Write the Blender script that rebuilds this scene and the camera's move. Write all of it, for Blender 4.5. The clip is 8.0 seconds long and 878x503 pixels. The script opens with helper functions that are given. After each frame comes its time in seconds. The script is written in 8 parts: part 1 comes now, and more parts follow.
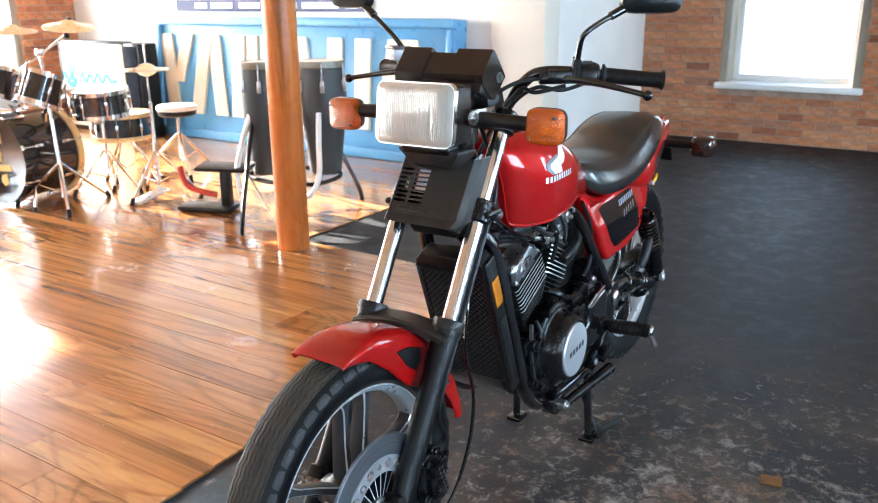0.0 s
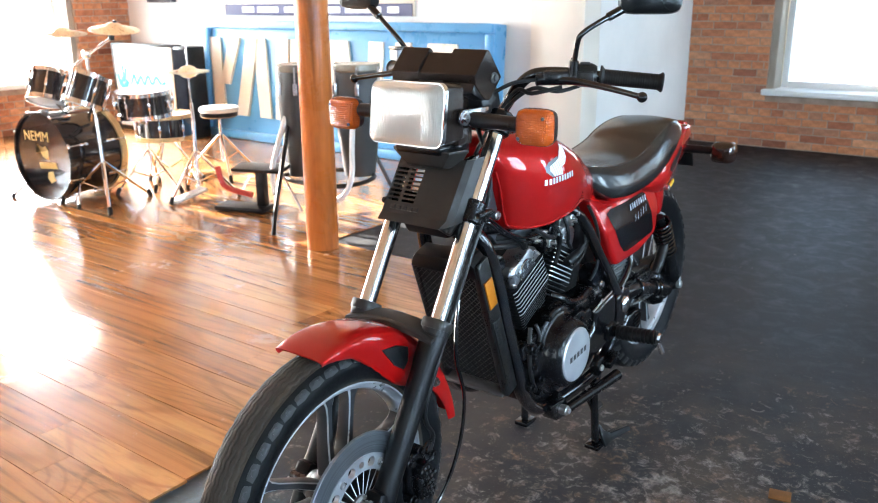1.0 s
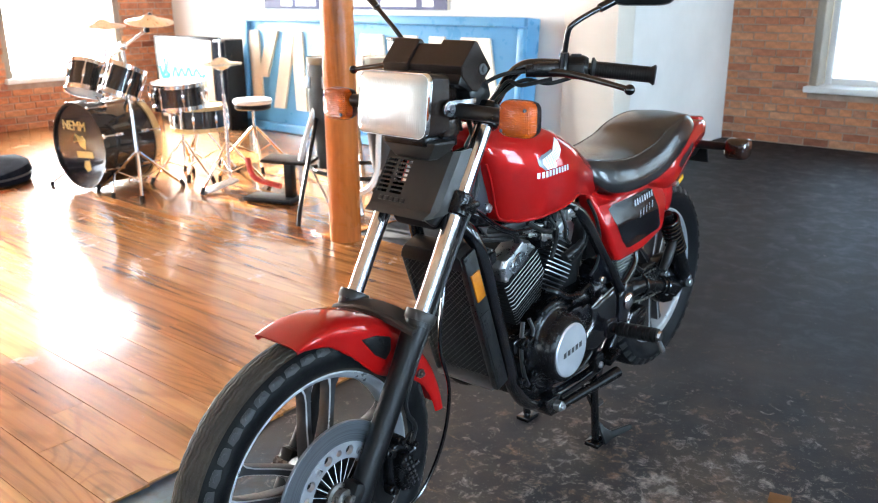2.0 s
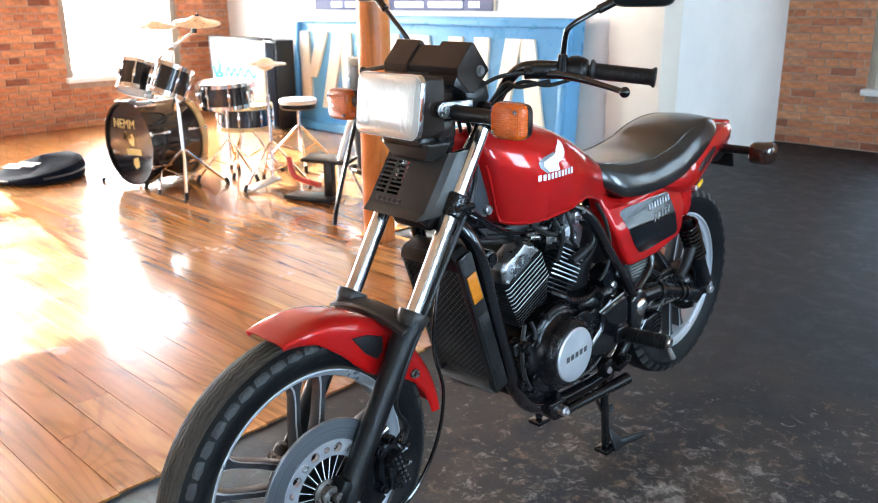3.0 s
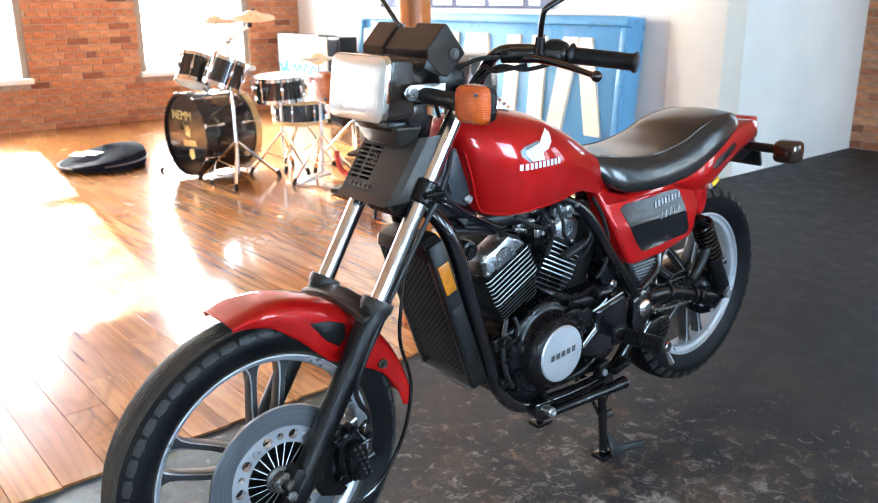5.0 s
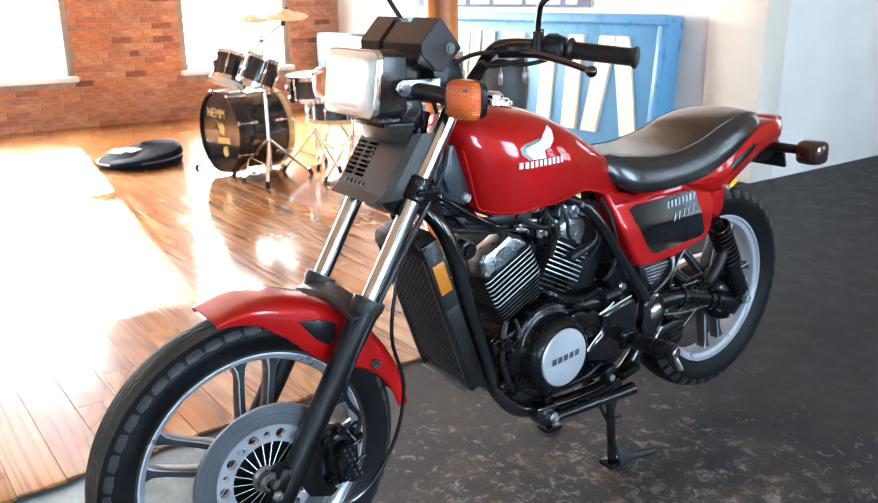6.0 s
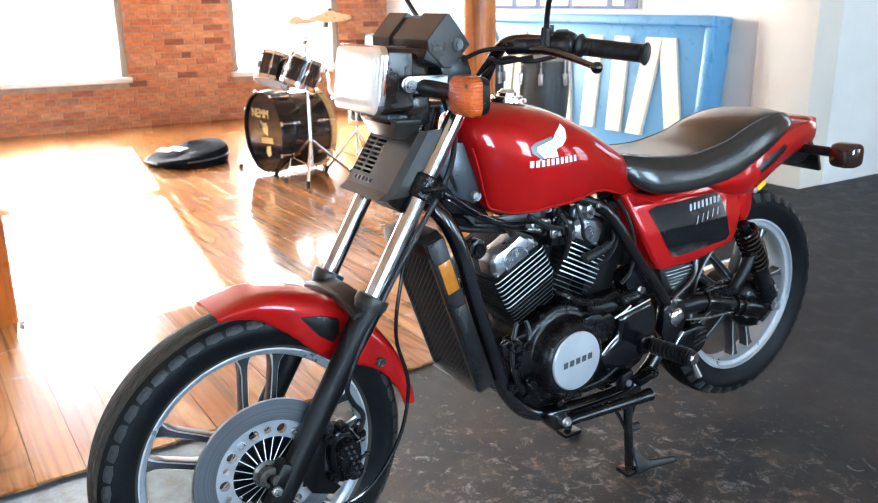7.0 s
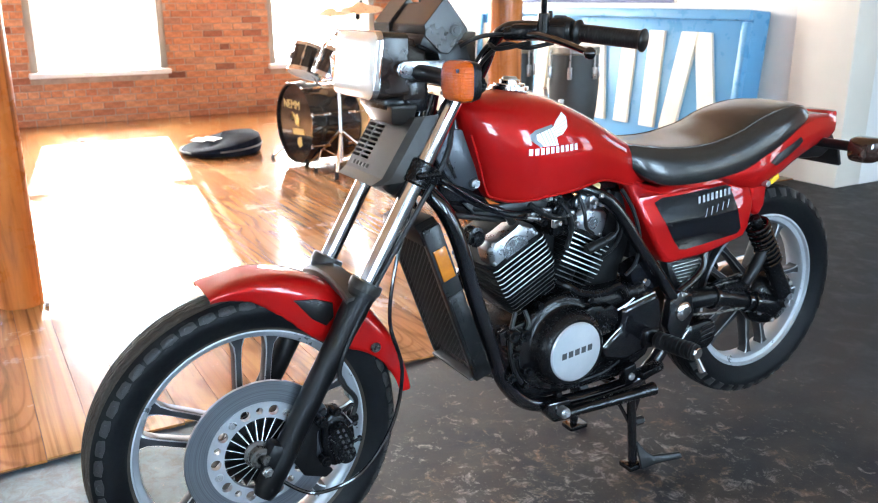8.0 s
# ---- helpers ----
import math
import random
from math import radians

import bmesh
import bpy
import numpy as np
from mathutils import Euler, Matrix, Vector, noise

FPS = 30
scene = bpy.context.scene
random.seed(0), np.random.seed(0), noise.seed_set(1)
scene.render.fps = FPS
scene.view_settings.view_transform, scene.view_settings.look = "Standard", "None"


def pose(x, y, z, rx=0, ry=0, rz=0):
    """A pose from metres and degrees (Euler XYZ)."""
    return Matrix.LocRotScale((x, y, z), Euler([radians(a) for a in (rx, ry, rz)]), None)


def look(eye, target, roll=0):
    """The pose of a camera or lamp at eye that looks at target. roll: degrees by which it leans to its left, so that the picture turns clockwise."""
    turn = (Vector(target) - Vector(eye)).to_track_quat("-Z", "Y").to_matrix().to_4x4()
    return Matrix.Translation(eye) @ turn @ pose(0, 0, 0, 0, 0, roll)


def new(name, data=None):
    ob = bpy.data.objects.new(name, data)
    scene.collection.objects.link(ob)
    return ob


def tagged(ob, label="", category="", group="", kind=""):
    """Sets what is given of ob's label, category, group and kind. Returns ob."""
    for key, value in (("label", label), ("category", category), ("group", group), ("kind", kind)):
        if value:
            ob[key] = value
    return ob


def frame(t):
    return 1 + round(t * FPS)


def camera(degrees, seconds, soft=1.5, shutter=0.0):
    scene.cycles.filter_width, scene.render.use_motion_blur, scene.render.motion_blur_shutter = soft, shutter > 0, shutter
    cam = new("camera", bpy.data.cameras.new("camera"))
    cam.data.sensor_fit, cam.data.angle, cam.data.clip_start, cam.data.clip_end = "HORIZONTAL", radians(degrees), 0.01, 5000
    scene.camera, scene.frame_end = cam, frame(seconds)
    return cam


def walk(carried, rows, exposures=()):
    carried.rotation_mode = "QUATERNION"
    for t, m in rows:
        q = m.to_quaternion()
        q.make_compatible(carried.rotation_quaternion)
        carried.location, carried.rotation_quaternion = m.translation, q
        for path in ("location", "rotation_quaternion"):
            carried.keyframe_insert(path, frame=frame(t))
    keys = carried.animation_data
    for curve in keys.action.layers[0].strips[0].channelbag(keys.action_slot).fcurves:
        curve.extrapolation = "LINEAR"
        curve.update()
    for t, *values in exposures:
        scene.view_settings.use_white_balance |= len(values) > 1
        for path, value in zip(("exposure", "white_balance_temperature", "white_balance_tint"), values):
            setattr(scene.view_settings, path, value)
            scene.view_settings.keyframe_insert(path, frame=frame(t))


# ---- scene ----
cam = camera(55.7, 8.0, soft=1.1)
PATH = [
    (0, (0.957, -1.127, 1.28), (-0.088, 0.47, 0.683), -0.6),
    (0.5, (1.009, -1.096, 1.274), (-0.088, 0.471, 0.69), -0.6),
    (1, (1.063, -1.056, 1.267), (-0.087, 0.473, 0.684), -0.5),
    (1.5, (1.112, -1.018, 1.257), (-0.078, 0.477, 0.668), -0.4),
    (3, (1.262, -0.89, 1.258), (-0.075, 0.475, 0.668), -0.5),
    (3.5, (1.306, -0.847, 1.251), (-0.083, 0.468, 0.667), -0.6),
    (4, (1.338, -0.8, 1.24), (-0.087, 0.48, 0.665), -0.4),
    (4.5, (1.365, -0.749, 1.225), (-0.079, 0.507, 0.645), -0.2),
    (6, (1.427, -0.592, 1.2), (-0.109, 0.55, 0.618), -0.3),
    (6.5, (1.445, -0.549, 1.194), (-0.128, 0.54, 0.612), -0.3),
    (7, (1.469, -0.507, 1.185), (-0.141, 0.533, 0.611), -0.4),
    (7.5, (1.496, -0.463, 1.18), (-0.14, 0.531, 0.6), -0.3),
    (8, (1.519, -0.431, 1.166), (-0.138, 0.524, 0.583), -0.1),
]
cam.data.dof.use_dof = True   # the far room lies a little out of focus
cam.data.dof.focus_distance, cam.data.dof.aperture_fstop = 1.5, 9.0
EXPOSURE = 3.01
walk(cam, [(t, look(eye, target, roll)) for t, eye, target, roll in PATH], [(0, EXPOSURE), (8, EXPOSURE)])


# ---- light ----
# low sun from the window wall, sky through the openings
SUN_WAY = Vector((1.0, -0.14, -0.42)).normalized()
world = bpy.data.worlds.new("sky")
scene.world = world
world.use_nodes = True
wn = world.node_tree
sky = wn.nodes.new("ShaderNodeTexSky")
sky.sky_type, sky.sun_disc = "NISHITA", False
sky.sun_elevation = math.asin(-SUN_WAY.z)
sky.sun_rotation = math.atan2(-SUN_WAY.x, -SUN_WAY.y)
wn.nodes["Background"].inputs["Strength"].default_value = 0.08
wn.links.new(sky.outputs["Color"], wn.nodes["Background"].inputs["Color"])


def lamp(name, kind, m, power, colour, size=(1, 1), angle=0.5):
    data = bpy.data.lights.new(name, kind)
    data.energy, data.color = power, colour
    if kind == "AREA":
        data.shape, data.size, data.size_y = "RECTANGLE", size[0], size[1]
    if kind == "SUN":
        data.angle = radians(angle)
    ob = new(name, data)
    ob.matrix_world = m
    return ob


lamp("sun", "SUN", look((-30, 3, 12), Vector((-30, 3, 12)) + SUN_WAY), 5.0, (1.0, 0.965, 0.91))

# ---- materials ----


def nodes_of(name):
    m = bpy.data.materials.new(name)
    m.use_nodes = True
    t = m.node_tree
    return m, t, t.nodes["Principled BSDF"]


def put(t, kind, **inputs):
    n = t.nodes.new(kind)
    for k, v in inputs.items():
        n.inputs[k.replace("_", " ")].default_value = v
    return n


def ramp(t, source, stops):
    r = t.nodes.new("ShaderNodeValToRGB")
    e = r.color_ramp.elements
    while len(e) < len(stops):
        e.new(0.5)
    for el, (p, c) in zip(e, stops):
        el.position, el.color = p, (*c, 1) if len(c) == 3 else c
    t.links.new(source, r.inputs["Fac"])
    return r.outputs["Color"]


def grey(v):
    return (v, v, v)


def mat(name, a, b=None, rough=0.5, spread=0.1, metal=0.0, scale=6.0, fine=80.0, bump=0.0, coat=0.0, ior=1.5):
    """A surface of two near colours in clouds, with fine relief and uneven gloss."""
    m, t, p = nodes_of(name)
    co = t.nodes.new("ShaderNodeTexCoord").outputs["Object"]
    n1 = put(t, "ShaderNodeTexNoise", Scale=scale, Detail=5.0, Roughness=0.6)
    n2 = put(t, "ShaderNodeTexNoise", Scale=fine, Detail=3.0)
    t.links.new(co, n1.inputs["Vector"])
    t.links.new(co, n2.inputs["Vector"])
    t.links.new(ramp(t, n1.outputs["Fac"], [(0.3, a), (0.7, b or a)]), p.inputs["Base Color"])
    mix = t.nodes.new("ShaderNodeMath")
    mix.operation = "ADD"
    t.links.new(n1.outputs["Fac"], mix.inputs[0])
    t.links.new(n2.outputs["Fac"], mix.inputs[1])
    mr = t.nodes.new("ShaderNodeMapRange")
    mr.inputs["From Min"].default_value, mr.inputs["From Max"].default_value = 0.6, 1.4
    mr.inputs["To Min"].default_value, mr.inputs["To Max"].default_value = max(0.02, rough - spread), rough + spread
    t.links.new(mix.outputs[0], mr.inputs["Value"])
    t.links.new(mr.outputs["Result"], p.inputs["Roughness"])
    p.inputs["Metallic"].default_value = metal
    p.inputs["Coat Weight"].default_value = coat
    p.inputs["Coat Roughness"].default_value = 0.03
    p.inputs["IOR"].default_value = ior
    if bump:
        b_ = put(t, "ShaderNodeBump", Strength=bump, Distance=0.002)
        t.links.new(n2.outputs["Fac"], b_.inputs["Height"])
        t.links.new(b_.outputs["Normal"], p.inputs["Normal"])
    return m


def glass(name, colour, rough=0.05, bump=0.0, bscale=(400, 1, 1)):
    m, t, p = nodes_of(name)
    p.inputs["Base Color"].default_value = (*colour, 1)
    p.inputs["Roughness"].default_value = rough
    p.inputs["Transmission Weight"].default_value = 1.0
    p.inputs["IOR"].default_value = 1.45
    if bump:
        co = t.nodes.new("ShaderNodeTexCoord").outputs["Object"]
        mp = t.nodes.new("ShaderNodeMapping")
        mp.inputs["Scale"].default_value = bscale
        t.links.new(co, mp.inputs["Vector"])
        w = put(t, "ShaderNodeTexNoise", Scale=1.0, Detail=1.0)
        t.links.new(mp.outputs["Vector"], w.inputs["Vector"])
        b_ = put(t, "ShaderNodeBump", Strength=bump, Distance=0.003)
        t.links.new(w.outputs["Fac"], b_.inputs["Height"])
        t.links.new(b_.outputs["Normal"], p.inputs["Normal"])
    return m


def plank_material(name, tones, rough, grain=(1.2, 26, 26), coat=0.0, bumpy=0.25, flames=0.5):
    """Boards along x: each takes its own tone; grain, knots and wear run along it."""
    m, t, p = nodes_of(name)
    co = t.nodes.new("ShaderNodeTexCoord").outputs["Object"]
    info = t.nodes.new("ShaderNodeObjectInfo")
    geo = t.nodes.new("ShaderNodeNewGeometry")
    seed = t.nodes.new("ShaderNodeMath")
    seed.operation = "ADD"
    t.links.new(info.outputs["Random"], seed.inputs[0])
    t.links.new(geo.outputs["Random Per Island"], seed.inputs[1])
    wrap = t.nodes.new("ShaderNodeMath")
    wrap.operation = "FRACT"
    t.links.new(seed.outputs[0], wrap.inputs[0])
    shift = t.nodes.new("ShaderNodeVectorMath")
    shift.operation = "SCALE"
    t.links.new(seed.outputs[0], shift.inputs["Scale"])
    shift.inputs[0].default_value = (13.1, 7.7, 3.3)
    add = t.nodes.new("ShaderNodeVectorMath")
    t.links.new(co, add.inputs[0])
    t.links.new(shift.outputs[0], add.inputs[1])
    mp = t.nodes.new("ShaderNodeMapping")
    mp.inputs["Scale"].default_value = grain
    t.links.new(add.outputs[0], mp.inputs["Vector"])
    g = put(t, "ShaderNodeTexNoise", Scale=1.0, Detail=8.0, Roughness=0.65, Distortion=0.8)
    t.links.new(mp.outputs["Vector"], g.inputs["Vector"])
    tone = ramp(t, wrap.outputs[0], [(i / (len(tones) - 1), c) for i, c in enumerate(tones)])
    dark = ramp(t, g.outputs["Fac"], [(0.33, grey(0.45)), (0.5, grey(0.95)), (0.7, grey(1.12))])
    mul = t.nodes.new("ShaderNodeMix")
    mul.data_type, mul.blend_type = "RGBA", "MULTIPLY"
    mul.inputs["Factor"].default_value = 1.0
    t.links.new(tone, mul.inputs["A"])
    t.links.new(dark, mul.inputs["B"])
    swirl = t.nodes.new("ShaderNodeMapping")
    swirl.inputs["Scale"].default_value = tuple(0.30 * v for v in grain)
    t.links.new(add.outputs[0], swirl.inputs["Vector"])
    figure = put(t, "ShaderNodeTexNoise", Scale=1.6, Detail=5.0, Roughness=0.6, Distortion=2.6)
    t.links.new(swirl.outputs["Vector"], figure.inputs["Vector"])
    mul2 = t.nodes.new("ShaderNodeMix")
    mul2.data_type, mul2.blend_type = "RGBA", "MULTIPLY"
    mul2.inputs["Factor"].default_value = 1.0
    t.links.new(mul.outputs["Result"], mul2.inputs["A"])
    t.links.new(ramp(t, figure.outputs["Fac"], [(0.32, (0.84, 0.79, 0.74)), (0.48, grey(0.99)), (0.7, (1.07, 1.06, 1.04))]), mul2.inputs["B"])
    rings = t.nodes.new("ShaderNodeTexWave")
    rings.bands_direction = "Y"
    for k, v in (("Scale", 0.45), ("Distortion", 110.0), ("Detail", 2.0), ("Detail Scale", 0.55), ("Detail Roughness", 0.45)):
        rings.inputs[k].default_value = v
    flame = t.nodes.new("ShaderNodeMapping")
    flame.inputs["Scale"].default_value = tuple(1.3 * v ** 0.5 for v in grain)
    t.links.new(add.outputs[0], flame.inputs["Vector"])
    t.links.new(flame.outputs["Vector"], rings.inputs["Vector"])
    mul3 = t.nodes.new("ShaderNodeMix")
    mul3.data_type, mul3.blend_type = "RGBA", "MULTIPLY"
    mul3.inputs["Factor"].default_value = flames
    t.links.new(mul2.outputs["Result"], mul3.inputs["A"])
    t.links.new(ramp(t, rings.outputs["Fac"], [(0.0, (0.52, 0.43, 0.35)), (0.20, grey(0.95)), (1.0, grey(1.06))]), mul3.inputs["B"])
    w = put(t, "ShaderNodeTexNoise", Scale=3.5, Detail=9.0, Roughness=0.72, Distortion=0.3)
    t.links.new(geo.outputs["Position"], w.inputs["Vector"])
    scuff = t.nodes.new("ShaderNodeMix")
    scuff.data_type = "RGBA"
    t.links.new(ramp(t, w.outputs["Fac"], [(0.60, grey(0)), (0.70, grey(0.08))]), scuff.inputs["Factor"])
    t.links.new(mul3.outputs["Result"], scuff.inputs["A"])
    scuff.inputs["B"].default_value = (0.53, 0.38, 0.25, 1)
    t.links.new(scuff.outputs["Result"], p.inputs["Base Color"])
    t.links.new(ramp(t, w.outputs["Fac"], [(0.32, grey(rough * 0.72)), (0.5, grey(rough)), (0.70, grey(rough * 1.5))]), p.inputs["Roughness"])
    p.inputs["IOR"].default_value = 1.25
    p.inputs["Coat Weight"].default_value = coat
    p.inputs["Coat Roughness"].default_value = 0.10
    wob = put(t, "ShaderNodeBump", Strength=0.05, Distance=0.01)
    t.links.new(w.outputs["Fac"], wob.inputs["Height"])
    t.links.new(wob.outputs["Normal"], p.inputs["Coat Normal"])
    b_ = put(t, "ShaderNodeBump", Strength=bumpy, Distance=0.001)
    t.links.new(g.outputs["Fac"], b_.inputs["Height"])
    t.links.new(b_.outputs["Normal"], p.inputs["Normal"])
    return m


def brick_material():
    m, t, p = nodes_of("brick")
    co = t.nodes.new("ShaderNodeTexCoord").outputs["Object"]
    info = t.nodes.new("ShaderNodeObjectInfo")
    geo = t.nodes.new("ShaderNodeNewGeometry")
    seed = t.nodes.new("ShaderNodeMath")
    seed.operation = "ADD"
    t.links.new(info.outputs["Random"], seed.inputs[0])
    t.links.new(geo.outputs["Random Per Island"], seed.inputs[1])
    wrap = t.nodes.new("ShaderNodeMath")
    wrap.operation = "FRACT"
    t.links.new(seed.outputs[0], wrap.inputs[0])
    tone = ramp(t, wrap.outputs[0], [(0, (0.22, 0.075, 0.04)), (0.08, (0.44, 0.155, 0.075)), (0.35, (0.53, 0.205, 0.095)), (0.7, (0.58, 0.235, 0.105)), (0.9, (0.63, 0.30, 0.155)), (1, (0.34, 0.145, 0.09))])
    n1 = put(t, "ShaderNodeTexNoise", Scale=14.0, Detail=6.0, Roughness=0.7)
    t.links.new(co, n1.inputs["Vector"])
    mul = t.nodes.new("ShaderNodeMix")
    mul.data_type, mul.blend_type = "RGBA", "MULTIPLY"
    mul.inputs["Factor"].default_value = 1.0
    t.links.new(tone, mul.inputs["A"])
    t.links.new(ramp(t, n1.outputs["Fac"], [(0.3, grey(0.6)), (0.55, grey(1.0)), (0.75, grey(1.25))]), mul.inputs["B"])
    t.links.new(mul.outputs["Result"], p.inputs["Base Color"])
    p.inputs["Roughness"].default_value = 0.85
    n2 = put(t, "ShaderNodeTexNoise", Scale=60.0, Detail=4.0)
    t.links.new(co, n2.inputs["Vector"])
    b_ = put(t, "ShaderNodeBump", Strength=0.5, Distance=0.004)
    t.links.new(n2.outputs["Fac"], b_.inputs["Height"])
    t.links.new(b_.outputs["Normal"], p.inputs["Normal"])
    return m


def black_floor_material():
    """Black floor paint: worn through in flakes where people tread, with pale scratches, dust specks and a blue-grey
    patch.
    """
    m, t, p = nodes_of("black floor paint")
    co = t.nodes.new("ShaderNodeTexCoord").outputs["Object"]

    def noise_at(scale, detail, rough, twist=0.0):
        n = put(t, "ShaderNodeTexNoise", Scale=scale, Detail=detail, Roughness=rough, Distortion=twist)
        t.links.new(co, n.inputs["Vector"])
        return n.outputs["Fac"]

    def math_(op, a, b, c=None):
        n = t.nodes.new("ShaderNodeMath")
        n.operation = op
        for k, v in enumerate((a, b, c)):
            if v is None:
                continue
            if isinstance(v, (int, float)):
                n.inputs[k].default_value = v
            else:
                t.links.new(v, n.inputs[k])
        return n.outputs[0]

    def blend(f, a, b):
        n = t.nodes.new("ShaderNodeMix")
        n.data_type = "RGBA"
        t.links.new(f, n.inputs["Factor"])
        t.links.new(a, n.inputs["A"])
        if isinstance(b, tuple):
            n.inputs["B"].default_value = (*b, 1)
        else:
            t.links.new(b, n.inputs["B"])
        return n.outputs["Result"]
    big, mid, flake, tiny = noise_at(1.3, 3, 0.5), noise_at(9, 8, 0.68, 0.6), noise_at(24, 10, 0.72, 0.7), noise_at(80, 6, 0.7)
    zone, tone = noise_at(3.2, 5, 0.6, 0.4), noise_at(7, 3, 0.5)
    base = ramp(t, mid, [(0.3, (0.005, 0.006, 0.009)), (0.52, (0.0125, 0.0135, 0.0165)), (0.72, (0.034, 0.033, 0.033))])
    # trodden ground beside the motorcycle is worn most
    spot = t.nodes.new("ShaderNodeVectorMath")
    spot.operation = "DISTANCE"
    t.links.new(co, spot.inputs[0])
    spot.inputs[1].default_value = (0.72, 0.50, 0.0)
    trod = ramp(t, math_("MULTIPLY", spot.outputs["Value"], 0.5), [(0.20, grey(1)), (0.85, grey(0.0))])
    amount = math_("MULTIPLY_ADD", trod, 0.16, math_("MULTIPLY_ADD", mid, 0.30, math_("MULTIPLY", big, 0.12)))
    worn = ramp(t, math_("ADD", amount, flake), [(0.845, grey(0)), (0.90, grey(0.35)), (0.99, grey(0.85))])
    brown = ramp(t, tiny, [(0.35, (0.085, 0.048, 0.028)), (0.65, (0.22, 0.135, 0.085))])
    pale = ramp(t, tiny, [(0.35, (0.13, 0.115, 0.105)), (0.65, (0.33, 0.30, 0.275))])
    bare = blend(ramp(t, tone, [(0.40, grey(0)), (0.56, grey(1))]), brown, pale)
    # a brown film of grime where the paint is thin
    thin = ramp(t, zone, [(0.42, grey(0.05)), (0.62, grey(0.85))])
    film = blend(math_("MULTIPLY", trod, thin), base, ramp(t, mid, [(0.35, (0.032, 0.022, 0.016)), (0.68, (0.105, 0.076, 0.056))]))
    c1 = blend(worn, film, bare)
    # a blue-grey patch fades out round one point near the edge of the boards
    patch_dist = t.nodes.new("ShaderNodeVectorMath")
    patch_dist.operation = "DISTANCE"
    t.links.new(co, patch_dist.inputs[0])
    patch_dist.inputs[1].default_value = (-0.55, -0.38, 0.0)
    near_edge = ramp(t, math_("MULTIPLY_ADD", mid, 0.35, patch_dist.outputs["Value"]), [(0.38, grey(1)), (0.95, grey(0))])
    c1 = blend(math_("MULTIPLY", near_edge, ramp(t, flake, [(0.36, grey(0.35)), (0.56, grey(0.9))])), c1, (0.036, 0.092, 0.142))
    crumbs = math_("ADD", math_("MULTIPLY", trod, 0.09), math_("MULTIPLY_ADD", mid, 0.16, tiny))
    specks = ramp(t, crumbs, [(0.745, grey(0)), (0.80, grey(0.45))])
    c2 = blend(specks, c1, (0.19, 0.175, 0.165))
    st = t.nodes.new("ShaderNodeMapping")
    st.inputs["Scale"].default_value, st.inputs["Rotation"].default_value = (1.5, 90, 1), (0, 0, 0.5)
    t.links.new(co, st.inputs["Vector"])
    scr = put(t, "ShaderNodeTexNoise", Scale=1.6, Detail=4.0, Roughness=0.6)
    t.links.new(st.outputs["Vector"], scr.inputs["Vector"])
    c3 = blend(ramp(t, scr.outputs["Fac"], [(0.69, grey(0)), (0.73, grey(0.35))]), c2, (0.12, 0.11, 0.10))
    t.links.new(c3, p.inputs["Base Color"])
    t.links.new(ramp(t, mid, [(0.3, grey(0.44)), (0.7, grey(0.74))]), p.inputs["Roughness"])
    p.inputs["IOR"].default_value = 1.34
    b_ = put(t, "ShaderNodeBump", Strength=0.3, Distance=0.002)
    t.links.new(flake, b_.inputs["Height"])
    t.links.new(b_.outputs["Normal"], p.inputs["Normal"])
    return m


M_BRICK = brick_material()
M_MORTAR = mat("mortar", (0.30, 0.21, 0.155), (0.46, 0.34, 0.26), 0.9, 0.05, scale=12, fine=90, bump=0.6)
M_WHITEWALL = mat("white wall paint", (0.74, 0.72, 0.68), (0.82, 0.80, 0.76), 0.6, 0.1, scale=2.5, fine=50, bump=0.08)
M_CREAM = mat("cream wall paint", (0.72, 0.65, 0.55), (0.78, 0.71, 0.61), 0.6, 0.1, scale=2.5, fine=50, bump=0.08)
M_COOLWALL = mat("pale grey wall paint", (0.58, 0.65, 0.72), (0.66, 0.73, 0.80), 0.6, 0.1, scale=2.5, fine=50, bump=0.08)
M_TRIM = mat("white gloss trim", (0.76, 0.76, 0.74), (0.84, 0.84, 0.82), 0.4, 0.1, scale=5, fine=40, bump=0.05)
M_JAMB = mat("window jamb", (0.28, 0.24, 0.19), (0.36, 0.31, 0.25), 0.6, 0.1, scale=5, bump=0.1)
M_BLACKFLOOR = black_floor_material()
M_OAK = plank_material("varnished floorboards", [(0.28, 0.102, 0.026), (0.40, 0.174, 0.052), (0.355, 0.143, 0.040), (0.47, 0.228, 0.078), (0.315, 0.118, 0.031), (0.42, 0.188, 0.058)], 0.21, coat=0.72)
M_GAP = mat("floor gap", (0.06, 0.026, 0.013), (0.10, 0.045, 0.022), 0.7)
M_POST = plank_material("varnished post", [(0.52, 0.150, 0.030), (0.60, 0.188, 0.042)], 0.30, grain=(14, 14, 0.9), coat=0.18, bumpy=0.5, flames=0.12)
M_CEIL = mat("ceiling boards", (0.44, 0.275, 0.155), (0.56, 0.36, 0.21), 0.6, 0.1, scale=3, bump=0.2)
M_SIGNBLUE = mat("sign blue", (0.10, 0.32, 0.55), (0.13, 0.365, 0.60), 0.30, 0.05, scale=1.6, fine=12, bump=0.0)
M_SIGNWHITE = mat("sign cream", (0.64, 0.56, 0.43), (0.74, 0.67, 0.54), 0.45, 0.1, scale=3)
M_NAVY = mat("banner navy", (0.035, 0.035, 0.10), (0.05, 0.05, 0.13), 0.5)
M_CYAN = mat("cyan print", (0.03, 0.45, 0.62), (0.05, 0.52, 0.70), 0.5)
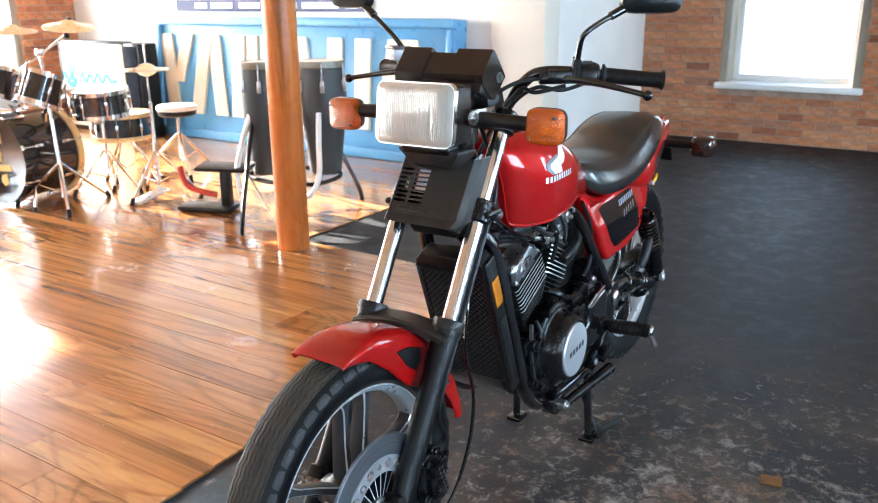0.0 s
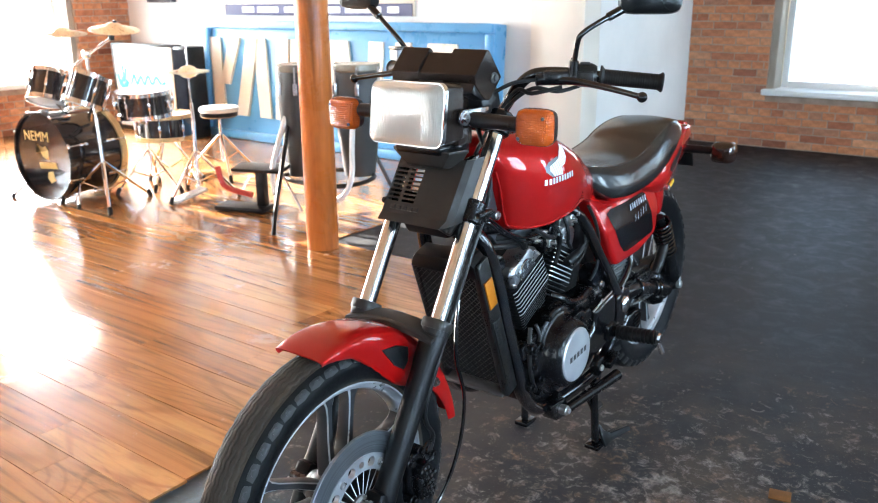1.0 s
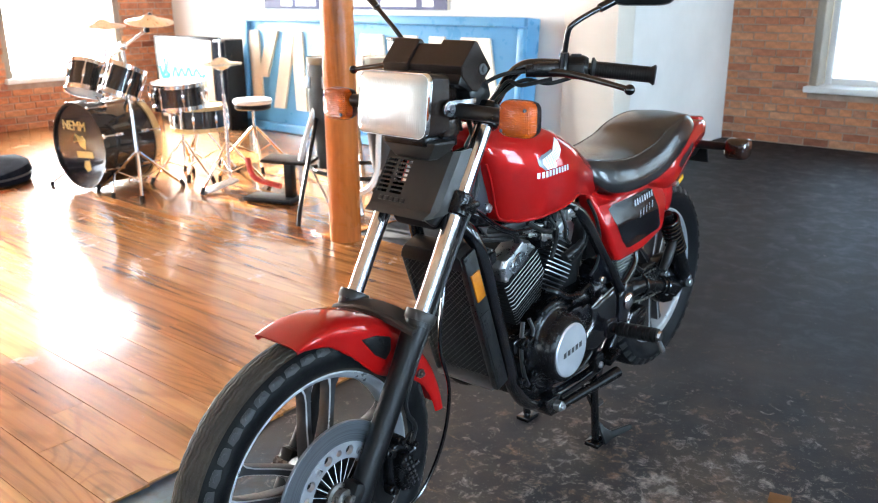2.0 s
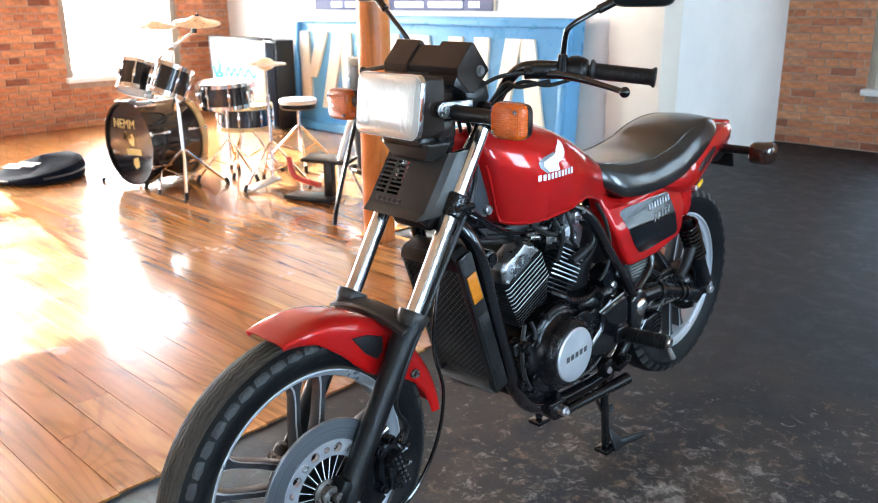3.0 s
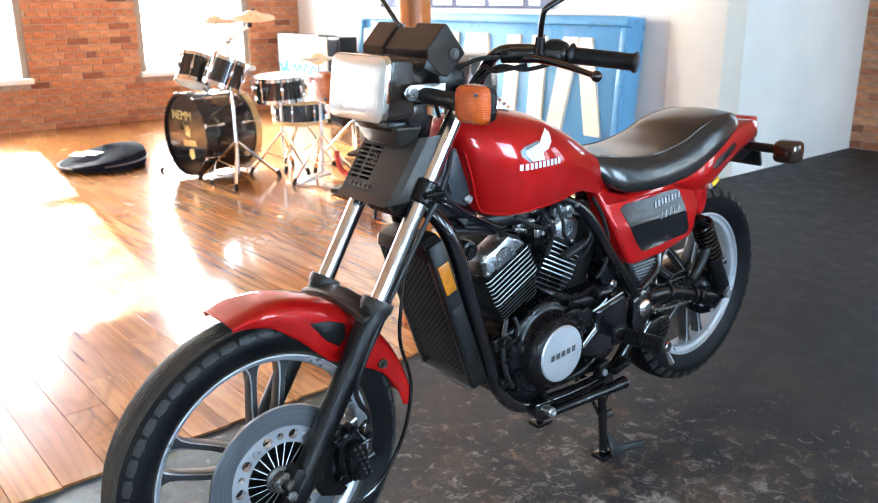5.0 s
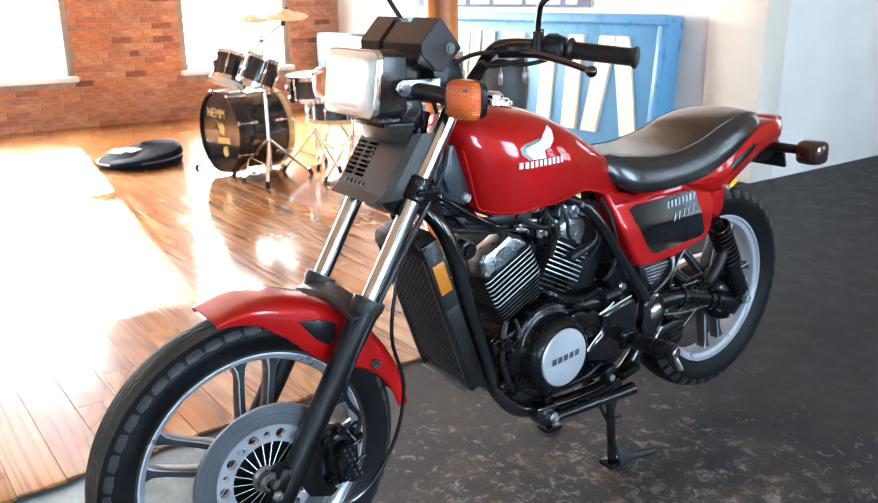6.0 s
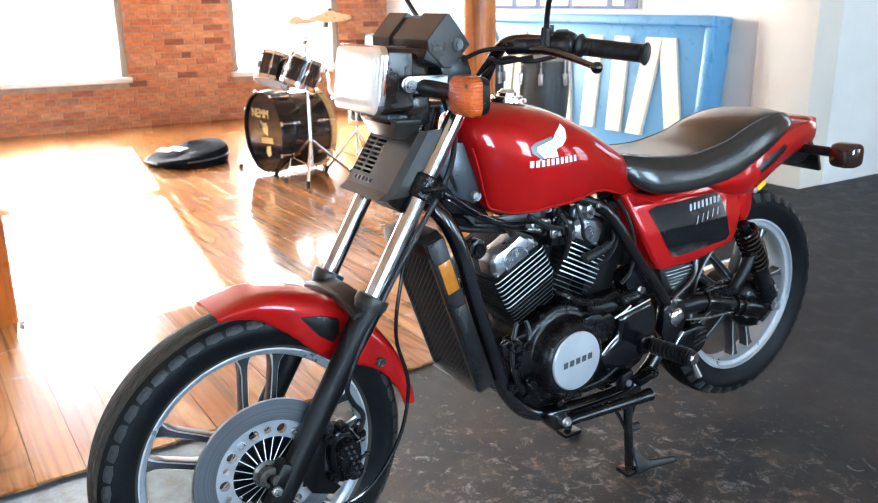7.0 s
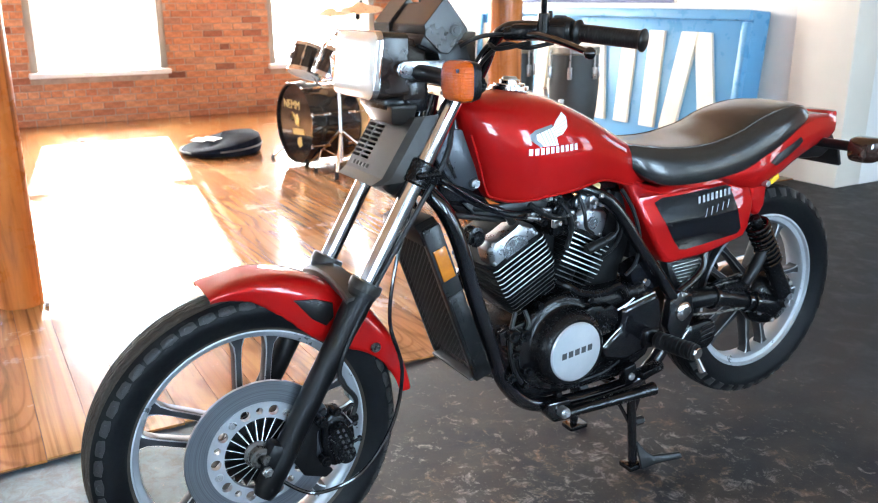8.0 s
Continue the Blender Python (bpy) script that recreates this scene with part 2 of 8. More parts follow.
M_PINK = mat("red print", (0.6, 0.10, 0.14), (0.66, 0.14, 0.18), 0.5)
M_CHROME = mat("chrome", (0.78, 0.78, 0.79), (0.86, 0.86, 0.87), 0.1, 0.06, metal=1.0, scale=12, fine=120)
M_STEEL = mat("worn steel", (0.42, 0.42, 0.43), (0.58, 0.58, 0.58), 0.32, 0.12, metal=1.0, scale=20, fine=150, bump=0.1)
M_ALU = mat("cast aluminium", (0.42, 0.43, 0.45), (0.54, 0.55, 0.57), 0.30, 0.06, metal=1.0, scale=30, fine=220, bump=0.10)
M_FINDULL = mat("blackened fin edge", (0.16, 0.165, 0.17), (0.28, 0.285, 0.29), 0.40, 0.1, metal=0.8, scale=14, fine=200)
M_FINEDGE = mat("machined fin edge", (0.72, 0.73, 0.75), (0.86, 0.87, 0.88), 0.42, 0.1, metal=0.85, scale=14, fine=200)
M_RIM = mat("painted silver wheel", (0.45, 0.465, 0.485), (0.53, 0.545, 0.565), 0.30, 0.04, metal=0.65, scale=12, fine=60)
M_SPOKE = mat("dark grey wheel", (0.017, 0.018, 0.020), (0.028, 0.029, 0.032), 0.38, 0.1, metal=0.25, scale=12, fine=200)


def disc_material():
    """Ground steel: fine rings about the axle in gloss and relief."""
    m, t, p = nodes_of("brake disc steel")
    co = t.nodes.new("ShaderNodeTexCoord").outputs["Object"]
    off = t.nodes.new("ShaderNodeVectorMath")
    off.operation = "SUBTRACT"
    t.links.new(co, off.inputs[0])
    off.inputs[1].default_value = (0, -0.006, 0.304)
    flat = t.nodes.new("ShaderNodeVectorMath")
    flat.operation = "MULTIPLY"
    t.links.new(off.outputs[0], flat.inputs[0])
    flat.inputs[1].default_value = (0, 1, 1)
    far = t.nodes.new("ShaderNodeVectorMath")
    far.operation = "LENGTH"
    t.links.new(flat.outputs[0], far.inputs[0])
    n = t.nodes.new("ShaderNodeTexNoise")
    n.noise_dimensions = "1D"
    n.inputs["Scale"].default_value, n.inputs["Detail"].default_value = 420.0, 4.0
    t.links.new(far.outputs["Value"], n.inputs["W"])
    t.links.new(ramp(t, n.outputs["Fac"], [(0.3, (0.17, 0.185, 0.205)), (0.7, (0.25, 0.27, 0.30))]), p.inputs["Base Color"])
    p.inputs["Metallic"].default_value, p.inputs["Roughness"].default_value = 0.9, 0.32
    b_ = put(t, "ShaderNodeBump", Strength=0.20, Distance=0.0005)
    t.links.new(n.outputs["Fac"], b_.inputs["Height"])
    t.links.new(b_.outputs["Normal"], p.inputs["Normal"])
    return m


M_DISC = disc_material()
M_DISCIN = mat("brake disc carrier", (0.36, 0.37, 0.39), (0.44, 0.45, 0.47), 0.42, 0.06, metal=0.8, scale=10, fine=120, bump=0.05)
M_TYRE = mat("tyre rubber", (0.003, 0.0031, 0.0037), (0.0065, 0.0065, 0.007), 0.48, 0.1, scale=9, fine=160, bump=0.12, ior=1.20)
M_CORE = mat("matt black casting", (0.0035, 0.0035, 0.0038), (0.007, 0.007, 0.007), 0.6, 0.1, scale=12, fine=120, bump=0.1, ior=1.22)
M_DUST = mat("dust-covered tread rubber", (0.026, 0.020, 0.0155), (0.052, 0.041, 0.031), 0.7, 0.1, scale=14, fine=160, bump=0.2, ior=1.3)
M_BLOCK = mat("tread block rubber", (0.010, 0.0095, 0.0090), (0.020, 0.019, 0.018), 0.55, 0.1, scale=14, fine=160, bump=0.2, ior=1.4)
M_LEG = mat("satin black fork enamel", (0.0025, 0.0025, 0.0027), (0.0042, 0.0042, 0.0045), 0.34, 0.02, scale=6, fine=30, ior=1.31)
M_BLACK = mat("satin black plastic", (0.004, 0.004, 0.0042), (0.008, 0.008, 0.0085), 0.30, 0.05, scale=10, fine=400, bump=0.015, ior=1.40)
M_COVER = mat("worn black plastic", (0.018, 0.016, 0.0142), (0.030, 0.0265, 0.0235), 0.33, 0.05, scale=14, fine=300, bump=0.015, ior=1.36)
M_POD = mat("moulded black plastic", (0.0125, 0.0080, 0.0062), (0.0190, 0.0120, 0.0092), 0.22, 0.05, scale=14, fine=300, bump=0.008, ior=1.44)
M_GLOSSBLACK = mat("gloss black enamel", (0.002, 0.002, 0.0025), (0.004, 0.004, 0.005), 0.14, 0.05, scale=8, fine=160, bump=0.015, coat=0.8, ior=1.45)
M_ENGINE = mat("black engine enamel", (0.002, 0.002, 0.0025), (0.006, 0.006, 0.0065), 0.24, 0.08, scale=16, fine=220, bump=0.03, ior=1.38)
M_RUBBER = mat("black rubber", (0.004, 0.004, 0.004), (0.009, 0.009, 0.009), 0.42, 0.1, scale=30, fine=300, bump=0.25, ior=1.36)
M_RED = mat("candy red paint", (0.32, 0.0037, 0.0033), (0.36, 0.0052, 0.0045), 0.40, 0.03, metal=0.25, scale=3, fine=300, bump=0.002, coat=1.0, ior=1.08)
M_RED.node_tree.nodes["Principled BSDF"].inputs["Coat IOR"].default_value = 1.5
M_SEAT = mat("black seat vinyl", (0.011, 0.0105, 0.0102), (0.015, 0.0145, 0.014), 0.22, 0.02, scale=12, fine=520, bump=0.04, ior=1.62)
M_BRACE = mat("dull grey bracket metal", (0.060, 0.055, 0.050), (0.11, 0.10, 0.092), 0.28, 0.08, metal=0.5, scale=20)
M_BRACKET = mat("plated bracket", (0.42, 0.45, 0.48), (0.55, 0.57, 0.60), 0.22, 0.08, metal=1.0, scale=20)
M_GUARD = mat("tarnished wire", (0.035, 0.032, 0.028), (0.060, 0.054, 0.047), 0.45, 0.1, metal=0.6, scale=40)


def amber_material():
    """Clear amber plastic, moulded inside in a fine grid of ribs."""
    m, t, p = nodes_of("amber lens plastic")
    co = t.nodes.new("ShaderNodeTexCoord").outputs["Object"]
    waves = []
    for way, scale in (("X", 95.0), ("Z", 70.0)):
        w = t.nodes.new("ShaderNodeTexWave")
        w.bands_direction = way
        w.inputs["Scale"].default_value = scale
        t.links.new(co, w.inputs["Vector"])
        waves.append(w.outputs["Fac"])
    top = t.nodes.new("ShaderNodeMath")
    top.operation = "ADD"
    t.links.new(waves[0], top.inputs[0])
    t.links.new(waves[1], top.inputs[1])
    b_ = put(t, "ShaderNodeBump", Strength=0.60, Distance=0.0010)
    t.links.new(top.outputs[0], b_.inputs["Height"])
    t.links.new(b_.outputs["Normal"], p.inputs["Normal"])
    p.inputs["Base Color"].default_value = (1.0, 0.15, 0.002, 1)
    p.inputs["Roughness"].default_value = 0.12
    p.inputs["Transmission Weight"].default_value = 0.52
    p.inputs["Coat Weight"].default_value = 0.35
    p.inputs["Coat Roughness"].default_value = 0.05
    return m


M_AMBERCLEAR = amber_material()
M_AMBERDK = mat("amber reflector", (0.34, 0.105, 0.006), (0.42, 0.135, 0.010), 0.2, 0.05, scale=60, fine=200, coat=0.5)
M_SMOKE = mat("dark amber lens", (0.020, 0.008, 0.005), (0.034, 0.012, 0.007), 0.1, 0.04, coat=0.8)
M_WHITE = mat("white print", (0.72, 0.72, 0.72), (0.8, 0.8, 0.8), 0.5)
M_SILVERPRINT = mat("silver print", (0.50, 0.51, 0.53), (0.62, 0.63, 0.65), 0.4, metal=0.3)
M_WORNPRINT = mat("worn silver print", (0.24, 0.25, 0.27), (0.36, 0.37, 0.39), 0.4, metal=0.3)
M_EDGEPRINT = mat("dark silver print", (0.10, 0.105, 0.115), (0.16, 0.165, 0.175), 0.4, metal=0.3)
M_DARKPRINT = mat("dark print", (0.03, 0.03, 0.033), (0.05, 0.05, 0.053), 0.5)
M_GREYPRINT = mat("embossed grey", (0.06, 0.06, 0.06), (0.08, 0.08, 0.08), 0.5)
M_FAINT = mat("faint grey lettering", (0.014, 0.014, 0.015), (0.022, 0.022, 0.023), 0.5)
M_PANEL = mat("black side panel", (0.003, 0.003, 0.004), (0.005, 0.005, 0.006), 0.12, 0.03, scale=6, ior=1.34)
M_GOLD = mat("gold print", (0.42, 0.27, 0.07), (0.55, 0.38, 0.12), 0.4, metal=0.3)
M_BRASS = mat("pale bronze cymbal", (0.80, 0.74, 0.58), (0.88, 0.83, 0.70), 0.30, 0.06, metal=1.0, scale=20)
M_DRUMSKIN = mat("white drum skin", (0.74, 0.73, 0.70), (0.80, 0.79, 0.76), 0.5)
M_DRUM = mat("black drum lacquer", (0.010, 0.010, 0.011), (0.02, 0.018, 0.018), 0.12, 0.05, scale=4, coat=0.6)
M_CONGA = mat("matt drum shell", (0.030, 0.034, 0.034), (0.050, 0.055, 0.052), 0.48, 0.08, scale=3, fine=60, bump=0.05)
M_DULLRIM = mat("dull plated rim", (0.20, 0.19, 0.16), (0.30, 0.28, 0.23), 0.4, 0.1, metal=0.6, scale=20)
M_WOODHOOP = mat("gold hoop", (0.50, 0.33, 0.14), (0.62, 0.43, 0.2), 0.3, metal=0.4)
M_REDMETAL = mat("red enamel", (0.42, 0.03, 0.03), (0.5, 0.05, 0.04), 0.3, coat=0.4)
M_REFLECT = mat("headlamp reflector", (0.92, 0.88, 0.80), (0.95, 0.92, 0.86), 0.24, 0.06, metal=0.8, scale=30)
M_LENS = glass("fluted lamp glass", (0.96, 0.93, 0.84), 0.04)
M_LENS.node_tree.nodes["Principled BSDF"].inputs["Transmission Weight"].default_value = 0.68
M_MIRROR = mat("mirror glass", (0.9, 0.9, 0.9), (0.92, 0.92, 0.92), 0.03, 0.01, metal=1.0)
M_PANE = glass("window glass", (0.98, 0.99, 0.99), 0.02)
M_FABRIC = mat("black padded nylon", (0.005, 0.007, 0.012), (0.014, 0.017, 0.026), 0.85, 0.1, scale=14, fine=300, bump=0.3, ior=1.12)
M_BAREPATCH = mat("bare brown wood", (0.115, 0.048, 0.013), (0.175, 0.078, 0.022), 0.7, 0.1, scale=30, ior=1.3)

# ---- mesh helpers ----


def smooth_line(pts, res=4, closed=False):
    """Points on a smooth curve through pts."""
    pts = [Vector(p) for p in pts]
    if len(pts) < 3 or res < 2:
        return pts
    n, out = len(pts), []
    for i in range(n if closed else n - 1):
        p0 = pts[i - 1] if closed or i else pts[0]
        p1, p2 = pts[i], pts[(i + 1) % n]
        p3 = pts[(i + 2) % n] if closed or i + 2 < n else pts[-1]
        for k in range(res):
            u = k / res
            out.append(0.5 * ((2 * p1) + (p2 - p0) * u + (2 * p0 - 5 * p1 + 4 * p2 - p3) * u * u + (3 * p1 - p0 - 3 * p2 + p3) * u ** 3))
    if not closed:
        out.append(pts[-1])
    return out


def loft(bm, rings, caps=True, around=True, slot=0):
    """Faces between rings that have equal counts of points."""
    rows = [[bm.verts.new(p) for p in r] for r in rings]
    n = len(rows[0])
    made = []
    for a, b in zip(rows, rows[1:]):
        for i in range(n if around else n - 1):
            j = (i + 1) % n
            made.append(bm.faces.new((a[i], a[j], b[j], b[i])))
    if caps:
        made += [bm.faces.new(rows[0][::-1]), bm.faces.new(rows[-1])]
    for f in made:
        f.material_index = slot
    return made


def tube(bm, pts, r, n=10, res=4, closed=False, caps=True, slot=0):
    """A round bar along a smooth line; r may be one radius or one for each point."""
    rr = list(r) if isinstance(r, (list, tuple)) else [r] * len(pts)
    line = smooth_line(pts, res, closed)
    rad = [v.x for v in smooth_line([(q, 0, 0) for q in rr], res, closed)]
    rings, up = [], None
    m = len(line)
    for i, p in enumerate(line):
        a = line[i - 1] if closed or i else line[0]
        b = line[(i + 1) % m] if closed or i + 1 < m else line[-1]
        d = (b - a).normalized()
        if up is None:
            up = d.orthogonal().normalized()
        up = (up - d * up.dot(d)).normalized()
        side = d.cross(up)
        rings.append([p + (up * math.cos(k * math.tau / n) + side * math.sin(k * math.tau / n)) * rad[i] for k in range(n)])
    if closed:
        rings.append(rings[0])
        return loft(bm, rings, caps=False, slot=slot)
    return loft(bm, rings, caps=caps, slot=slot)


def box(bm, c, s, m=None, bevel=0.0, slot=0, seg=2):
    """A box of size s about c (turned by m, if given), with rounded edges."""
    t = bmesh.new()
    bmesh.ops.create_cube(t, size=1)
    for v in t.verts:
        v.co = Vector((v.co.x * s[0], v.co.y * s[1], v.co.z * s[2]))
    if bevel:
        bmesh.ops.bevel(t, geom=t.edges[:], offset=bevel, segments=seg, affect="EDGES", profile=0.5)
    add(bm, t, Matrix.Translation(c) @ (m or Matrix.Identity(4)), slot)


def add(bm, t, m, slot=0):
    """Takes the bmesh t over into bm at the pose m."""
    vs = {v: bm.verts.new(m @ v.co) for v in t.verts}
    for f in t.faces:
        g = bm.faces.new([vs[v] for v in f.verts])
        g.material_index = slot or f.material_index
    t.free()


def slab(bm, outline, x0, x1, bevel=0.0, m=None, slot=0, seg=2):
    """A plate with an outline in (y, z), from x0 to x1."""
    t = bmesh.new()
    loft(t, [[(x0, a, b) for a, b in outline], [(x1, a, b) for a, b in outline]])
    bmesh.ops.recalc_face_normals(t, faces=t.faces[:])
    if bevel:
        bmesh.ops.bevel(t, geom=t.edges[:], offset=bevel, segments=seg, affect="EDGES", profile=0.5)
    add(bm, t, m or Matrix.Identity(4), slot)


def lathe(bm, prof, m, n=32, closed=False, slot=0):
    """Turns a profile of (radius, height) about the local z of m."""
    rows = []
    for r, h in prof:
        if r < 1e-5:
            rows.append([bm.verts.new(m @ Vector((0, 0, h)))])
        else:
            rows.append([bm.verts.new(m @ Vector((r * math.cos(k * math.tau / n), r * math.sin(k * math.tau / n), h))) for k in range(n)])
    if closed:
        rows.append(rows[0])
    for a, b in zip(rows, rows[1:]):
        for i in range(n):
            j = (i + 1) % n
            if len(a) == 1 and len(b) == 1:
                continue
            if len(a) == 1:
                f = bm.faces.new((a[0], b[j], b[i]))
            elif len(b) == 1:
                f = bm.faces.new((a[i], a[j], b[0]))
            else:
                f = bm.faces.new((a[i], a[j], b[j], b[i]))
            f.material_index = slot


def along(a, b):
    """The pose at a whose z points to b."""
    a, b = Vector(a), Vector(b)
    return Matrix.Translation(a) @ (b - a).to_track_quat("Z", "Y").to_matrix().to_4x4()


def rod(bm, a, b, r, r2=None, n=12, slot=0):
    """A straight round bar with eased ends."""
    h = (Vector(b) - Vector(a)).length
    r2 = r if r2 is None else r2
    e = min(r, r2, h) * 0.15
    lathe(bm, [(0, 0), (r - e, 0), (r, e), (r2, h - e), (r2 - e, h), (0, h)], along(a, b), n, slot=slot)


def mesh_of(name, bm, materials, angle=38):
    bmesh.ops.recalc_face_normals(bm, faces=bm.faces[:])
    me = bpy.data.meshes.new(name)
    bm.to_mesh(me)
    bm.free()
    for m in materials if isinstance(materials, (list, tuple)) else [materials]:
        me.materials.append(m)
    me.polygons.foreach_set("use_smooth", [True] * len(me.polygons))
    me.set_sharp_from_angle(angle=radians(angle))
    return me


def part(name, bm, material, parent, label="", angle=38):
    """Links a bmesh as one mesh object under a thing or a part."""
    ob = new(name, mesh_of(name, bm, material, angle))
    ob.parent = parent
    return tagged(ob, label)


def thing(name, label, category, m=None, group=""):
    ob = new(name)
    ob.empty_display_size = 0.1
    ob.matrix_world = m or Matrix.Identity(4)
    return tagged(ob, label, category, group)


def structure(name, bm, material, label, category, angle=38):
    return tagged(new(name, mesh_of(name, bm, material, angle)), label, category, kind="structure")


def solo(name, bm, material, label, category, m=None, group="", angle=38):
    ob = new(name, mesh_of(name, bm, material, angle))
    ob.matrix_world = m or Matrix.Identity(4)
    return tagged(ob, label, category, group)


# ---- the room ----
XL, YB, YR, XP = -7.2, 4.40, 6.4, -1.72   # window wall, white wall, far brick wall, partition
XE, YF, ZC = 4.6, -5.2, 3.3               # unseen walls and ceiling
SILL, HEAD = 0.50, 2.45
WINDOWS_LEFT = [(-2.08, -0.86), (0.22, 1.46), (2.53, 3.76)]
WINDOWS_FAR = [(-1.02, 0.10), (3.15, 4.42)]
WINDOWS_EAST = [(-3.6, -2.4), (-0.8, 0.4), (2.0, 3.2), (5.0, 6.22)]


def wall_with_openings(axis, inner, outer, lo, hi, openings):
    """A wall from lo to hi along y (axis 'x') or along x (axis 'y'), with window openings through it."""
    bm = bmesh.new()
    cuts = [lo] + [v for o in openings for v in o] + [hi]

    def piece(a, b, z0, z1):
        if axis == "x":
            box(bm, ((inner + outer) / 2, (a + b) / 2, (z0 + z1) / 2), (abs(outer - inner), b - a, z1 - z0))
        else:
            box(bm, ((a + b) / 2, (inner + outer) / 2, (z0 + z1) / 2), (b - a, abs(outer - inner), z1 - z0))
    for i in range(0, len(cuts), 2):
        piece(cuts[i], cuts[i + 1], 0, ZC)
    for a, b in openings:
        piece(a, b, 0, SILL - 0.05)
        piece(a, b, HEAD, ZC)
    return bm


wall_west = structure("wall_west", wall_with_openings("x", XL, XL - 0.32, YF, YB, WINDOWS_LEFT), M_MORTAR, "old red brick wall with tall windows", "wall")
wall_far = structure("wall_far", wall_with_openings("y", YR, YR + 0.32, XP, XE, WINDOWS_FAR), M_MORTAR, "old red brick wall beyond the motorcycle", "wall")
structure("wall_east", wall_with_openings("x", XE, XE + 0.3, YF, YR, WINDOWS_EAST), M_COOLWALL, "pale grey painted wall with windows", "wall")
structure("wall_south", wall_with_openings("y", YF, YF - 0.3, XL, XE, [(-4.6, -3.4), (1.0, 2.2)]), M_COOLWALL, "pale grey painted wall with windows", "wall")
bm = bmesh.new()
box(bm, ((XL + XP) / 2 - 0.16, YB + 0.1, ZC / 2), (XP - XL - 0.32, 0.2, ZC))
structure("wall_white", bm, M_WHITEWALL, "white painted plaster wall behind the sign", "wall")
bm = bmesh.new()
box(bm, (XP - 0.09, (YB + YR) / 2 + 0.1, ZC / 2), (0.18, YR - YB - 0.2, ZC))
structure("wall_partition", bm, M_WHITEWALL, "white painted side of the partition wall", "wall")
bm = bmesh.new()
box(bm, (-1.935, YB - 0.025 + 0.1, ZC / 2), (0.432, 0.25, ZC), bevel=0.006)
structure("pilaster", bm, M_CREAM, "cream painted pilaster at the wall's end", "pilaster")
bm = bmesh.new()
box(bm, ((XL + XE) / 2, (YF + YR) / 2, ZC + 0.06), (XE - XL + 0.6, YR - YF + 0.6, 0.12))
for i in range(9):
    box(bm, ((XL + XE) / 2, YF + 0.8 + i * 1.3, ZC - 0.11), (XE - XL, 0.16, 0.22), bevel=0.01)
structure("ceiling", bm, M_CEIL, "brown board ceiling with exposed beams", "ceiling")

bm = bmesh.new()
box(bm, ((XL + XE) / 2, (YF + YR) / 2, -0.1), (XE - XL + 0.6, YR - YF + 0.6, 0.2))
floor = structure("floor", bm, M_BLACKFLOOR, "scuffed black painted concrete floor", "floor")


def wood_edge(y):
    """Where the boards end, towards the motorcycle."""
    return -0.692 - 0.062 * y if y < 2.08 else -2.03


bm = bmesh.new()
for outline in ([(XL, YF), (wood_edge(YF), YF), (wood_edge(2.07), 2.07), (XL, 2.07)], [(XL, 2.07), (-2.03, 2.07), (-2.03, YB), (XL, YB)]):
    loft(bm, [[(x, y, -0.01) for x, y in outline], [(x, y, 0.003) for x, y in outline]])
wood_floor = structure("wood_floor", bm, M_GAP, "varnished orange-brown strip wood floor", "floor")


def window(name, axis, inner, sign, span, sill_out, jamb):
    """Frame, sashes, panes, sill. sign: the way from the room outwards along the axis."""
    a, b = span
    holder = tagged(new(name), "tall white-framed window with a deep sill, bright daylight outside", "window", kind="structure")

    def at(u, d, z):
        return (inner + sign * d, u, z) if axis == "x" else (u, inner + sign * d, z)

    def block_(bm, u, d, z, su, sd, sz, bevel=0.004):
        box(bm, at(u, d, z), (sd, su, sz) if axis == "x" else (su, sd, sz), bevel=bevel)
    bm = bmesh.new()
    block_(bm, (a + b) / 2, 0.13 - sill_out / 2, SILL - 0.022, b - a + 0.05, 0.30 + sill_out, 0.05, 0.008)
    part("window_sill", bm, M_TRIM, holder, "white painted sill")
    for u in (a + 0.03, b - 0.03):
        bm = bmesh.new()
        block_(bm, u, 0.11, (SILL + HEAD) / 2, 0.06, 0.20, HEAD - SILL)
        part("jamb", bm, jamb, holder)
    mid = (SILL + HEAD) / 2
    for lo, hi, d in ((SILL, mid, 0.23), (mid, HEAD, 0.27)):
        bm = bmesh.new()
        w = 0.055
        block_(bm, a + 0.06 + w / 2, d, (lo + hi) / 2, w, 0.035, hi - lo)
        block_(bm, b - 0.06 - w / 2, d, (lo + hi) / 2, w, 0.035, hi - lo)
        for z in (lo + w / 2, hi - w / 2):
            block_(bm, (a + b) / 2, d, z, b - a - 0.12 - 2 * w, 0.035, w)
        sash = part("window_frame", bm, M_TRIM, holder, "white sash")
        bm = bmesh.new()
        block_(bm, (a + b) / 2, d, (lo + hi) / 2, b - a - 0.12 - 2 * w + 0.01, 0.004, hi - lo - 2 * w + 0.01, 0)
        pane = part("pane", bm, M_PANE, sash)
        pane.visible_shadow = False
    return holder


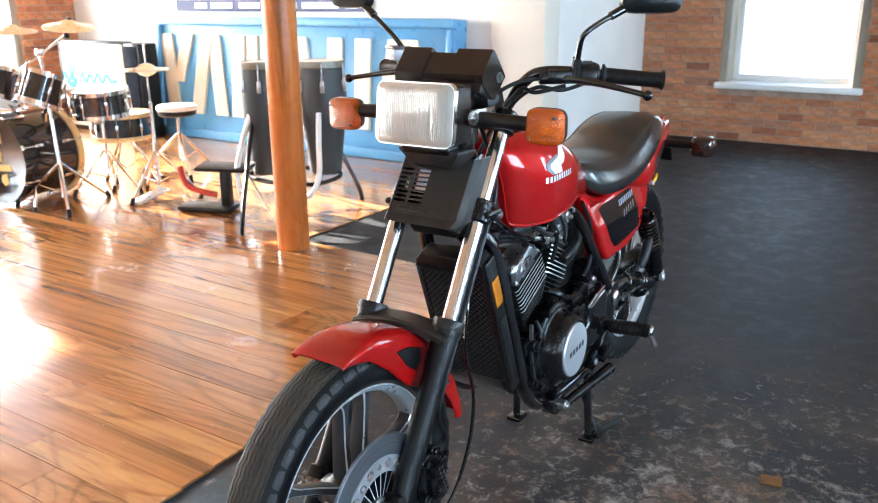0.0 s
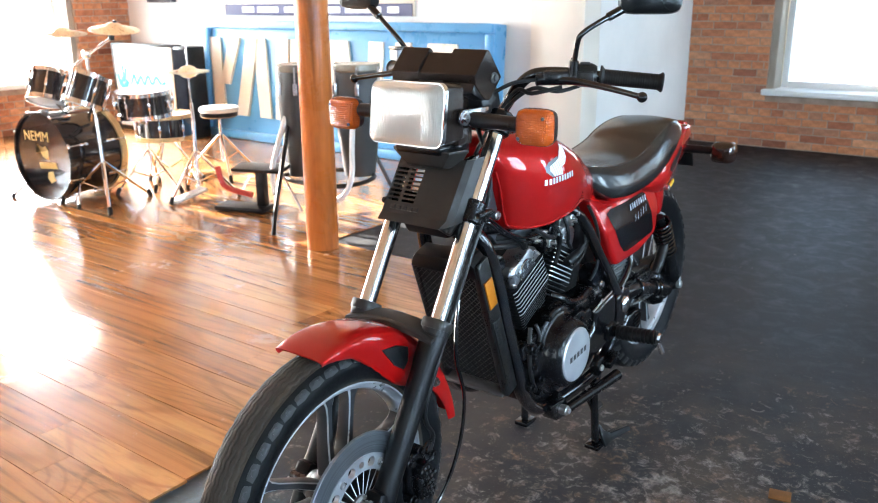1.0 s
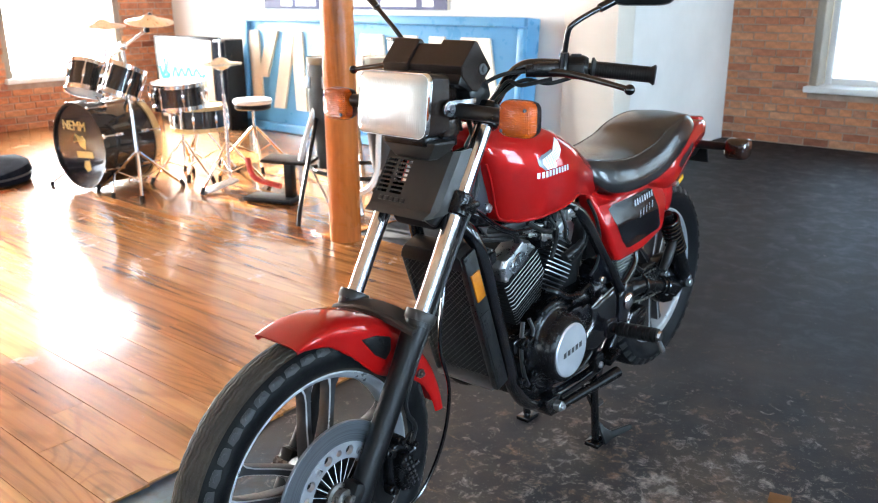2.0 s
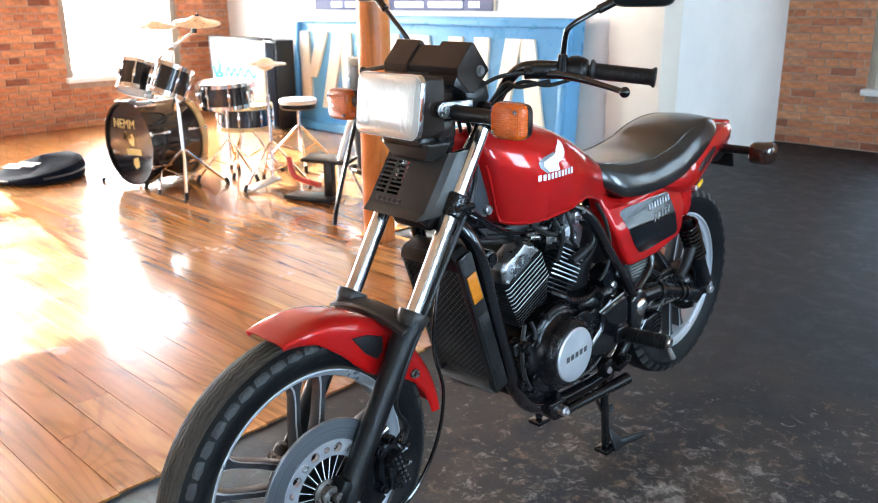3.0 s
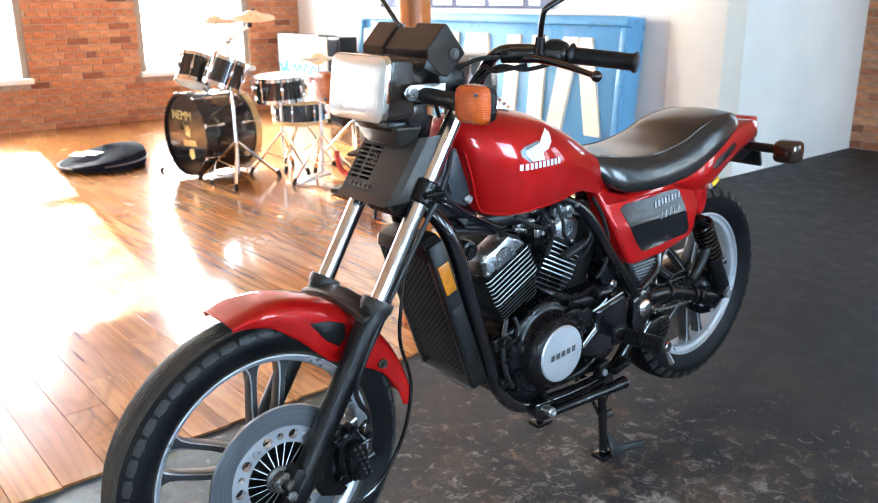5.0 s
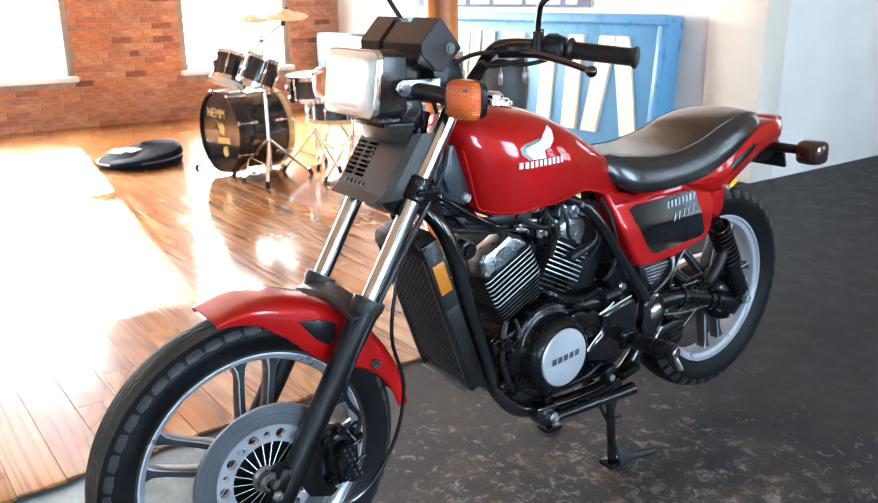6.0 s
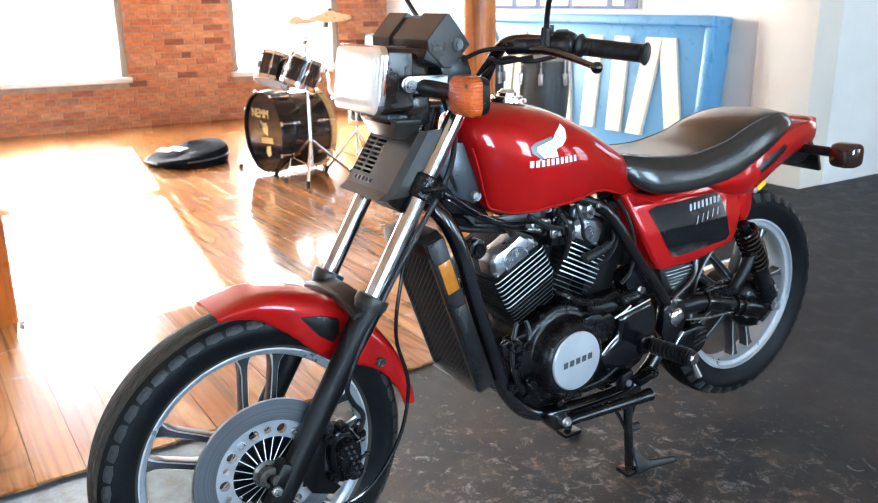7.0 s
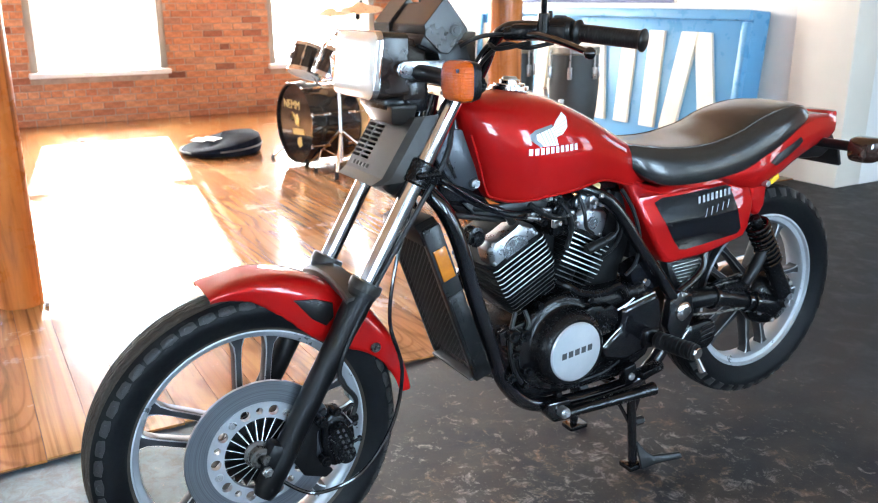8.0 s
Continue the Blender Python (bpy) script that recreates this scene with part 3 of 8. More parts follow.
DAY, COOL = (0.885, 0.965, 1.04), (0.56, 0.81, 1.08)
for i, span in enumerate(WINDOWS_LEFT):
    window("window_%d" % (i + 1), "x", XL, -1, span, 0.05, M_JAMB)
    lamp("window_daylight", "AREA", pose(XL - 0.34, sum(span) / 2, (SILL + HEAD) / 2, 0, -90, 0), 28, DAY, (HEAD - SILL, span[1] - span[0]))
for i, span in enumerate(WINDOWS_FAR):
    window("window_%d" % (4 + 7 * i), "y", YR, 1, span, 0.05, M_JAMB)
    lamp("window_daylight", "AREA", pose(sum(span) / 2, YR + 0.34, (SILL + HEAD) / 2, -90, 0, 0), 7.0 if i else 1.9, COOL, (span[1] - span[0], HEAD - SILL))
for i, span in enumerate(WINDOWS_EAST):
    window("window_%d" % (i + 5), "x", XE, 1, span, 0.05, M_TRIM)
    lamp("window_daylight", "AREA", pose(XE + 0.34, sum(span) / 2, (SILL + HEAD) / 2, 0, 90, 0), 23 if i < 3 else 3.5, COOL, (HEAD - SILL, span[1] - span[0]))
for i, span in enumerate([(-4.6, -3.4), (1.0, 2.2)]):
    window("window_%d" % (i + 9), "y", YF, -1, span, 0.05, M_TRIM)
    lamp("window_daylight", "AREA", pose(sum(span) / 2, YF - 0.34, (SILL + HEAD) / 2, 90, 0, 0), 5.5, DAY, (span[1] - span[0], HEAD - SILL))


def wooden_post(x, y, r, turn):
    """A hewn round post, slightly uneven, with drying cracks."""
    bm = bmesh.new()
    rings = []
    n = 28
    for k in range(23):
        z = ZC * k / 22
        ring = []
        for i in range(n):
            a = i * math.tau / n
            q = r * (1 + 0.025 * noise.noise(Vector((2 * math.cos(a) + turn, 2 * math.sin(a), z * 1.4))))
            q -= 0.006 if i in (5, 17) else 0
            ring.append((q * math.cos(a), q * math.sin(a), z))
        rings.append(ring)
    loft(bm, rings)
    ob = structure("post", bm, M_POST, "round varnished wooden post carrying the ceiling", "post")
    ob.matrix_world = pose(x, y, 0.008, 0, 0, turn)
    return ob


wooden_post(-1.975, 1.96, 0.083, 0)
post = wooden_post(-2.0, -0.32, 0.083, 130)
bm = bmesh.new()
box(bm, (0, 0, 0.012), (0.03, 0.02, 0.02), bevel=0.004)
solo("bolt", bm, M_STEEL, "small dark bolt at the foot of the post", "bolt", pose(-1.915, -0.235, 0.008))

# ---- against the white wall ----
SX0, SX1, SZ1, SY = -5.64, -2.36, 1.085, 4.10
sign = thing("wall_sign", "large blue advertising sign with cream raised shapes, standing on the floor", "sign", pose((SX0 + SX1) / 2, SY, 0.008, -4.5, 0, 0))
W, Hh = SX1 - SX0, SZ1
bm = bmesh.new()
box(bm, (0, 0.10, Hh / 2), (W, 0.16, Hh), bevel=0.01)
part("board", bm, M_SIGNBLUE, sign, "blue board")
for nm, c, s in (("frame_top", (0, 0, Hh - 0.035), (W, 0.05, 0.07)), ("frame_bottom", (0, 0, 0.04), (W, 0.05, 0.08)), ("frame_side", (-W / 2 + 0.03, 0, Hh / 2), (0.06, 0.05, Hh - 0.152)), ("frame_side", (W / 2 - 0.03, 0, Hh / 2), (0.06, 0.05, Hh - 0.152))):
    bm = bmesh.new()
    box(bm, c, s, bevel=0.012)
    part(nm, bm, M_SIGNBLUE, sign)


def sign_bar(k, x0, x1, w, z0=0.22, z1=0.93):
    """A raised cream bar leaning from x0 at the foot to x1 at the head."""
    bm = bmesh.new()
    cx = (SX0 + SX1) / 2
    d = 0.003 * (k % 3)
    pts = [(x0 - w / 2 - cx, z0), (x0 + w / 2 - cx, z0), (x1 + w / 2 - cx, z1), (x1 - w / 2 - cx, z1)]
    loft(bm, [[(x, 0.03, z) for x, z in pts], [(x, 0.002 - d, z) for x, z in pts], [(x * 0.999, -0.002 - d, z - 0.004 * (z - 0.57)) for x, z in pts]])
    part("raised_shape", bm, M_SIGNWHITE, sign, "cream raised shape")


for k, (x0, x1, w, z0) in enumerate(((-5.43, -5.52, 0.15, 0.22), (-5.37, -5.22, 0.14, 0.50), (-5.12, -4.98, 0.15, 0.22), (-4.80, -4.89, 0.15, 0.22), (-4.59, -4.58, 0.15, 0.22), (-4.41, -4.41, 0.12, 0.35), (-4.23, -4.24, 0.15, 0.22),
                                     (-4.10, -3.98, 0.15, 0.22), (-3.76, -3.87, 0.15, 0.22), (-3.50, -3.49, 0.15, 0.22), (-3.205, -3.205, 0.15, 0.22), (-2.99, -2.88, 0.15, 0.22), (-2.60, -2.76, 0.15, 0.22))):
    sign_bar(k, x0, x1, w, z0)

banner = thing("banner", "white banner with a dark blue strip of small print", "banner", pose(-4.42, YB - 0.012, 1.13))
bm = bmesh.new()
box(bm, (0, 0, 0.32), (2.34, 0.012, 0.64), bevel=0.002)
part("cloth", bm, M_SIGNWHITE, banner)
bm = bmesh.new()
box(bm, (0, -0.009, 0.05), (2.30, 0.006, 0.10))
part("strip", bm, M_NAVY, banner, "dark blue strip")
for i, (u, w) in enumerate(((-0.82, 0.16), (-0.55, 0.28), (-0.2, 0.26), (0.18, 0.36), (0.62, 0.4), (0.95, 0.12))):
    bm = bmesh.new()
    box(bm, (u, -0.0135, 0.05), (w, 0.003, 0.05))
    part("print_bar", bm, M_SILVERPRINT, banner)

amp = thing("display_panel", "white display panel with cyan script-like print and black edges", "display panel", pose(-6.25, 3.86, 0.008))
bm = bmesh.new()
box(bm, (0, 0.05, 0.43), (1.02, 0.10, 0.86), bevel=0.008)
part("case", bm, M_BLACK, amp, "black case")
bm = bmesh.new()
box(bm, (0.02, -0.004, 0.44), (0.94, 0.012, 0.79), bevel=0.004)
part("face", bm, M_SIGNWHITE, amp, "white face")
for pts, r in (([(-0.42, 0.56), (-0.38, 0.46), (-0.30, 0.44), (-0.26, 0.5)], 0.03), ([(-0.33, 0.64), (-0.32, 0.55), (-0.36, 0.48)], 0.02), ([(-0.27, 0.62), (-0.29, 0.54), (-0.33, 0.48)], 0.018), ([(-0.2, 0.46), (-0.14, 0.56), (-0.1, 0.47), (-0.03, 0.55), (0.02, 0.47), (0.09, 0.56), (0.15, 0.47), (0.22, 0.55), (0.3, 0.48), (0.36, 0.51)], 0.018)):
    bm = bmesh.new()
    tube(bm, [(x, -0.012, z) for x, z in pts], r, n=6)
    for v in bm.verts:
        v.co.y = -0.0125 + (v.co.y + 0.012) * 0.1
    part("print", bm, M_CYAN, amp, "cyan print")
bm = bmesh.new()
box(bm, (0.22, -0.0125, 0.41), (0.2, 0.003, 0.06))
part("print_bar", bm, M_PINK, amp, "red print")
bm = bmesh.new()
box(bm, (0, 0, 0.425), (0.22, 0.2, 0.85), bevel=0.012)
speaker = thing("speaker_cabinet", "tall narrow black speaker cabinet standing beside the panel", "speaker", pose(-5.60, 3.93, 0.008, 0, 0, -4))
part("cabinet", bm, M_BLACK, speaker)
bm = bmesh.new()
box(bm, (0, -0.105, 0.43), (0.18, 0.012, 0.79), bevel=0.004)
part("grille", bm, M_FABRIC, speaker, "black cloth grille")
bm = bmesh.new()
box(bm, (0, 0, 0), (0.42, 0.06, 0.10), bevel=0.01)
solo("wall_heater", bm, M_DARKPRINT, "small dark box fixed on the white wall", "wall box", pose(-6.55, YB - 0.035, 1.30))

# a thin brown plate stands for a hole worn in the paint, showing wood
bm = bmesh.new()
box(bm, (0, 0, 0.002), (0.055, 0.05, 0.003), bevel=0.001)
solo("worn_square", bm, M_BAREPATCH, "brown square of bare wood where the floor paint is worn through", "tape", pose(0.63, 1.01, 0.0, 0, 0, 12))


# ---- the drum kit and what stands round it ----
FLOOR = 0.008


def tripod(parent, z, spread, turn, r=0.009, feet=0.014):
    """Three braced legs with rubber feet, about the parent's axis."""
    for k in range(3):
        a = radians(turn + 120 * k)
        c, s = math.cos(a), math.sin(a)
        bm = bmesh.new()
        tube(bm, [(0.015 * c, 0.015 * s, z), (spread * 0.75 * c, spread * 0.75 * s, z * 0.30), (spread * c, spread * s, 0.02)], r, n=8, res=3)
        rod(bm, (0.012 * c, 0.012 * s, z * 0.35), (spread * 0.5 * c, spread * 0.5 * s, z * 0.52), 0.005, n=6)
        leg = part("leg", bm, M_CHROME, parent)
        bm = bmesh.new()
        rod(bm, (spread * 0.94 * c, spread * 0.94 * s, 0.045), (spread * 1.03 * c, spread * 1.03 * s, 0.0), feet, n=8)
        part("rubber_foot", bm, M_RUBBER, leg)


def cymbal(bm, r, m):
    lathe(bm, [(0, 0.03), (0.012, 0.03), (0.04, 0.02), (0.055, 0.006), (r, -0.014), (r, -0.016), (0.055, 0.003), (0.0, 0.02)], m, 36)


def drum(parent, r, h, m, lugs=8, skin=M_DRUMSKIN, hoop=M_CHROME, shell=M_DRUM):
    """Shell, two hoops, two skins, lugs; m is the pose of the middle of the shell, with z along the axis."""
    bm = bmesh.new()
    lathe(bm, [(r - 0.008, -h / 2), (r, -h / 2), (r, h / 2), (r - 0.008, h / 2)], m, 40, closed=True)
    body = part("shell", bm, shell, parent, "black lacquered shell")
    for e in (-1, 1):
        bm = bmesh.new()
        z = e * h / 2
        lathe(bm, [(r + 0.002, z - 0.014), (r + 0.011, z - 0.014), (r + 0.011, z + 0.014), (r + 0.002, z + 0.014)], m, 40, closed=True)
        part("hoop", bm, hoop, parent)
        bm = bmesh.new()
        lathe(bm, [(0, z + e * 0.002), (r - 0.004, z + e * 0.002), (r + 0.0015, z - e * 0.008), (0, z - e * 0.004)], m, 40)
        part("skin", bm, skin, parent)
    for k in range(lugs):
        a = k * math.tau / lugs
        bm = bmesh.new()
        q = m @ pose(0, 0, 0, 0, 0, math.degrees(a))
        for e in ((-1, 1) if h > 0.2 else (0,)):
            box(bm, q @ Vector((r + 0.010, 0, e * (h / 2 - 0.055))), (0.02, 0.018, 0.05), q.to_3x3().to_4x4(), bevel=0.004)
        lathe(bm, [(0.004, -h / 2), (0.004, h / 2)], q @ Matrix.Translation((r + 0.014, 0, 0)), 6)
        part("lug", bm, M_CHROME, body)


# bass drum, its front skin towards the open floor
bass = thing("bass_drum", "large black bass drum with gold letters on its front skin", "drum", pose(-4.17, 1.66, FLOOR, 0, 0, 6))
BR = 0.272
bm_m = Matrix.Translation((0, 0.21, BR + 0.03)) @ Matrix.Rotation(radians(90), 4, "X")
bm = bmesh.new()
lathe(bm, [(BR - 0.008, -0.2), (BR, -0.2), (BR, 0.2), (BR - 0.008, 0.2)], bm_m, 48, closed=True)
bshell = part("shell", bm, M_DRUM, bass, "black lacquered shell")
for e in (-1, 1):
    bm = bmesh.new()
    lathe(bm, [(BR + 0.001, e * 0.2 - 0.022), (BR + 0.014, e * 0.2 - 0.022), (BR + 0.014, e * 0.2 + 0.022), (BR + 0.001, e * 0.2 + 0.022)], bm_m, 48, closed=True)
    part("hoop", bm, M_DRUM if e > 0 else M_WOODHOOP, bass)
bm = bmesh.new()
lathe(bm, [(0, 0.206), (BR - 0.002, 0.206), (BR - 0.002, 0.198), (0, 0.198)], bm_m, 48)
part("front_skin", bm, M_DRUM, bass, "glossy black front skin")
bm = bmesh.new()
lathe(bm, [(0, -0.206), (BR - 0.002, -0.206), (BR - 0.002, -0.198), (0, -0.198)], bm_m, 48)
part("rear_skin", bm, M_DRUMSKIN, bass)
for k in range(8):
    a = k * math.tau / 8 + 0.3
    bm = bmesh.new()
    q = bm_m @ pose(0, 0, 0, 0, 0, math.degrees(a))
    for e in (-1, 1):
        bm = bmesh.new()
        box(bm, q @ Vector((BR + 0.012, 0, e * 0.1)), (0.024, 0.02, 0.06), q.to_3x3().to_4x4(), bevel=0.005)
        rod(bm, q @ Vector((BR + 0.016, 0, e * 0.1)), q @ Vector((BR + 0.016, 0, e * 0.225)), 0.004, n=6)
        box(bm, q @ Vector((BR + 0.016, 0, e * 0.215)), (0.02, 0.03, 0.012), q.to_3x3().to_4x4(), bevel=0.003)
        part("lug", bm, M_CHROME, bshell)
txt = bpy.data.curves.new("skin_letters", "FONT")
txt.body, txt.size, txt.align_x, txt.extrude = "NEMM", 0.090, "CENTER", 0.001
lob = new("skin_letters_source", txt)
me = lob.to_mesh()
letters = new("skin_letters", bpy.data.meshes.new_from_object(lob))
lob.to_mesh_clear()
bpy.data.objects.remove(lob)
letters.data.materials.append(M_GOLD)
letters.parent = bass
letters.matrix_local = Matrix.Translation((-0.045, 0.0, BR + 0.13)) @ Matrix.Rotation(radians(90), 4, "X")
tagged(letters, "gold letters")
for pts in ([(-0.05, 0.06), (-0.07, 0.0), (-0.02, 0.02), (0.03, 0.05), (0.06, 0.02), (0.05, -0.04), (0.0, -0.02)], [(-0.05, -0.06), (0.12, -0.05), (0.13, -0.09), (-0.04, -0.1)], [(0.03, -0.12), (0.08, -0.11), (0.09, -0.17), (0.05, -0.19), (0.02, -0.16)]):
    bm = bmesh.new()
    loft(bm, [[(x, 0.0, BR + 0.05 + z) for x, z in pts], [(x, 0.003, BR + 0.05 + z) for x, z in pts]])
    part("print", bm, M_GOLD, bass, "pale gold print")
for e in (-1, 1):
    bm = bmesh.new()
    rod(bm, (e * 0.2, 0.10, 0.16), (e * 0.34, -0.03, 0.02), 0.009)
    spur = part("spur", bm, M_CHROME, bass)
    bm = bmesh.new()
    rod(bm, (e * 0.335, -0.025, 0.03), (e * 0.345, -0.035, 0.0), 0.014)
    part("rubber_foot", bm, M_RUBBER, spur)

# two toms on the bass drum
for nm, x, y, z, tilt, turn in (("tom_drum", -4.24, 1.80, 0.735, -26, 24), ("tom_drum", -3.90, 1.86, 0.735, -24, -10)):
    tom = thing(nm, "small black tom drum tilted above the bass drum", "drum", pose(x, y, z - 0.02), "toms of the drum kit")
    m = Matrix.Translation((0, 0, 0.02)) @ pose(0, 0, 0, tilt, 0, turn)
    drum(tom, 0.118, 0.18, m, 6, hoop=M_CHROME)
    bm = bmesh.new()
    tube(bm, [(0.0, 0.02, -0.02), (0.02, 0.03, -0.08), (0.04 if x < -4.2 else -0.06, 0.05, -0.12), (0.06 if x < -4.2 else -0.1, 0.06, -0.19)], 0.012, n=8)
    part("arm", bm, M_CHROME, tom)

# snare and small side drums
snare = thing("snare_drum", "black snare drum with a white skin on a chrome stand", "drum", pose(-3.93, 2.28, FLOOR), "side drums of the drum kit")
drum(snare, 0.178, 0.15, Matrix.Translation((0, 0, 0.600)) @ pose(0, 0, 0, 4, 0, 20), 8)
bm = bmesh.new()
rod(bm, (0, 0, 0.12), (0, 0, 0.50), 0.011)
for k in range(3):
    a = radians(30 + 120 * k)
    tube(bm, [(0, 0, 0.46), (0.12 * math.cos(a), 0.12 * math.sin(a), 0.50), (0.19 * math.cos(a), 0.19 * math.sin(a), 0.54)], 0.008, n=6)
part("stand", bm, M_CHROME, snare)
tripod(snare, 0.28, 0.24, 15)
low = thing("side_drum", "black drum with a brass-coloured hoop on low chrome legs", "drum", pose(-3.98, 2.46, FLOOR), "side drums of the drum kit")
drum(low, 0.19, 0.15, Matrix.Translation((0, 0, 0.42)), 8, hoop=M_WOODHOOP)
tripod(low, 0.36, 0.24, 60)

# cymbal stands
boom = thing("cymbal_stand", "tall chrome boom stand carrying a cymbal above the toms", "cymbal stand", pose(-3.80, 1.85, FLOOR), "cymbal stands")
bm = bmesh.new()
rod(bm, (0, 0, 0.06), (-0.05, 0.02, 0.55), 0.014)
rod(bm, (-0.05, 0.02, 0.55), (-0.12, 0.05, 0.93), 0.010)
part("pole", bm, M_CHROME, boom)
bm = bmesh.new()
box(bm, (-0.12, 0.05, 0.94), (0.05, 0.04, 0.05), bevel=0.01)
part("clamp", bm, M_CHROME, boom)
bm = bmesh.new()
rod(bm, (-0.34, -0.02, 0.80), (0.07, 0.12, 1.045), 0.008)
rod(bm, (0.07, 0.12, 1.045), (0.09, 0.14, 1.15), 0.006)
part("boom_arm", bm, M_CHROME, boom)
bm = bmesh.new()
box(bm, (0.07, 0.12, 1.05), (0.03, 0.03, 0.05), bevel=0.008)
part("tilter", bm, M_BLACK, boom)
bm = bmesh.new()
rod(bm, (0.09, 0.14, 1.125), (0.09, 0.14, 1.145), 0.012, n=12)
part("felt", bm, M_BLACK, boom)
bm = bmesh.new()
cymbal(bm, 0.150, pose(0.085, 0.135, 1.105, 4, 10, 0))
part("cymbal", bm, M_BRASS, boom, "thin bronze cymbal")
tripod(boom, 0.27, 0.31, -30, 0.011, 0.016)

ride = thing("cymbal_stand", "chrome stand with a thin cymbal standing behind the toms", "cymbal stand", pose(-4.57, 2.13, FLOOR), "cymbal stands")
bm = bmesh.new()
rod(bm, (0, 0, 0.1), (0, 0, 1.13), 0.008)
part("pole", bm, M_CHROME, ride)
bm = bmesh.new()
cymbal(bm, 0.16, pose(0, 0, 1.062, 2, 6, 0))
part("cymbal", bm, M_BRASS, ride, "thin bronze cymbal")
tripod(ride, 0.36, 0.28, 10)

hat = thing("hi_hat_stand", "chrome hi-hat stand with two bronze cymbals and a foot pedal", "cymbal stand", pose(-3.50, 2.34, FLOOR), "cymbal stands")
bm = bmesh.new()
rod(bm, (0, 0, 0.05), (0, 0, 0.62), 0.012)
rod(bm, (0, 0, 0.62), (0, 0, 0.98), 0.006)
part("pole", bm, M_CHROME, hat)
for e in (0, 1):
    bm = bmesh.new()
    cymbal(bm, 0.135, Matrix.Translation((0, 0, 0.81 + e * 0.022)) @ Matrix.Diagonal((1, 1, -1 if e == 0 else 1, 1)))
    part("cymbal", bm, M_BRASS, hat, "bronze cymbal")
bm = bmesh.new()
box(bm, (0.05, -0.12, 0.035), (0.09, 0.26, 0.02), pose(0, 0, 0, 10, 0, 0), bevel=0.006)
part("pedal", bm, M_STEEL, hat)
tripod(hat, 0.30, 0.26, 40)

stool = thing("drum_throne", "round drum stool with a white-edged black seat on chrome legs", "stool", pose(-3.93, 2.90, FLOOR))
bm = bmesh.new()
lathe(bm, [(0, 0.435), (0.12, 0.435), (0.135, 0.445), (0.135, 0.475), (0, 0.475)], Matrix.Identity(4), 32)
part("seat_base", bm, M_BLACK, stool)
bm = bmesh.new()
lathe(bm, [(0, 0.475), (0.138, 0.475), (0.145, 0.495), (0.136, 0.51), (0.0, 0.516)], Matrix.Identity(4), 32)
part("cushion", bm, M_DRUMSKIN, stool, "pale top cushion")
bm = bmesh.new()
rod(bm, (0, 0, 0.12), (0, 0, 0.45), 0.014)
part("pole", bm, M_CHROME, stool)
tripod(stool, 0.30, 0.30, -30, 0.011)

# foot pedal with red parts
pedal = thing("bass_pedal", "black double foot pedal with red enamelled arms", "pedal", pose(-2.95, 2.26, FLOOR, 0, 0, 20))
bm = bmesh.new()
box(bm, (0, 0, 0.02), (0.34, 0.16, 0.03), bevel=0.008)
part("base_plate", bm, M_BLACK, pedal)
bm = bmesh.new()
tube(bm, [(-0.18, 0.02, 0.26), (-0.15, 0.0, 0.18), (-0.1, 0.0, 0.13), (0.06, 0.0, 0.10)], 0.018, n=8)
part("red_arm", bm, M_REDMETAL, pedal, "red enamelled arm")
bm = bmesh.new()
box(bm, (0.12, 0.02, 0.14), (0.06, 0.06, 0.24), bevel=0.01)
box(bm, (0.12, 0.02, 0.27), (0.34, 0.14, 0.022), pose(0, 0, 0, 8, 0, 0), bevel=0.006)
part("upright", bm, M_BLACK, pedal)
bm = bmesh.new()
rod(bm, (0.26, 0.02, 0.25), (0.42, -0.05, 0.03), 0.007)
part("strut", bm, M_STEEL, pedal)

# pair of tall hand drums on a folding stand
for x, y, r, lab in ((-2.44, 2.78, 0.135, "tall matt grey-black hand drum on a folding stand"), (-2.74, 2.56, 0.105, "tall dark hand drum beside the post")):
    c = thing("conga_drum", lab, "hand drum", pose(x, y, FLOOR), "pair of hand drums")
    bm = bmesh.new()
    prof = [(0.0, 0.2), (r * 0.72, 0.2), (r * 0.82, 0.32), (r * 1.05, 0.55), (r * 1.10, 0.68), (r * 1.0, 0.85), (r * 0.9, 0.87), (0, 0.87)]
    lathe(bm, prof, Matrix.Identity(4), 36)
    part("shell", bm, M_CONGA, c, "matt grey-black shell")
    bm = bmesh.new()
    lathe(bm, [(r * 1.0, 0.84), (r * 1.07, 0.85), (r * 1.07, 0.885), (r * 1.0, 0.885)], Matrix.Identity(4), 36, closed=True)
    part("rim", bm, M_DULLRIM, c)
    bm = bmesh.new()
    lathe(bm, [(0, 0.884), (r * 0.99, 0.882), (r * 0.99, 0.872), (0, 0.872)], Matrix.Identity(4), 36)
    part("skin", bm, M_DRUMSKIN, c)
    for k in range(6):
        a = k * math.tau / 6 + 0.2
        bm = bmesh.new()
        box(bm, (r * 1.12 * math.cos(a), r * 1.12 * math.sin(a), 0.74), (0.025, 0.025, 0.07), pose(0, 0, 0, 0, 0, math.degrees(a)), bevel=0.005)
        rod(bm, (r * 1.12 * math.cos(a), r * 1.12 * math.sin(a), 0.74), (r * 1.1 * math.cos(a), r * 1.1 * math.sin(a), 0.87), 0.005, n=6)
        part("tuning_lug", bm, M_STEEL, c)
rack = thing("drum_stand", "folding metal stand of pale curved tubes under the hand drums", "stand", pose(-2.62, 2.68, FLOOR))
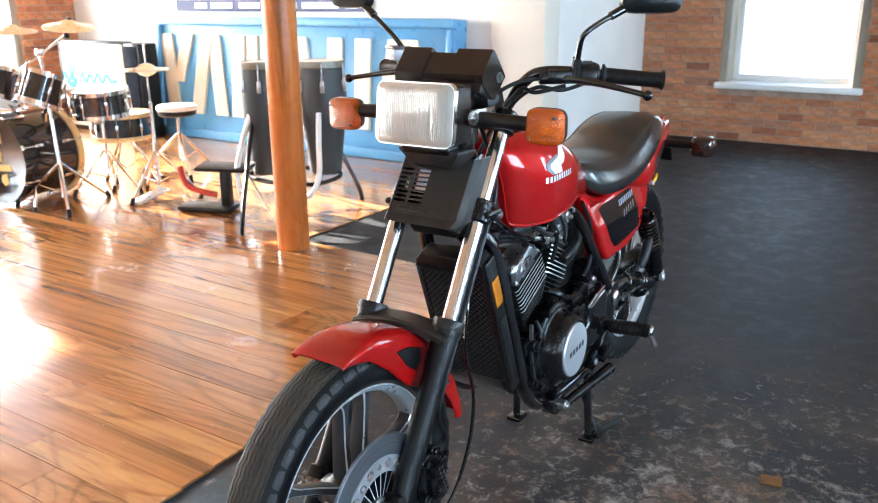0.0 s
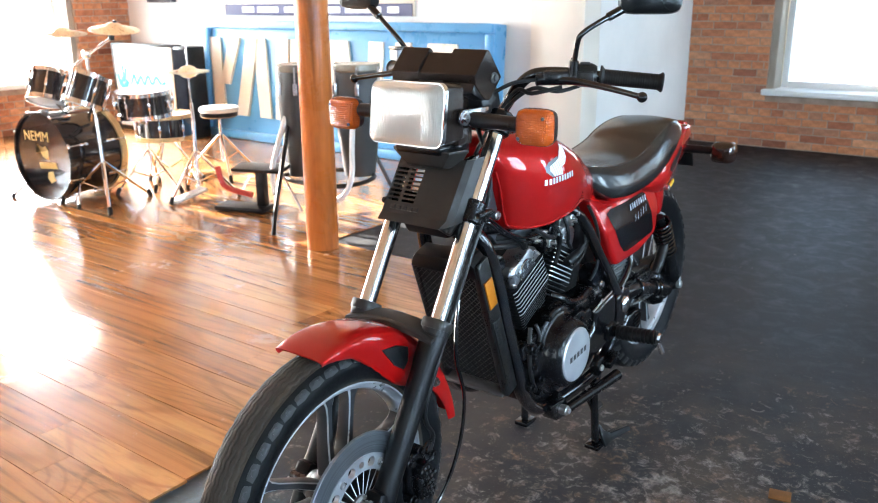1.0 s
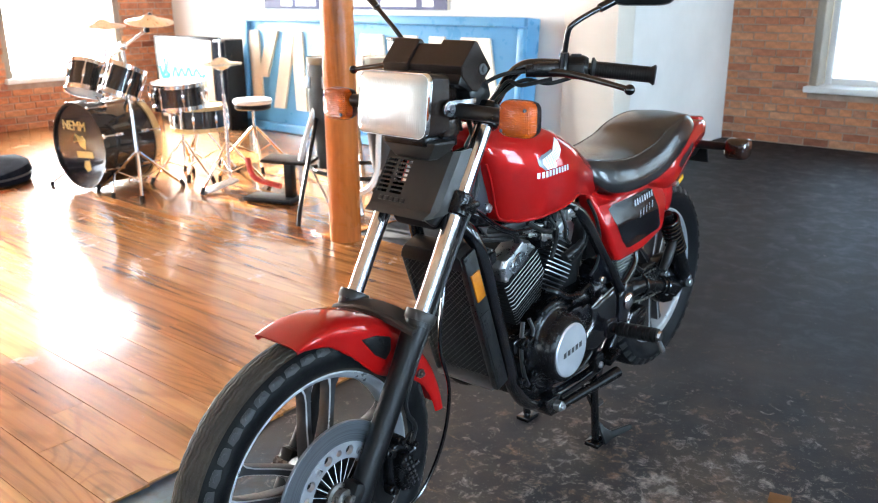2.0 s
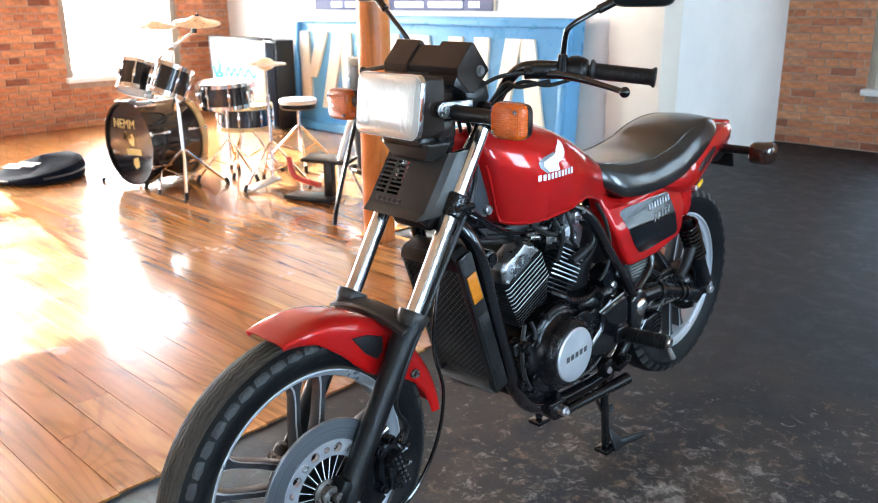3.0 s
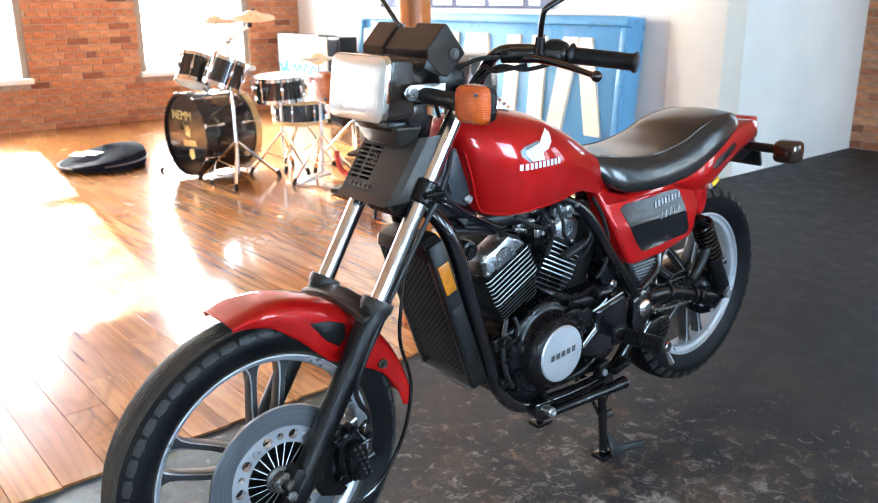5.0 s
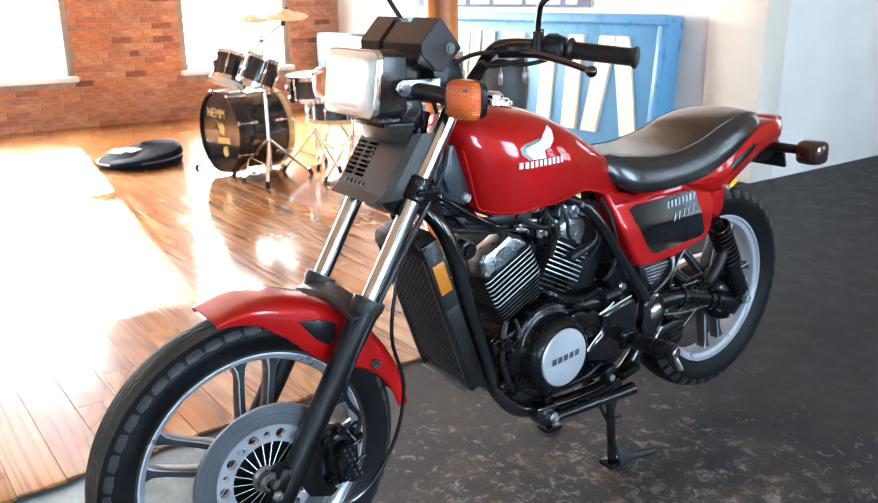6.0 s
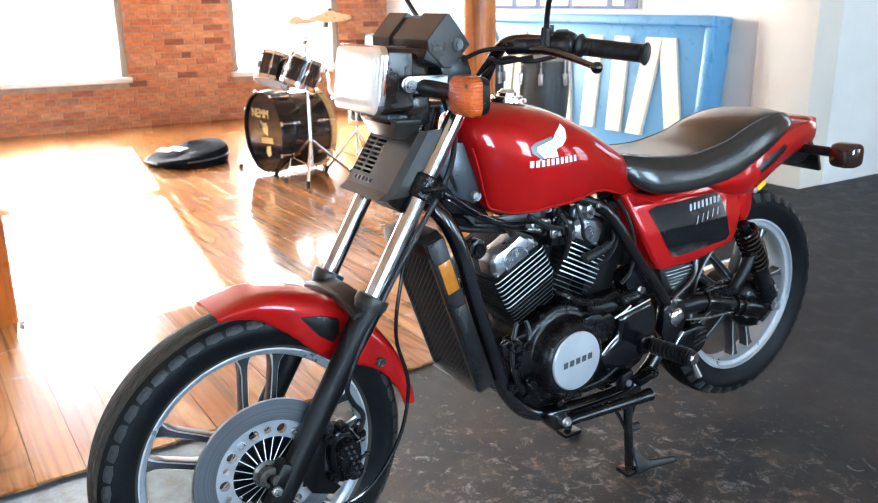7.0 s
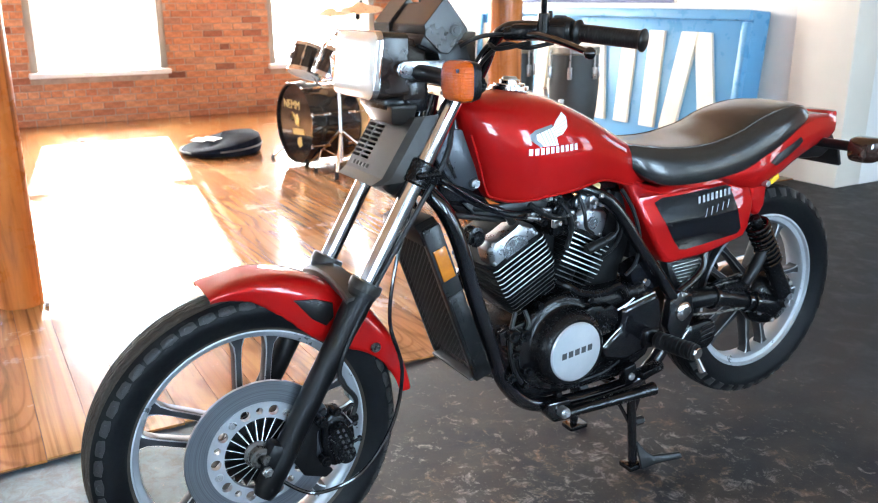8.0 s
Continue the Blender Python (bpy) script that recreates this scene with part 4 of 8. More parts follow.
for x0, y0, x1, y1, m_ in ((0.02, -0.1, 0.36, -0.32, M_STEEL), (-0.2, -0.1, 0.26, -0.72, M_BLACK), (0.1, 0.1, 0.3, 0.3, M_BLACK), (-0.1, 0.1, -0.25, 0.3, M_STEEL)):
    bm = bmesh.new()
    tube(bm, [(x0, y0, 0.62), (x0 * 0.6 + x1 * 0.4, y0 * 0.6 + y1 * 0.4, 0.40), (x1 * 0.9 + x0 * 0.1, y1 * 0.9 + y0 * 0.1, 0.1), (x1, y1, 0.0)], 0.014, n=8)
    part("leg", bm, m_, rack)
for pts in ([(0.32, -0.10, 0.60), (0.36, -0.16, 0.42), (0.42, -0.24, 0.26), (0.40, -0.30, 0.16), (0.30, -0.34, 0.12)], [(-0.12, -0.20, 0.62), (-0.14, -0.28, 0.42), (-0.12, -0.36, 0.26), (-0.04, -0.42, 0.14)]):
    bm = bmesh.new()
    tube(bm, pts, 0.016, n=8)
    part("curved_tube", bm, M_DRUMSKIN, rack, "pale curved tube")
bm = bmesh.new()
tube(bm, [(-0.2, -0.2, 0.2), (0.1, -0.3, 0.2), (0.36, -0.2, 0.2), (0.3, 0.1, 0.2), (0.0, 0.14, 0.2)], 0.014, n=8, closed=True)
part("ring", bm, M_BLACK, rack)

# round padded bag on the floor
bag = thing("cymbal_bag", "round black padded cymbal bag lying flat on the wood floor", "bag", pose(-4.96, 1.33, FLOOR, 0, 0, 20))
bm = bmesh.new()
rings = []
for k, (r, z) in enumerate([(0.25, 0.0), (0.30, 0.02), (0.315, 0.07), (0.30, 0.125), (0.26, 0.145), (0.12, 0.15), (0.02, 0.148)]):
    rings.append([((r + 0.012 * noise.noise(Vector((3 * math.cos(i * math.tau / 40), 3 * math.sin(i * math.tau / 40), z * 9)))) * math.cos(i * math.tau / 40), r * math.sin(i * math.tau / 40), z * (0.72 + 0.40 * math.sin(i * math.tau / 40 + 0.4) * (z > 0.05)) + (0.006 * noise.noise(Vector((r * 20, i, 0))) if z > 0.1 else 0)) for i in range(40)])
loft(bm, rings)
part("shell", bm, M_FABRIC, bag)
bm = bmesh.new()
tube(bm, [(0.317 * math.cos(a), 0.312 * math.sin(a), 0.055 + 0.02 * math.sin(a + 0.4)) for a in [i * math.tau / 16 for i in range(16)]], 0.007, n=6, closed=True)
part("zip", bm, M_GREYPRINT, bag)
for u, v, w, h in ((-0.05, -0.05, 0.26, 0.035), (-0.02, 0.0, 0.2, 0.03), (-0.08, -0.10, 0.16, 0.03)):
    bm = bmesh.new()
    box(bm, (u - 0.04, v - 0.03, 0.112 + 0.16 * (v + 0.0)), (w, h, 0.004), pose(0, 0, 0, 10, -2, 0))
    part("print_bar", bm, M_WHITE, bag, "worn white print")
bm = bmesh.new()
tube(bm, [(0.05, -0.30, 0.05), (0.12, -0.335, 0.05), (0.22, -0.285, 0.05), (0.26, -0.20, 0.05)], 0.012, n=6)
part("handle", bm, M_FABRIC, bag)


# ---- the motorcycle ----
bike = thing("motorcycle", "red and black street motorcycle standing upright on its centre stand", "motorcycle")
AXLE_F, AXLE_R = Vector((0, -0.006, 0.304)), Vector((0, 1.468, 0.366))
XAXIS = Matrix.Rotation(radians(90), 4, "Y")   # local z along the motorcycle's width


def fork_y(z):
    """The fork's line: y at a height z."""
    return 0.224 + 0.575 * (z - 0.629)


def mirror_x(bm):
    """Adds the mirror image across the middle plane."""
    t = bm.copy()
    add(bm, t, Matrix.Diagonal((-1, 1, 1, 1)))


def tyre_mesh(axle, profile, radius, grooves, wave, crown, segs=300):
    """A tyre turned from a half profile of (x, radius), with wavy grooves cut round its crown."""
    half = smooth_line([(x, r, 0) for x, r in profile], 6)
    line = [(p.x, p.y) for p in half] + [(-p.x, p.y) for p in half[-2::-1]]
    dense = []
    for (x0, r0), (x1, r1) in zip(line, line[1:]):
        k = 10 if min(r0, r1) > radius - 0.022 else 1
        dense += [(x0 + (x1 - x0) * i / k, r0 + (r1 - r0) * i / k) for i in range(k)]
    dense.append(line[-1])
    bm = bmesh.new()
    rows = []
    for s in range(segs):
        a = s * math.tau / segs
        row = []
        for x, r in dense:
            cut = 0.0
            if r > radius - 0.02:
                for gx, amp in grooves:
                    d = abs(x - gx - amp * (2 * abs((a * wave / math.tau) % 1 - 0.5) - 0.5))
                    cut = max(cut, 0.0042 * max(0.0, 1 - d / 0.0017))
            q = axle + Vector((x, (r - cut) * math.sin(a), (r - cut) * math.cos(a)))
            q.z = max(q.z, 0.0)   # pressed flat where it stands
            row.append(bm.verts.new(q))
        rows.append(row)
    for i in range(segs):
        a, b = rows[i], rows[(i + 1) % segs]
        for k in range(len(dense) - 1):
            f = bm.faces.new((a[k], a[k + 1], b[k + 1], b[k]))
            f.material_index = 1 if abs(dense[k][0] + dense[k + 1][0]) < 2 * crown else 0
    return bm


def wheel(name, axle, rim_r, half, phi0, label):
    """Cast wheel: rim, five pairs of spokes, hub."""
    bm = bmesh.new()
    h = half
    deep = 0.030 if half > 0.034 else 0.026
    prof = [(rim_r, -h), (rim_r, -h + 0.006), (rim_r - 0.008, -h + 0.010), (rim_r - 0.012, -h * 0.55), (rim_r - 0.012, h * 0.55), (rim_r - 0.008, h - 0.010), (rim_r, h - 0.006), (rim_r, h),
            (rim_r - 0.010, h + 0.001), (rim_r - 0.014, h - 0.006), (rim_r - deep + 0.005, h - 0.009), (rim_r - deep, h * 0.45), (rim_r - deep, -h * 0.45), (rim_r - deep + 0.005, -h + 0.009), (rim_r - 0.014, -h + 0.006), (rim_r - 0.010, -h - 0.001)]
    lathe(bm, prof, Matrix.Translation(axle) @ XAXIS, 96, closed=True)
    rim = part(name, bm, M_RIM, bike, label)
    for k in range(5):
        for e in (-1, 1):
            bm = bmesh.new()
            rings = []
            for r, off, w, d in ((0.030, 0.020, 0.015, 0.022), (0.07, 0.032, 0.012, 0.020), (0.13, 0.041, 0.0095, 0.017), (rim_r - 0.065, 0.044, 0.0095, 0.016), (rim_r - 0.044, 0.046, 0.013, 0.016), (rim_r - 0.030, 0.050, 0.022, 0.017), (rim_r - 0.022, 0.052, 0.030, 0.018)):
                u = e * off
                ring = [(-d, u - w * 0.74), (-d * 0.84, u - w), (d * 0.84, u - w), (d, u - w * 0.74), (d, u + w * 0.74), (d * 0.84, u + w), (-d * 0.84, u + w), (-d, u + w * 0.74)]
                a = radians(phi0 + 72 * k)
                rad, tan = Vector((0, math.sin(a), math.cos(a))), Vector((0, math.cos(a), -math.sin(a)))
                rings.append([axle + rad * r + tan * v * 0.72 + Vector((x, 0, 0)) for x, v in ring])
            for n_, f in enumerate(loft(bm, rings)):
                f.material_index = 1 if n_ < 48 and n_ % 8 in (2, 4) else 0
            part("spoke", bm, [M_SPOKE, M_RIM], rim, "dark grey spoke with bright edges")
    return rim


# front wheel
fw = wheel("front_wheel", AXLE_F, 0.248, 0.032, 5, "cast silver-grey front wheel with five pairs of spokes")
FP = [(0.029, 0.236), (0.035, 0.245), (0.047, 0.266), (0.052, 0.284), (0.048, 0.300), (0.037, 0.313), (0.018, 0.3205), (0.0, 0.322)]
part("tyre", tyre_mesh(AXLE_F, FP, 0.322, [(-0.031, 0.004), (-0.0205, 0.004), (-0.010, 0.004), (0.0, 0.004), (0.010, 0.004), (0.0205, 0.004), (0.031, 0.004)], 72, 0.036, 432), [M_TYRE, M_DUST], fw, "worn black tyre with wavy grooves")
for e in (-1, 1):
    for k in range(48):
        a = k * math.tau / 48
        rad, tan = Vector((0, math.sin(a), math.cos(a))), Vector((0, math.cos(a), -math.sin(a)))
        bm = bmesh.new()
        quad = [(-0.0150, 0.0436, 0.3045), (-0.0095, 0.0424, 0.3065), (0.0095, 0.0424, 0.3065), (0.0150, 0.0436, 0.3045), (0.0168, 0.0493, 0.2940), (0.0, 0.0503, 0.2915), (-0.0168, 0.0493, 0.2940)]
        outer = [AXLE_F + rad * r + tan * u + Vector((e * x, 0, 0)) for u, x, r in quad]
        nrm = (rad * 0.5 + Vector((e, 0, 0)) * 0.86)
        mid = sum(outer, Vector()) / 7
        loft(bm, [[p - nrm * 0.004 for p in outer], [p + nrm * 0.0022 for p in outer], [mid + (p - mid) * 0.90 + nrm * 0.0028 for p in outer]])
        # a worn arch stands on each block
        arch = [(mid + tan * 0.0075 * math.cos(q) + (outer[1] + outer[2] - 2 * outer[5]).normalized() * (0.0060 * math.sin(q) - 0.0022)) for q in (0, 0.6, 1.2, 1.9, 2.5, math.pi)]
        tube(bm, [p + nrm * 0.0030 for p in arch], 0.0011, n=5, res=1)
        part("tread_block", bm, M_BLOCK, fw)
bm = bmesh.new()
hubp = [(0, -0.06), (0.03, -0.06), (0.034, -0.045), (0.05, -0.03), (0.055, 0.0), (0.05, 0.03), (0.072, 0.040), (0.074, 0.050), (0.04, 0.050), (0.026, 0.078), (0, 0.078)]
lathe(bm, hubp, Matrix.Translation(AXLE_F) @ XAXIS, 40)
part("hub", bm, M_BLACK, fw, "black hub")
for k in range(22):
    a = k * math.tau / 22
    rad, tan = Vector((0, math.sin(a), math.cos(a))), Vector((0, math.cos(a), -math.sin(a)))
    bm = bmesh.new()
    pts = [(0.026, 0.080), (0.074, 0.072), (0.074, 0.052), (0.026, 0.052)]
    loft(bm, [[AXLE_F + rad * r + tan * (-0.0010 + 6 * (r - 0.026) ** 2) + Vector((x, 0, 0)) for r, x in pts], [AXLE_F + rad * r + tan * (0.0010 + 6 * (r - 0.026) ** 2) + Vector((x, 0, 0)) for r, x in pts]])
    bm.normal_update()
    for f in bm.faces:
        f.material_index = 1 if abs(f.normal.x) > 0.7 else 0
    part("hub_fin", bm, [M_BLACK, M_FINEDGE], fw)

# front brake disc
bm = bmesh.new()
DX = 0.074
lathe(bm, [(0.106, DX - 0.004), (0.1515, DX - 0.004), (0.1525, DX - 0.003), (0.1525, DX + 0.003), (0.1515, DX + 0.004), (0.106, DX + 0.004)], Matrix.Translation(AXLE_F) @ XAXIS, 96, closed=True)
disc = part("brake_disc", bm, M_DISC, bike, "steel brake disc with a drilled carrier")
bm = bmesh.new()
# carrier ring with round holes
n_holes = 20
seg = 8
R0, R1 = 0.076, 0.1095
for k in range(n_holes):
    a0 = k * math.tau / n_holes
    hr = (0.0060, 0.0106, 0.0072, 0.0106)[(k - 2) % 4]
    hc = 0.0925
    hole, frame_ = [], []
    for i in range(16):
        b = i * math.tau / 16
        c, s = math.cos(b), math.sin(b)
        q = 1 / max(abs(c), abs(s))
        hole.append((hc + hr * c, hr * s))
        r = (R0 + R1) / 2 + (R1 - R0) / 2 * c * q
        frame_.append((r, math.pi / n_holes * s * q * r))
    vs = []
    for ring in (hole, frame_):
        vs.append([bm.verts.new(AXLE_F + Vector((DX + 0.0058, r * math.sin(a0 + u / r), r * math.cos(a0 + u / r)))) for r, u in ring])
    for i in range(16):
        j = (i + 1) % 16
        bm.faces.new((vs[0][i], vs[0][j], vs[1][j], vs[1][i]))
bmesh.ops.remove_doubles(bm, verts=bm.verts[:], dist=0.0004)
back = bmesh.ops.extrude_face_region(bm, geom=bm.faces[:])
for v in back["geom"]:
    if isinstance(v, bmesh.types.BMVert):
        v.co.x -= 0.0116
part("disc_carrier", bm, M_DISCIN, disc, "pale drilled carrier")
for k in range(5):
    a = radians(36 + 72 * k)
    bm = bmesh.new()
    c = AXLE_F + Vector((DX + 0.003, 0.0925 * math.sin(a), 0.0925 * math.cos(a)))
    lathe(bm, [(0, 0.005), (0.0035, 0.005), (0.0042, 0.007), (0.0075, 0.0065), (0.0085, 0.003), (0.0085, 0)], Matrix.Translation(c) @ XAXIS, 16)
    part("rivet", bm, M_STEEL, disc, "socket-headed disc bolt")

# fork
for e in (1, -1):
    top, mid, bot = 1.035, 0.625, 0.222
    bm = bmesh.new()
    rod(bm, (e * 0.098, fork_y(0.56), 0.56), (e * 0.098, fork_y(top), top), 0.0185, n=28)
    part("fork_tube", bm, M_CHROME, bike, "chromed fork tube")
    bm = bmesh.new()
    lathe(bm, [(0, 0), (0.021, 0), (0.026, 0.02), (0.027, 0.09), (0.0245, 0.13), (0.0255, 0.36), (0.028, 0.40), (0.029, 0.455), (0.026, 0.462), (0.0195, 0.463)], along((e * 0.098, fork_y(bot) - 0.006, bot), (e * 0.098, fork_y(mid + 0.005), mid + 0.005)), 28)
    box(bm, (e * 0.098, AXLE_F.y + 0.016, 0.300), (0.044, 0.046, 0.066), pose(0, 0, 0, -30, 0, 0), bevel=0.012)
    leg = part("fork_leg", bm, M_LEG, bike, "satin black lower fork leg")
    bm = bmesh.new()
    rod(bm, (e * 0.122, AXLE_F.y - 0.006, 0.288), (e * 0.130, AXLE_F.y - 0.006, 0.288), 0.011, n=6)
    rod(bm, (e * 0.130, AXLE_F.y - 0.006, 0.288), (e * 0.134, AXLE_F.y - 0.006, 0.288), 0.006, n=10)
    part("bolt", bm, M_STEEL, leg)
    bm = bmesh.new()
    lathe(bm, [(0.0195, 0), (0.030, 0), (0.031, 0.012), (0.030, 0.03), (0.0195, 0.032)], along((e * 0.098, fork_y(0.603), 0.603), (e * 0.098, fork_y(0.7), 0.7)), 24)
    part("dust_seal", bm, M_RUBBER, leg)
bm = bmesh.new()
rod(bm, (-0.12, AXLE_F.y, AXLE_F.z), (0.118, AXLE_F.y, AXLE_F.z), 0.012, n=16)
lathe(bm, [(0.010, 0.076), (0.027, 0.076), (0.028, 0.084), (0.022, 0.088), (0.021, 0.104), (0.016, 0.108), (0.010, 0.108)], Matrix.Translation(AXLE_F + Vector((0, -0.010, 0.002))) @ XAXIS, 24, closed=True)
part("axle", bm, M_BRACE, bike)
# brace across the legs
bm = bmesh.new()
loft(bm, [[(x, y, z + 0.012 * (1 - (x / 0.09) ** 2)) for x in (-0.118, -0.085, -0.05, 0, 0.05, 0.085, 0.118)] + [(x, y, z - 0.010 + 0.008 * (1 - (x / 0.09) ** 2)) for x in (0.118, 0.085, 0.05, 0, -0.05, -0.085, -0.118)] for y, z in ((0.170, 0.612), (0.174, 0.617), (0.214, 0.620), (0.220, 0.614))])
for e in (1, -1):
    lathe(bm, [(0.0192, 0), (0.033, 0), (0.034, 0.004), (0.034, 0.016), (0.0325, 0.020), (0.0192, 0.020)], along((e * 0.098, fork_y(0.612), 0.612), (e * 0.098, fork_y(0.7), 0.7)), 24)
part("fork_brace", bm, M_COVER, bike, "dark metal fork brace over the mudguard", 30)
# clamps
for z, s in ((0.835, (0.25, 0.06, 0.035)), (1.010, (0.25, 0.07, 0.03))):
    bm = bmesh.new()
    box(bm, (0, fork_y(z) + 0.012, z), s, pose(0, 0, 0, -30, 0, 0), bevel=0.012)
    for e in (1, -1):
        rod(bm, (e * 0.098, fork_y(z - 0.022), z - 0.022), (e * 0.098, fork_y(z + 0.022), z + 0.022), 0.0285, n=20)
        rod(bm, (e * 0.128, fork_y(z) - 0.02, z), (e * 0.128, fork_y(z) + 0.03, z), 0.007, n=8)
    part("fork_clamp", bm, M_ENGINE, bike, "black fork clamp")

# front mudguard
SKIRT_U = [(0, 0.331), (0.05, 0.327), (0.14, 0.314), (0.225, 0.291), (0.345, 0.264), (0.42, 0.253), (0.49, 0.249), (0.58, 0.256), (0.683, 0.274), (0.787, 0.300), (0.9, 0.318), (1, 0.327)]
knots = smooth_line([(u, r, 0) for u, r in SKIRT_U], 12)
SKIRT = [min(knots, key=lambda p: abs(p.x - i / 56)) for i in range(57)]
bm = bmesh.new()
rings = []
for i in range(57):
    u = i / 56
    th = radians(-12.6 + 94.8 * u)
    wide = 0.0635 * (0.94 + 0.06 * min(1, u / 0.1)) * (1 - 0.10 * u)
    skirt = SKIRT[i].y
    top = 0.360 - 0.004 * u - 0.017 * (1 - min(1, u / 0.24)) ** 2
    half_ = smooth_line([(1.0, 0.0, 0), (1.05, 0.35, 0), (1.03, 0.62, 0), (0.90, 0.83, 0), (0.62, 0.955, 0), (0.30, 0.99, 0), (0, 1.0, 0)], 3)
    sec = [(p.x, p.y) for p in half_] + [(-p.x, p.y) for p in half_[-2::-1]]
    ring = []
    for x, q in sec:
        rr = skirt + (top - skirt) * q
        ring.append(AXLE_F + Vector((wide * x, rr * math.sin(th), rr * math.cos(th))))
    inner = [p + (AXLE_F - p).normalized() * 0.003 + Vector((-0.003 * (1 if p.x > 0.005 else -1 if p.x < -0.005 else 0), 0, 0)) for p in ring[::-1]]
    rings.append(ring + inner)
loft(bm, rings)
guard = part("front_mudguard", bm, M_RED, bike, "glossy red front mudguard with a pointed nose", 50)
for e in (1, -1):
    bm = bmesh.new()
    pts = []
    for th, r in ((16, 0.313), (24, 0.323), (31, 0.327), (34, 0.302), (33, 0.280), (26, 0.283)):
        a = radians(th)
        pts.append((AXLE_F.y + r * math.sin(a), AXLE_F.z + r * math.cos(a)))
    slab(bm, pts, e * 0.056, e * 0.0668, bevel=0.002)
    part("vent", bm, M_BLACK, guard, "black vent")
    bm = bmesh.new()
    rod(bm, (e * 0.056, AXLE_F.y + 0.261, AXLE_F.z + 0.164), (e * 0.068, AXLE_F.y + 0.261, AXLE_F.z + 0.164), 0.011, n=10)
    rod(bm, (e * 0.068, AXLE_F.y + 0.261, AXLE_F.z + 0.164), (e * 0.074, AXLE_F.y + 0.261, AXLE_F.z + 0.164), 0.0065, n=6)
    part("bolt", bm, M_BRACE, guard)

# brake caliper behind the left leg
bm = bmesh.new()
slab(bm, [(0.118, 0.352), (0.140, 0.366), (0.166, 0.352), (0.186, 0.318), (0.188, 0.285), (0.170, 0.248), (0.140, 0.236), (0.120, 0.252), (0.112, 0.300)], 0.050, 0.100, bevel=0.010, seg=3)
cal = part("brake_caliper", bm, M_ENGINE, bike, "black brake caliper with worn letters")
bm = bmesh.new()
slab(bm, [(0.130, 0.338), (0.154, 0.344), (0.176, 0.318), (0.178, 0.288), (0.160, 0.254), (0.138, 0.250), (0.128, 0.290)], 0.096, 0.116, bevel=0.006, seg=3)
outer_ = part("outer_half", bm, M_ENGINE, cal, "black outer half of the caliper")
for y, z, r in ((0.146, 0.322, 0.021), (0.158, 0.272, 0.021)):
    bm = bmesh.new()
    lathe(bm, [(0, 0.010), (r * 0.72, 0.010), (r * 0.78, 0.007), (r * 0.92, 0.007), (r, 0.0), (r, -0.014)], Matrix.Translation((0.114, y, z)) @ XAXIS, 24)
    part("piston_housing", bm, M_ENGINE, outer_)
for k in range(2):
    for i in range(6):
        bm = bmesh.new()
        box(bm, (0.1246, 0.138 + k * 0.012 + i * 0.0052, 0.332 - i * 0.0128), (0.0012, 0.0046, 0.0070), pose(0, 0, 0, 22, 0, 0), bevel=0.0004)
        part("print_bar", bm, M_FAINT, outer_)
for y, z, r in ((0.112, 0.352, 0.0125), (0.143, 0.368, 0.0105), (0.118, 0.262, 0.0115), (0.182, 0.345, 0.009)):
    bm = bmesh.new()
    rod(bm, (0.085, y, z), (0.110, y, z), r, n=16)
    rod(bm, (0.110, y, z), (0.117, y, z), r * 0.66, n=6)
    part("bolt", bm, M_ENGINE, cal)
bm = bmesh.new()
slab(bm, [(0.045, 0.285), (0.090, 0.352), (0.128, 0.372), (0.132, 0.350), (0.108, 0.322), (0.104, 0.268), (0.140, 0.226), (0.122, 0.214), (0.075, 0.232)], 0.080, 0.090, bevel=0.003)
part("caliper_bracket", bm, M_LEG, cal, "black caliper bracket")
bm = bmesh.new()
tube(bm, [(0.104, 0.160, 0.362), (0.106, 0.176, 0.376), (0.108, 0.186, 0.366)], 0.0035, n=8)
part("pad_spring", bm, M_ENGINE, cal)
for y, z in ((0.178, 0.330), (0.188, 0.292)):
    bm = bmesh.new()
    rod(bm, (0.104, y - 0.008, z - 0.004), (0.107, y + 0.010, z + 0.004), 0.0036, n=8)
    lathe(bm, [(0.0045, 0), (0.0065, 0.001), (0.0065, 0.007), (0.0045, 0.008)], along((0.104, y + 0.002, z), (0.108, y + 0.018, z + 0.006)), 8)
    part("bleed_nipple", bm, M_ENGINE, cal)


def cable(name, pts, r, material=M_RUBBER, label="", n=8):
    bm = bmesh.new()
    tube(bm, pts, r, n=n, res=6)
    return part(name, bm, material, bike, label)


cable("brake_hose", [(0.104, 0.178, 0.345), (0.108, 0.186, 0.385), (0.112, 0.160, 0.425), (0.118, 0.150, 0.47), (0.122, 0.19, 0.56), (0.118, 0.255, 0.66), (0.11, 0.33, 0.76), (0.10, 0.41, 0.88), (0.03, 0.46, 1.0)], 0.0055, label="black brake hose")
cable("speedometer_cable", [(0.098, 0.02, 0.245), (0.105, 0.09, 0.196), (0.112, 0.19, 0.215), (0.118, 0.262, 0.31), (0.118, 0.288, 0.43), (0.112, 0.265, 0.54), (0.105, 0.285, 0.66), (0.08, 0.34, 0.80), (0.03, 0.40, 1.03)], 0.0042, M_GLOSSBLACK, "thin black cable")

# headlamp
bm = bmesh.new()
HC = Vector((-0.006, 0.258, 1.044))


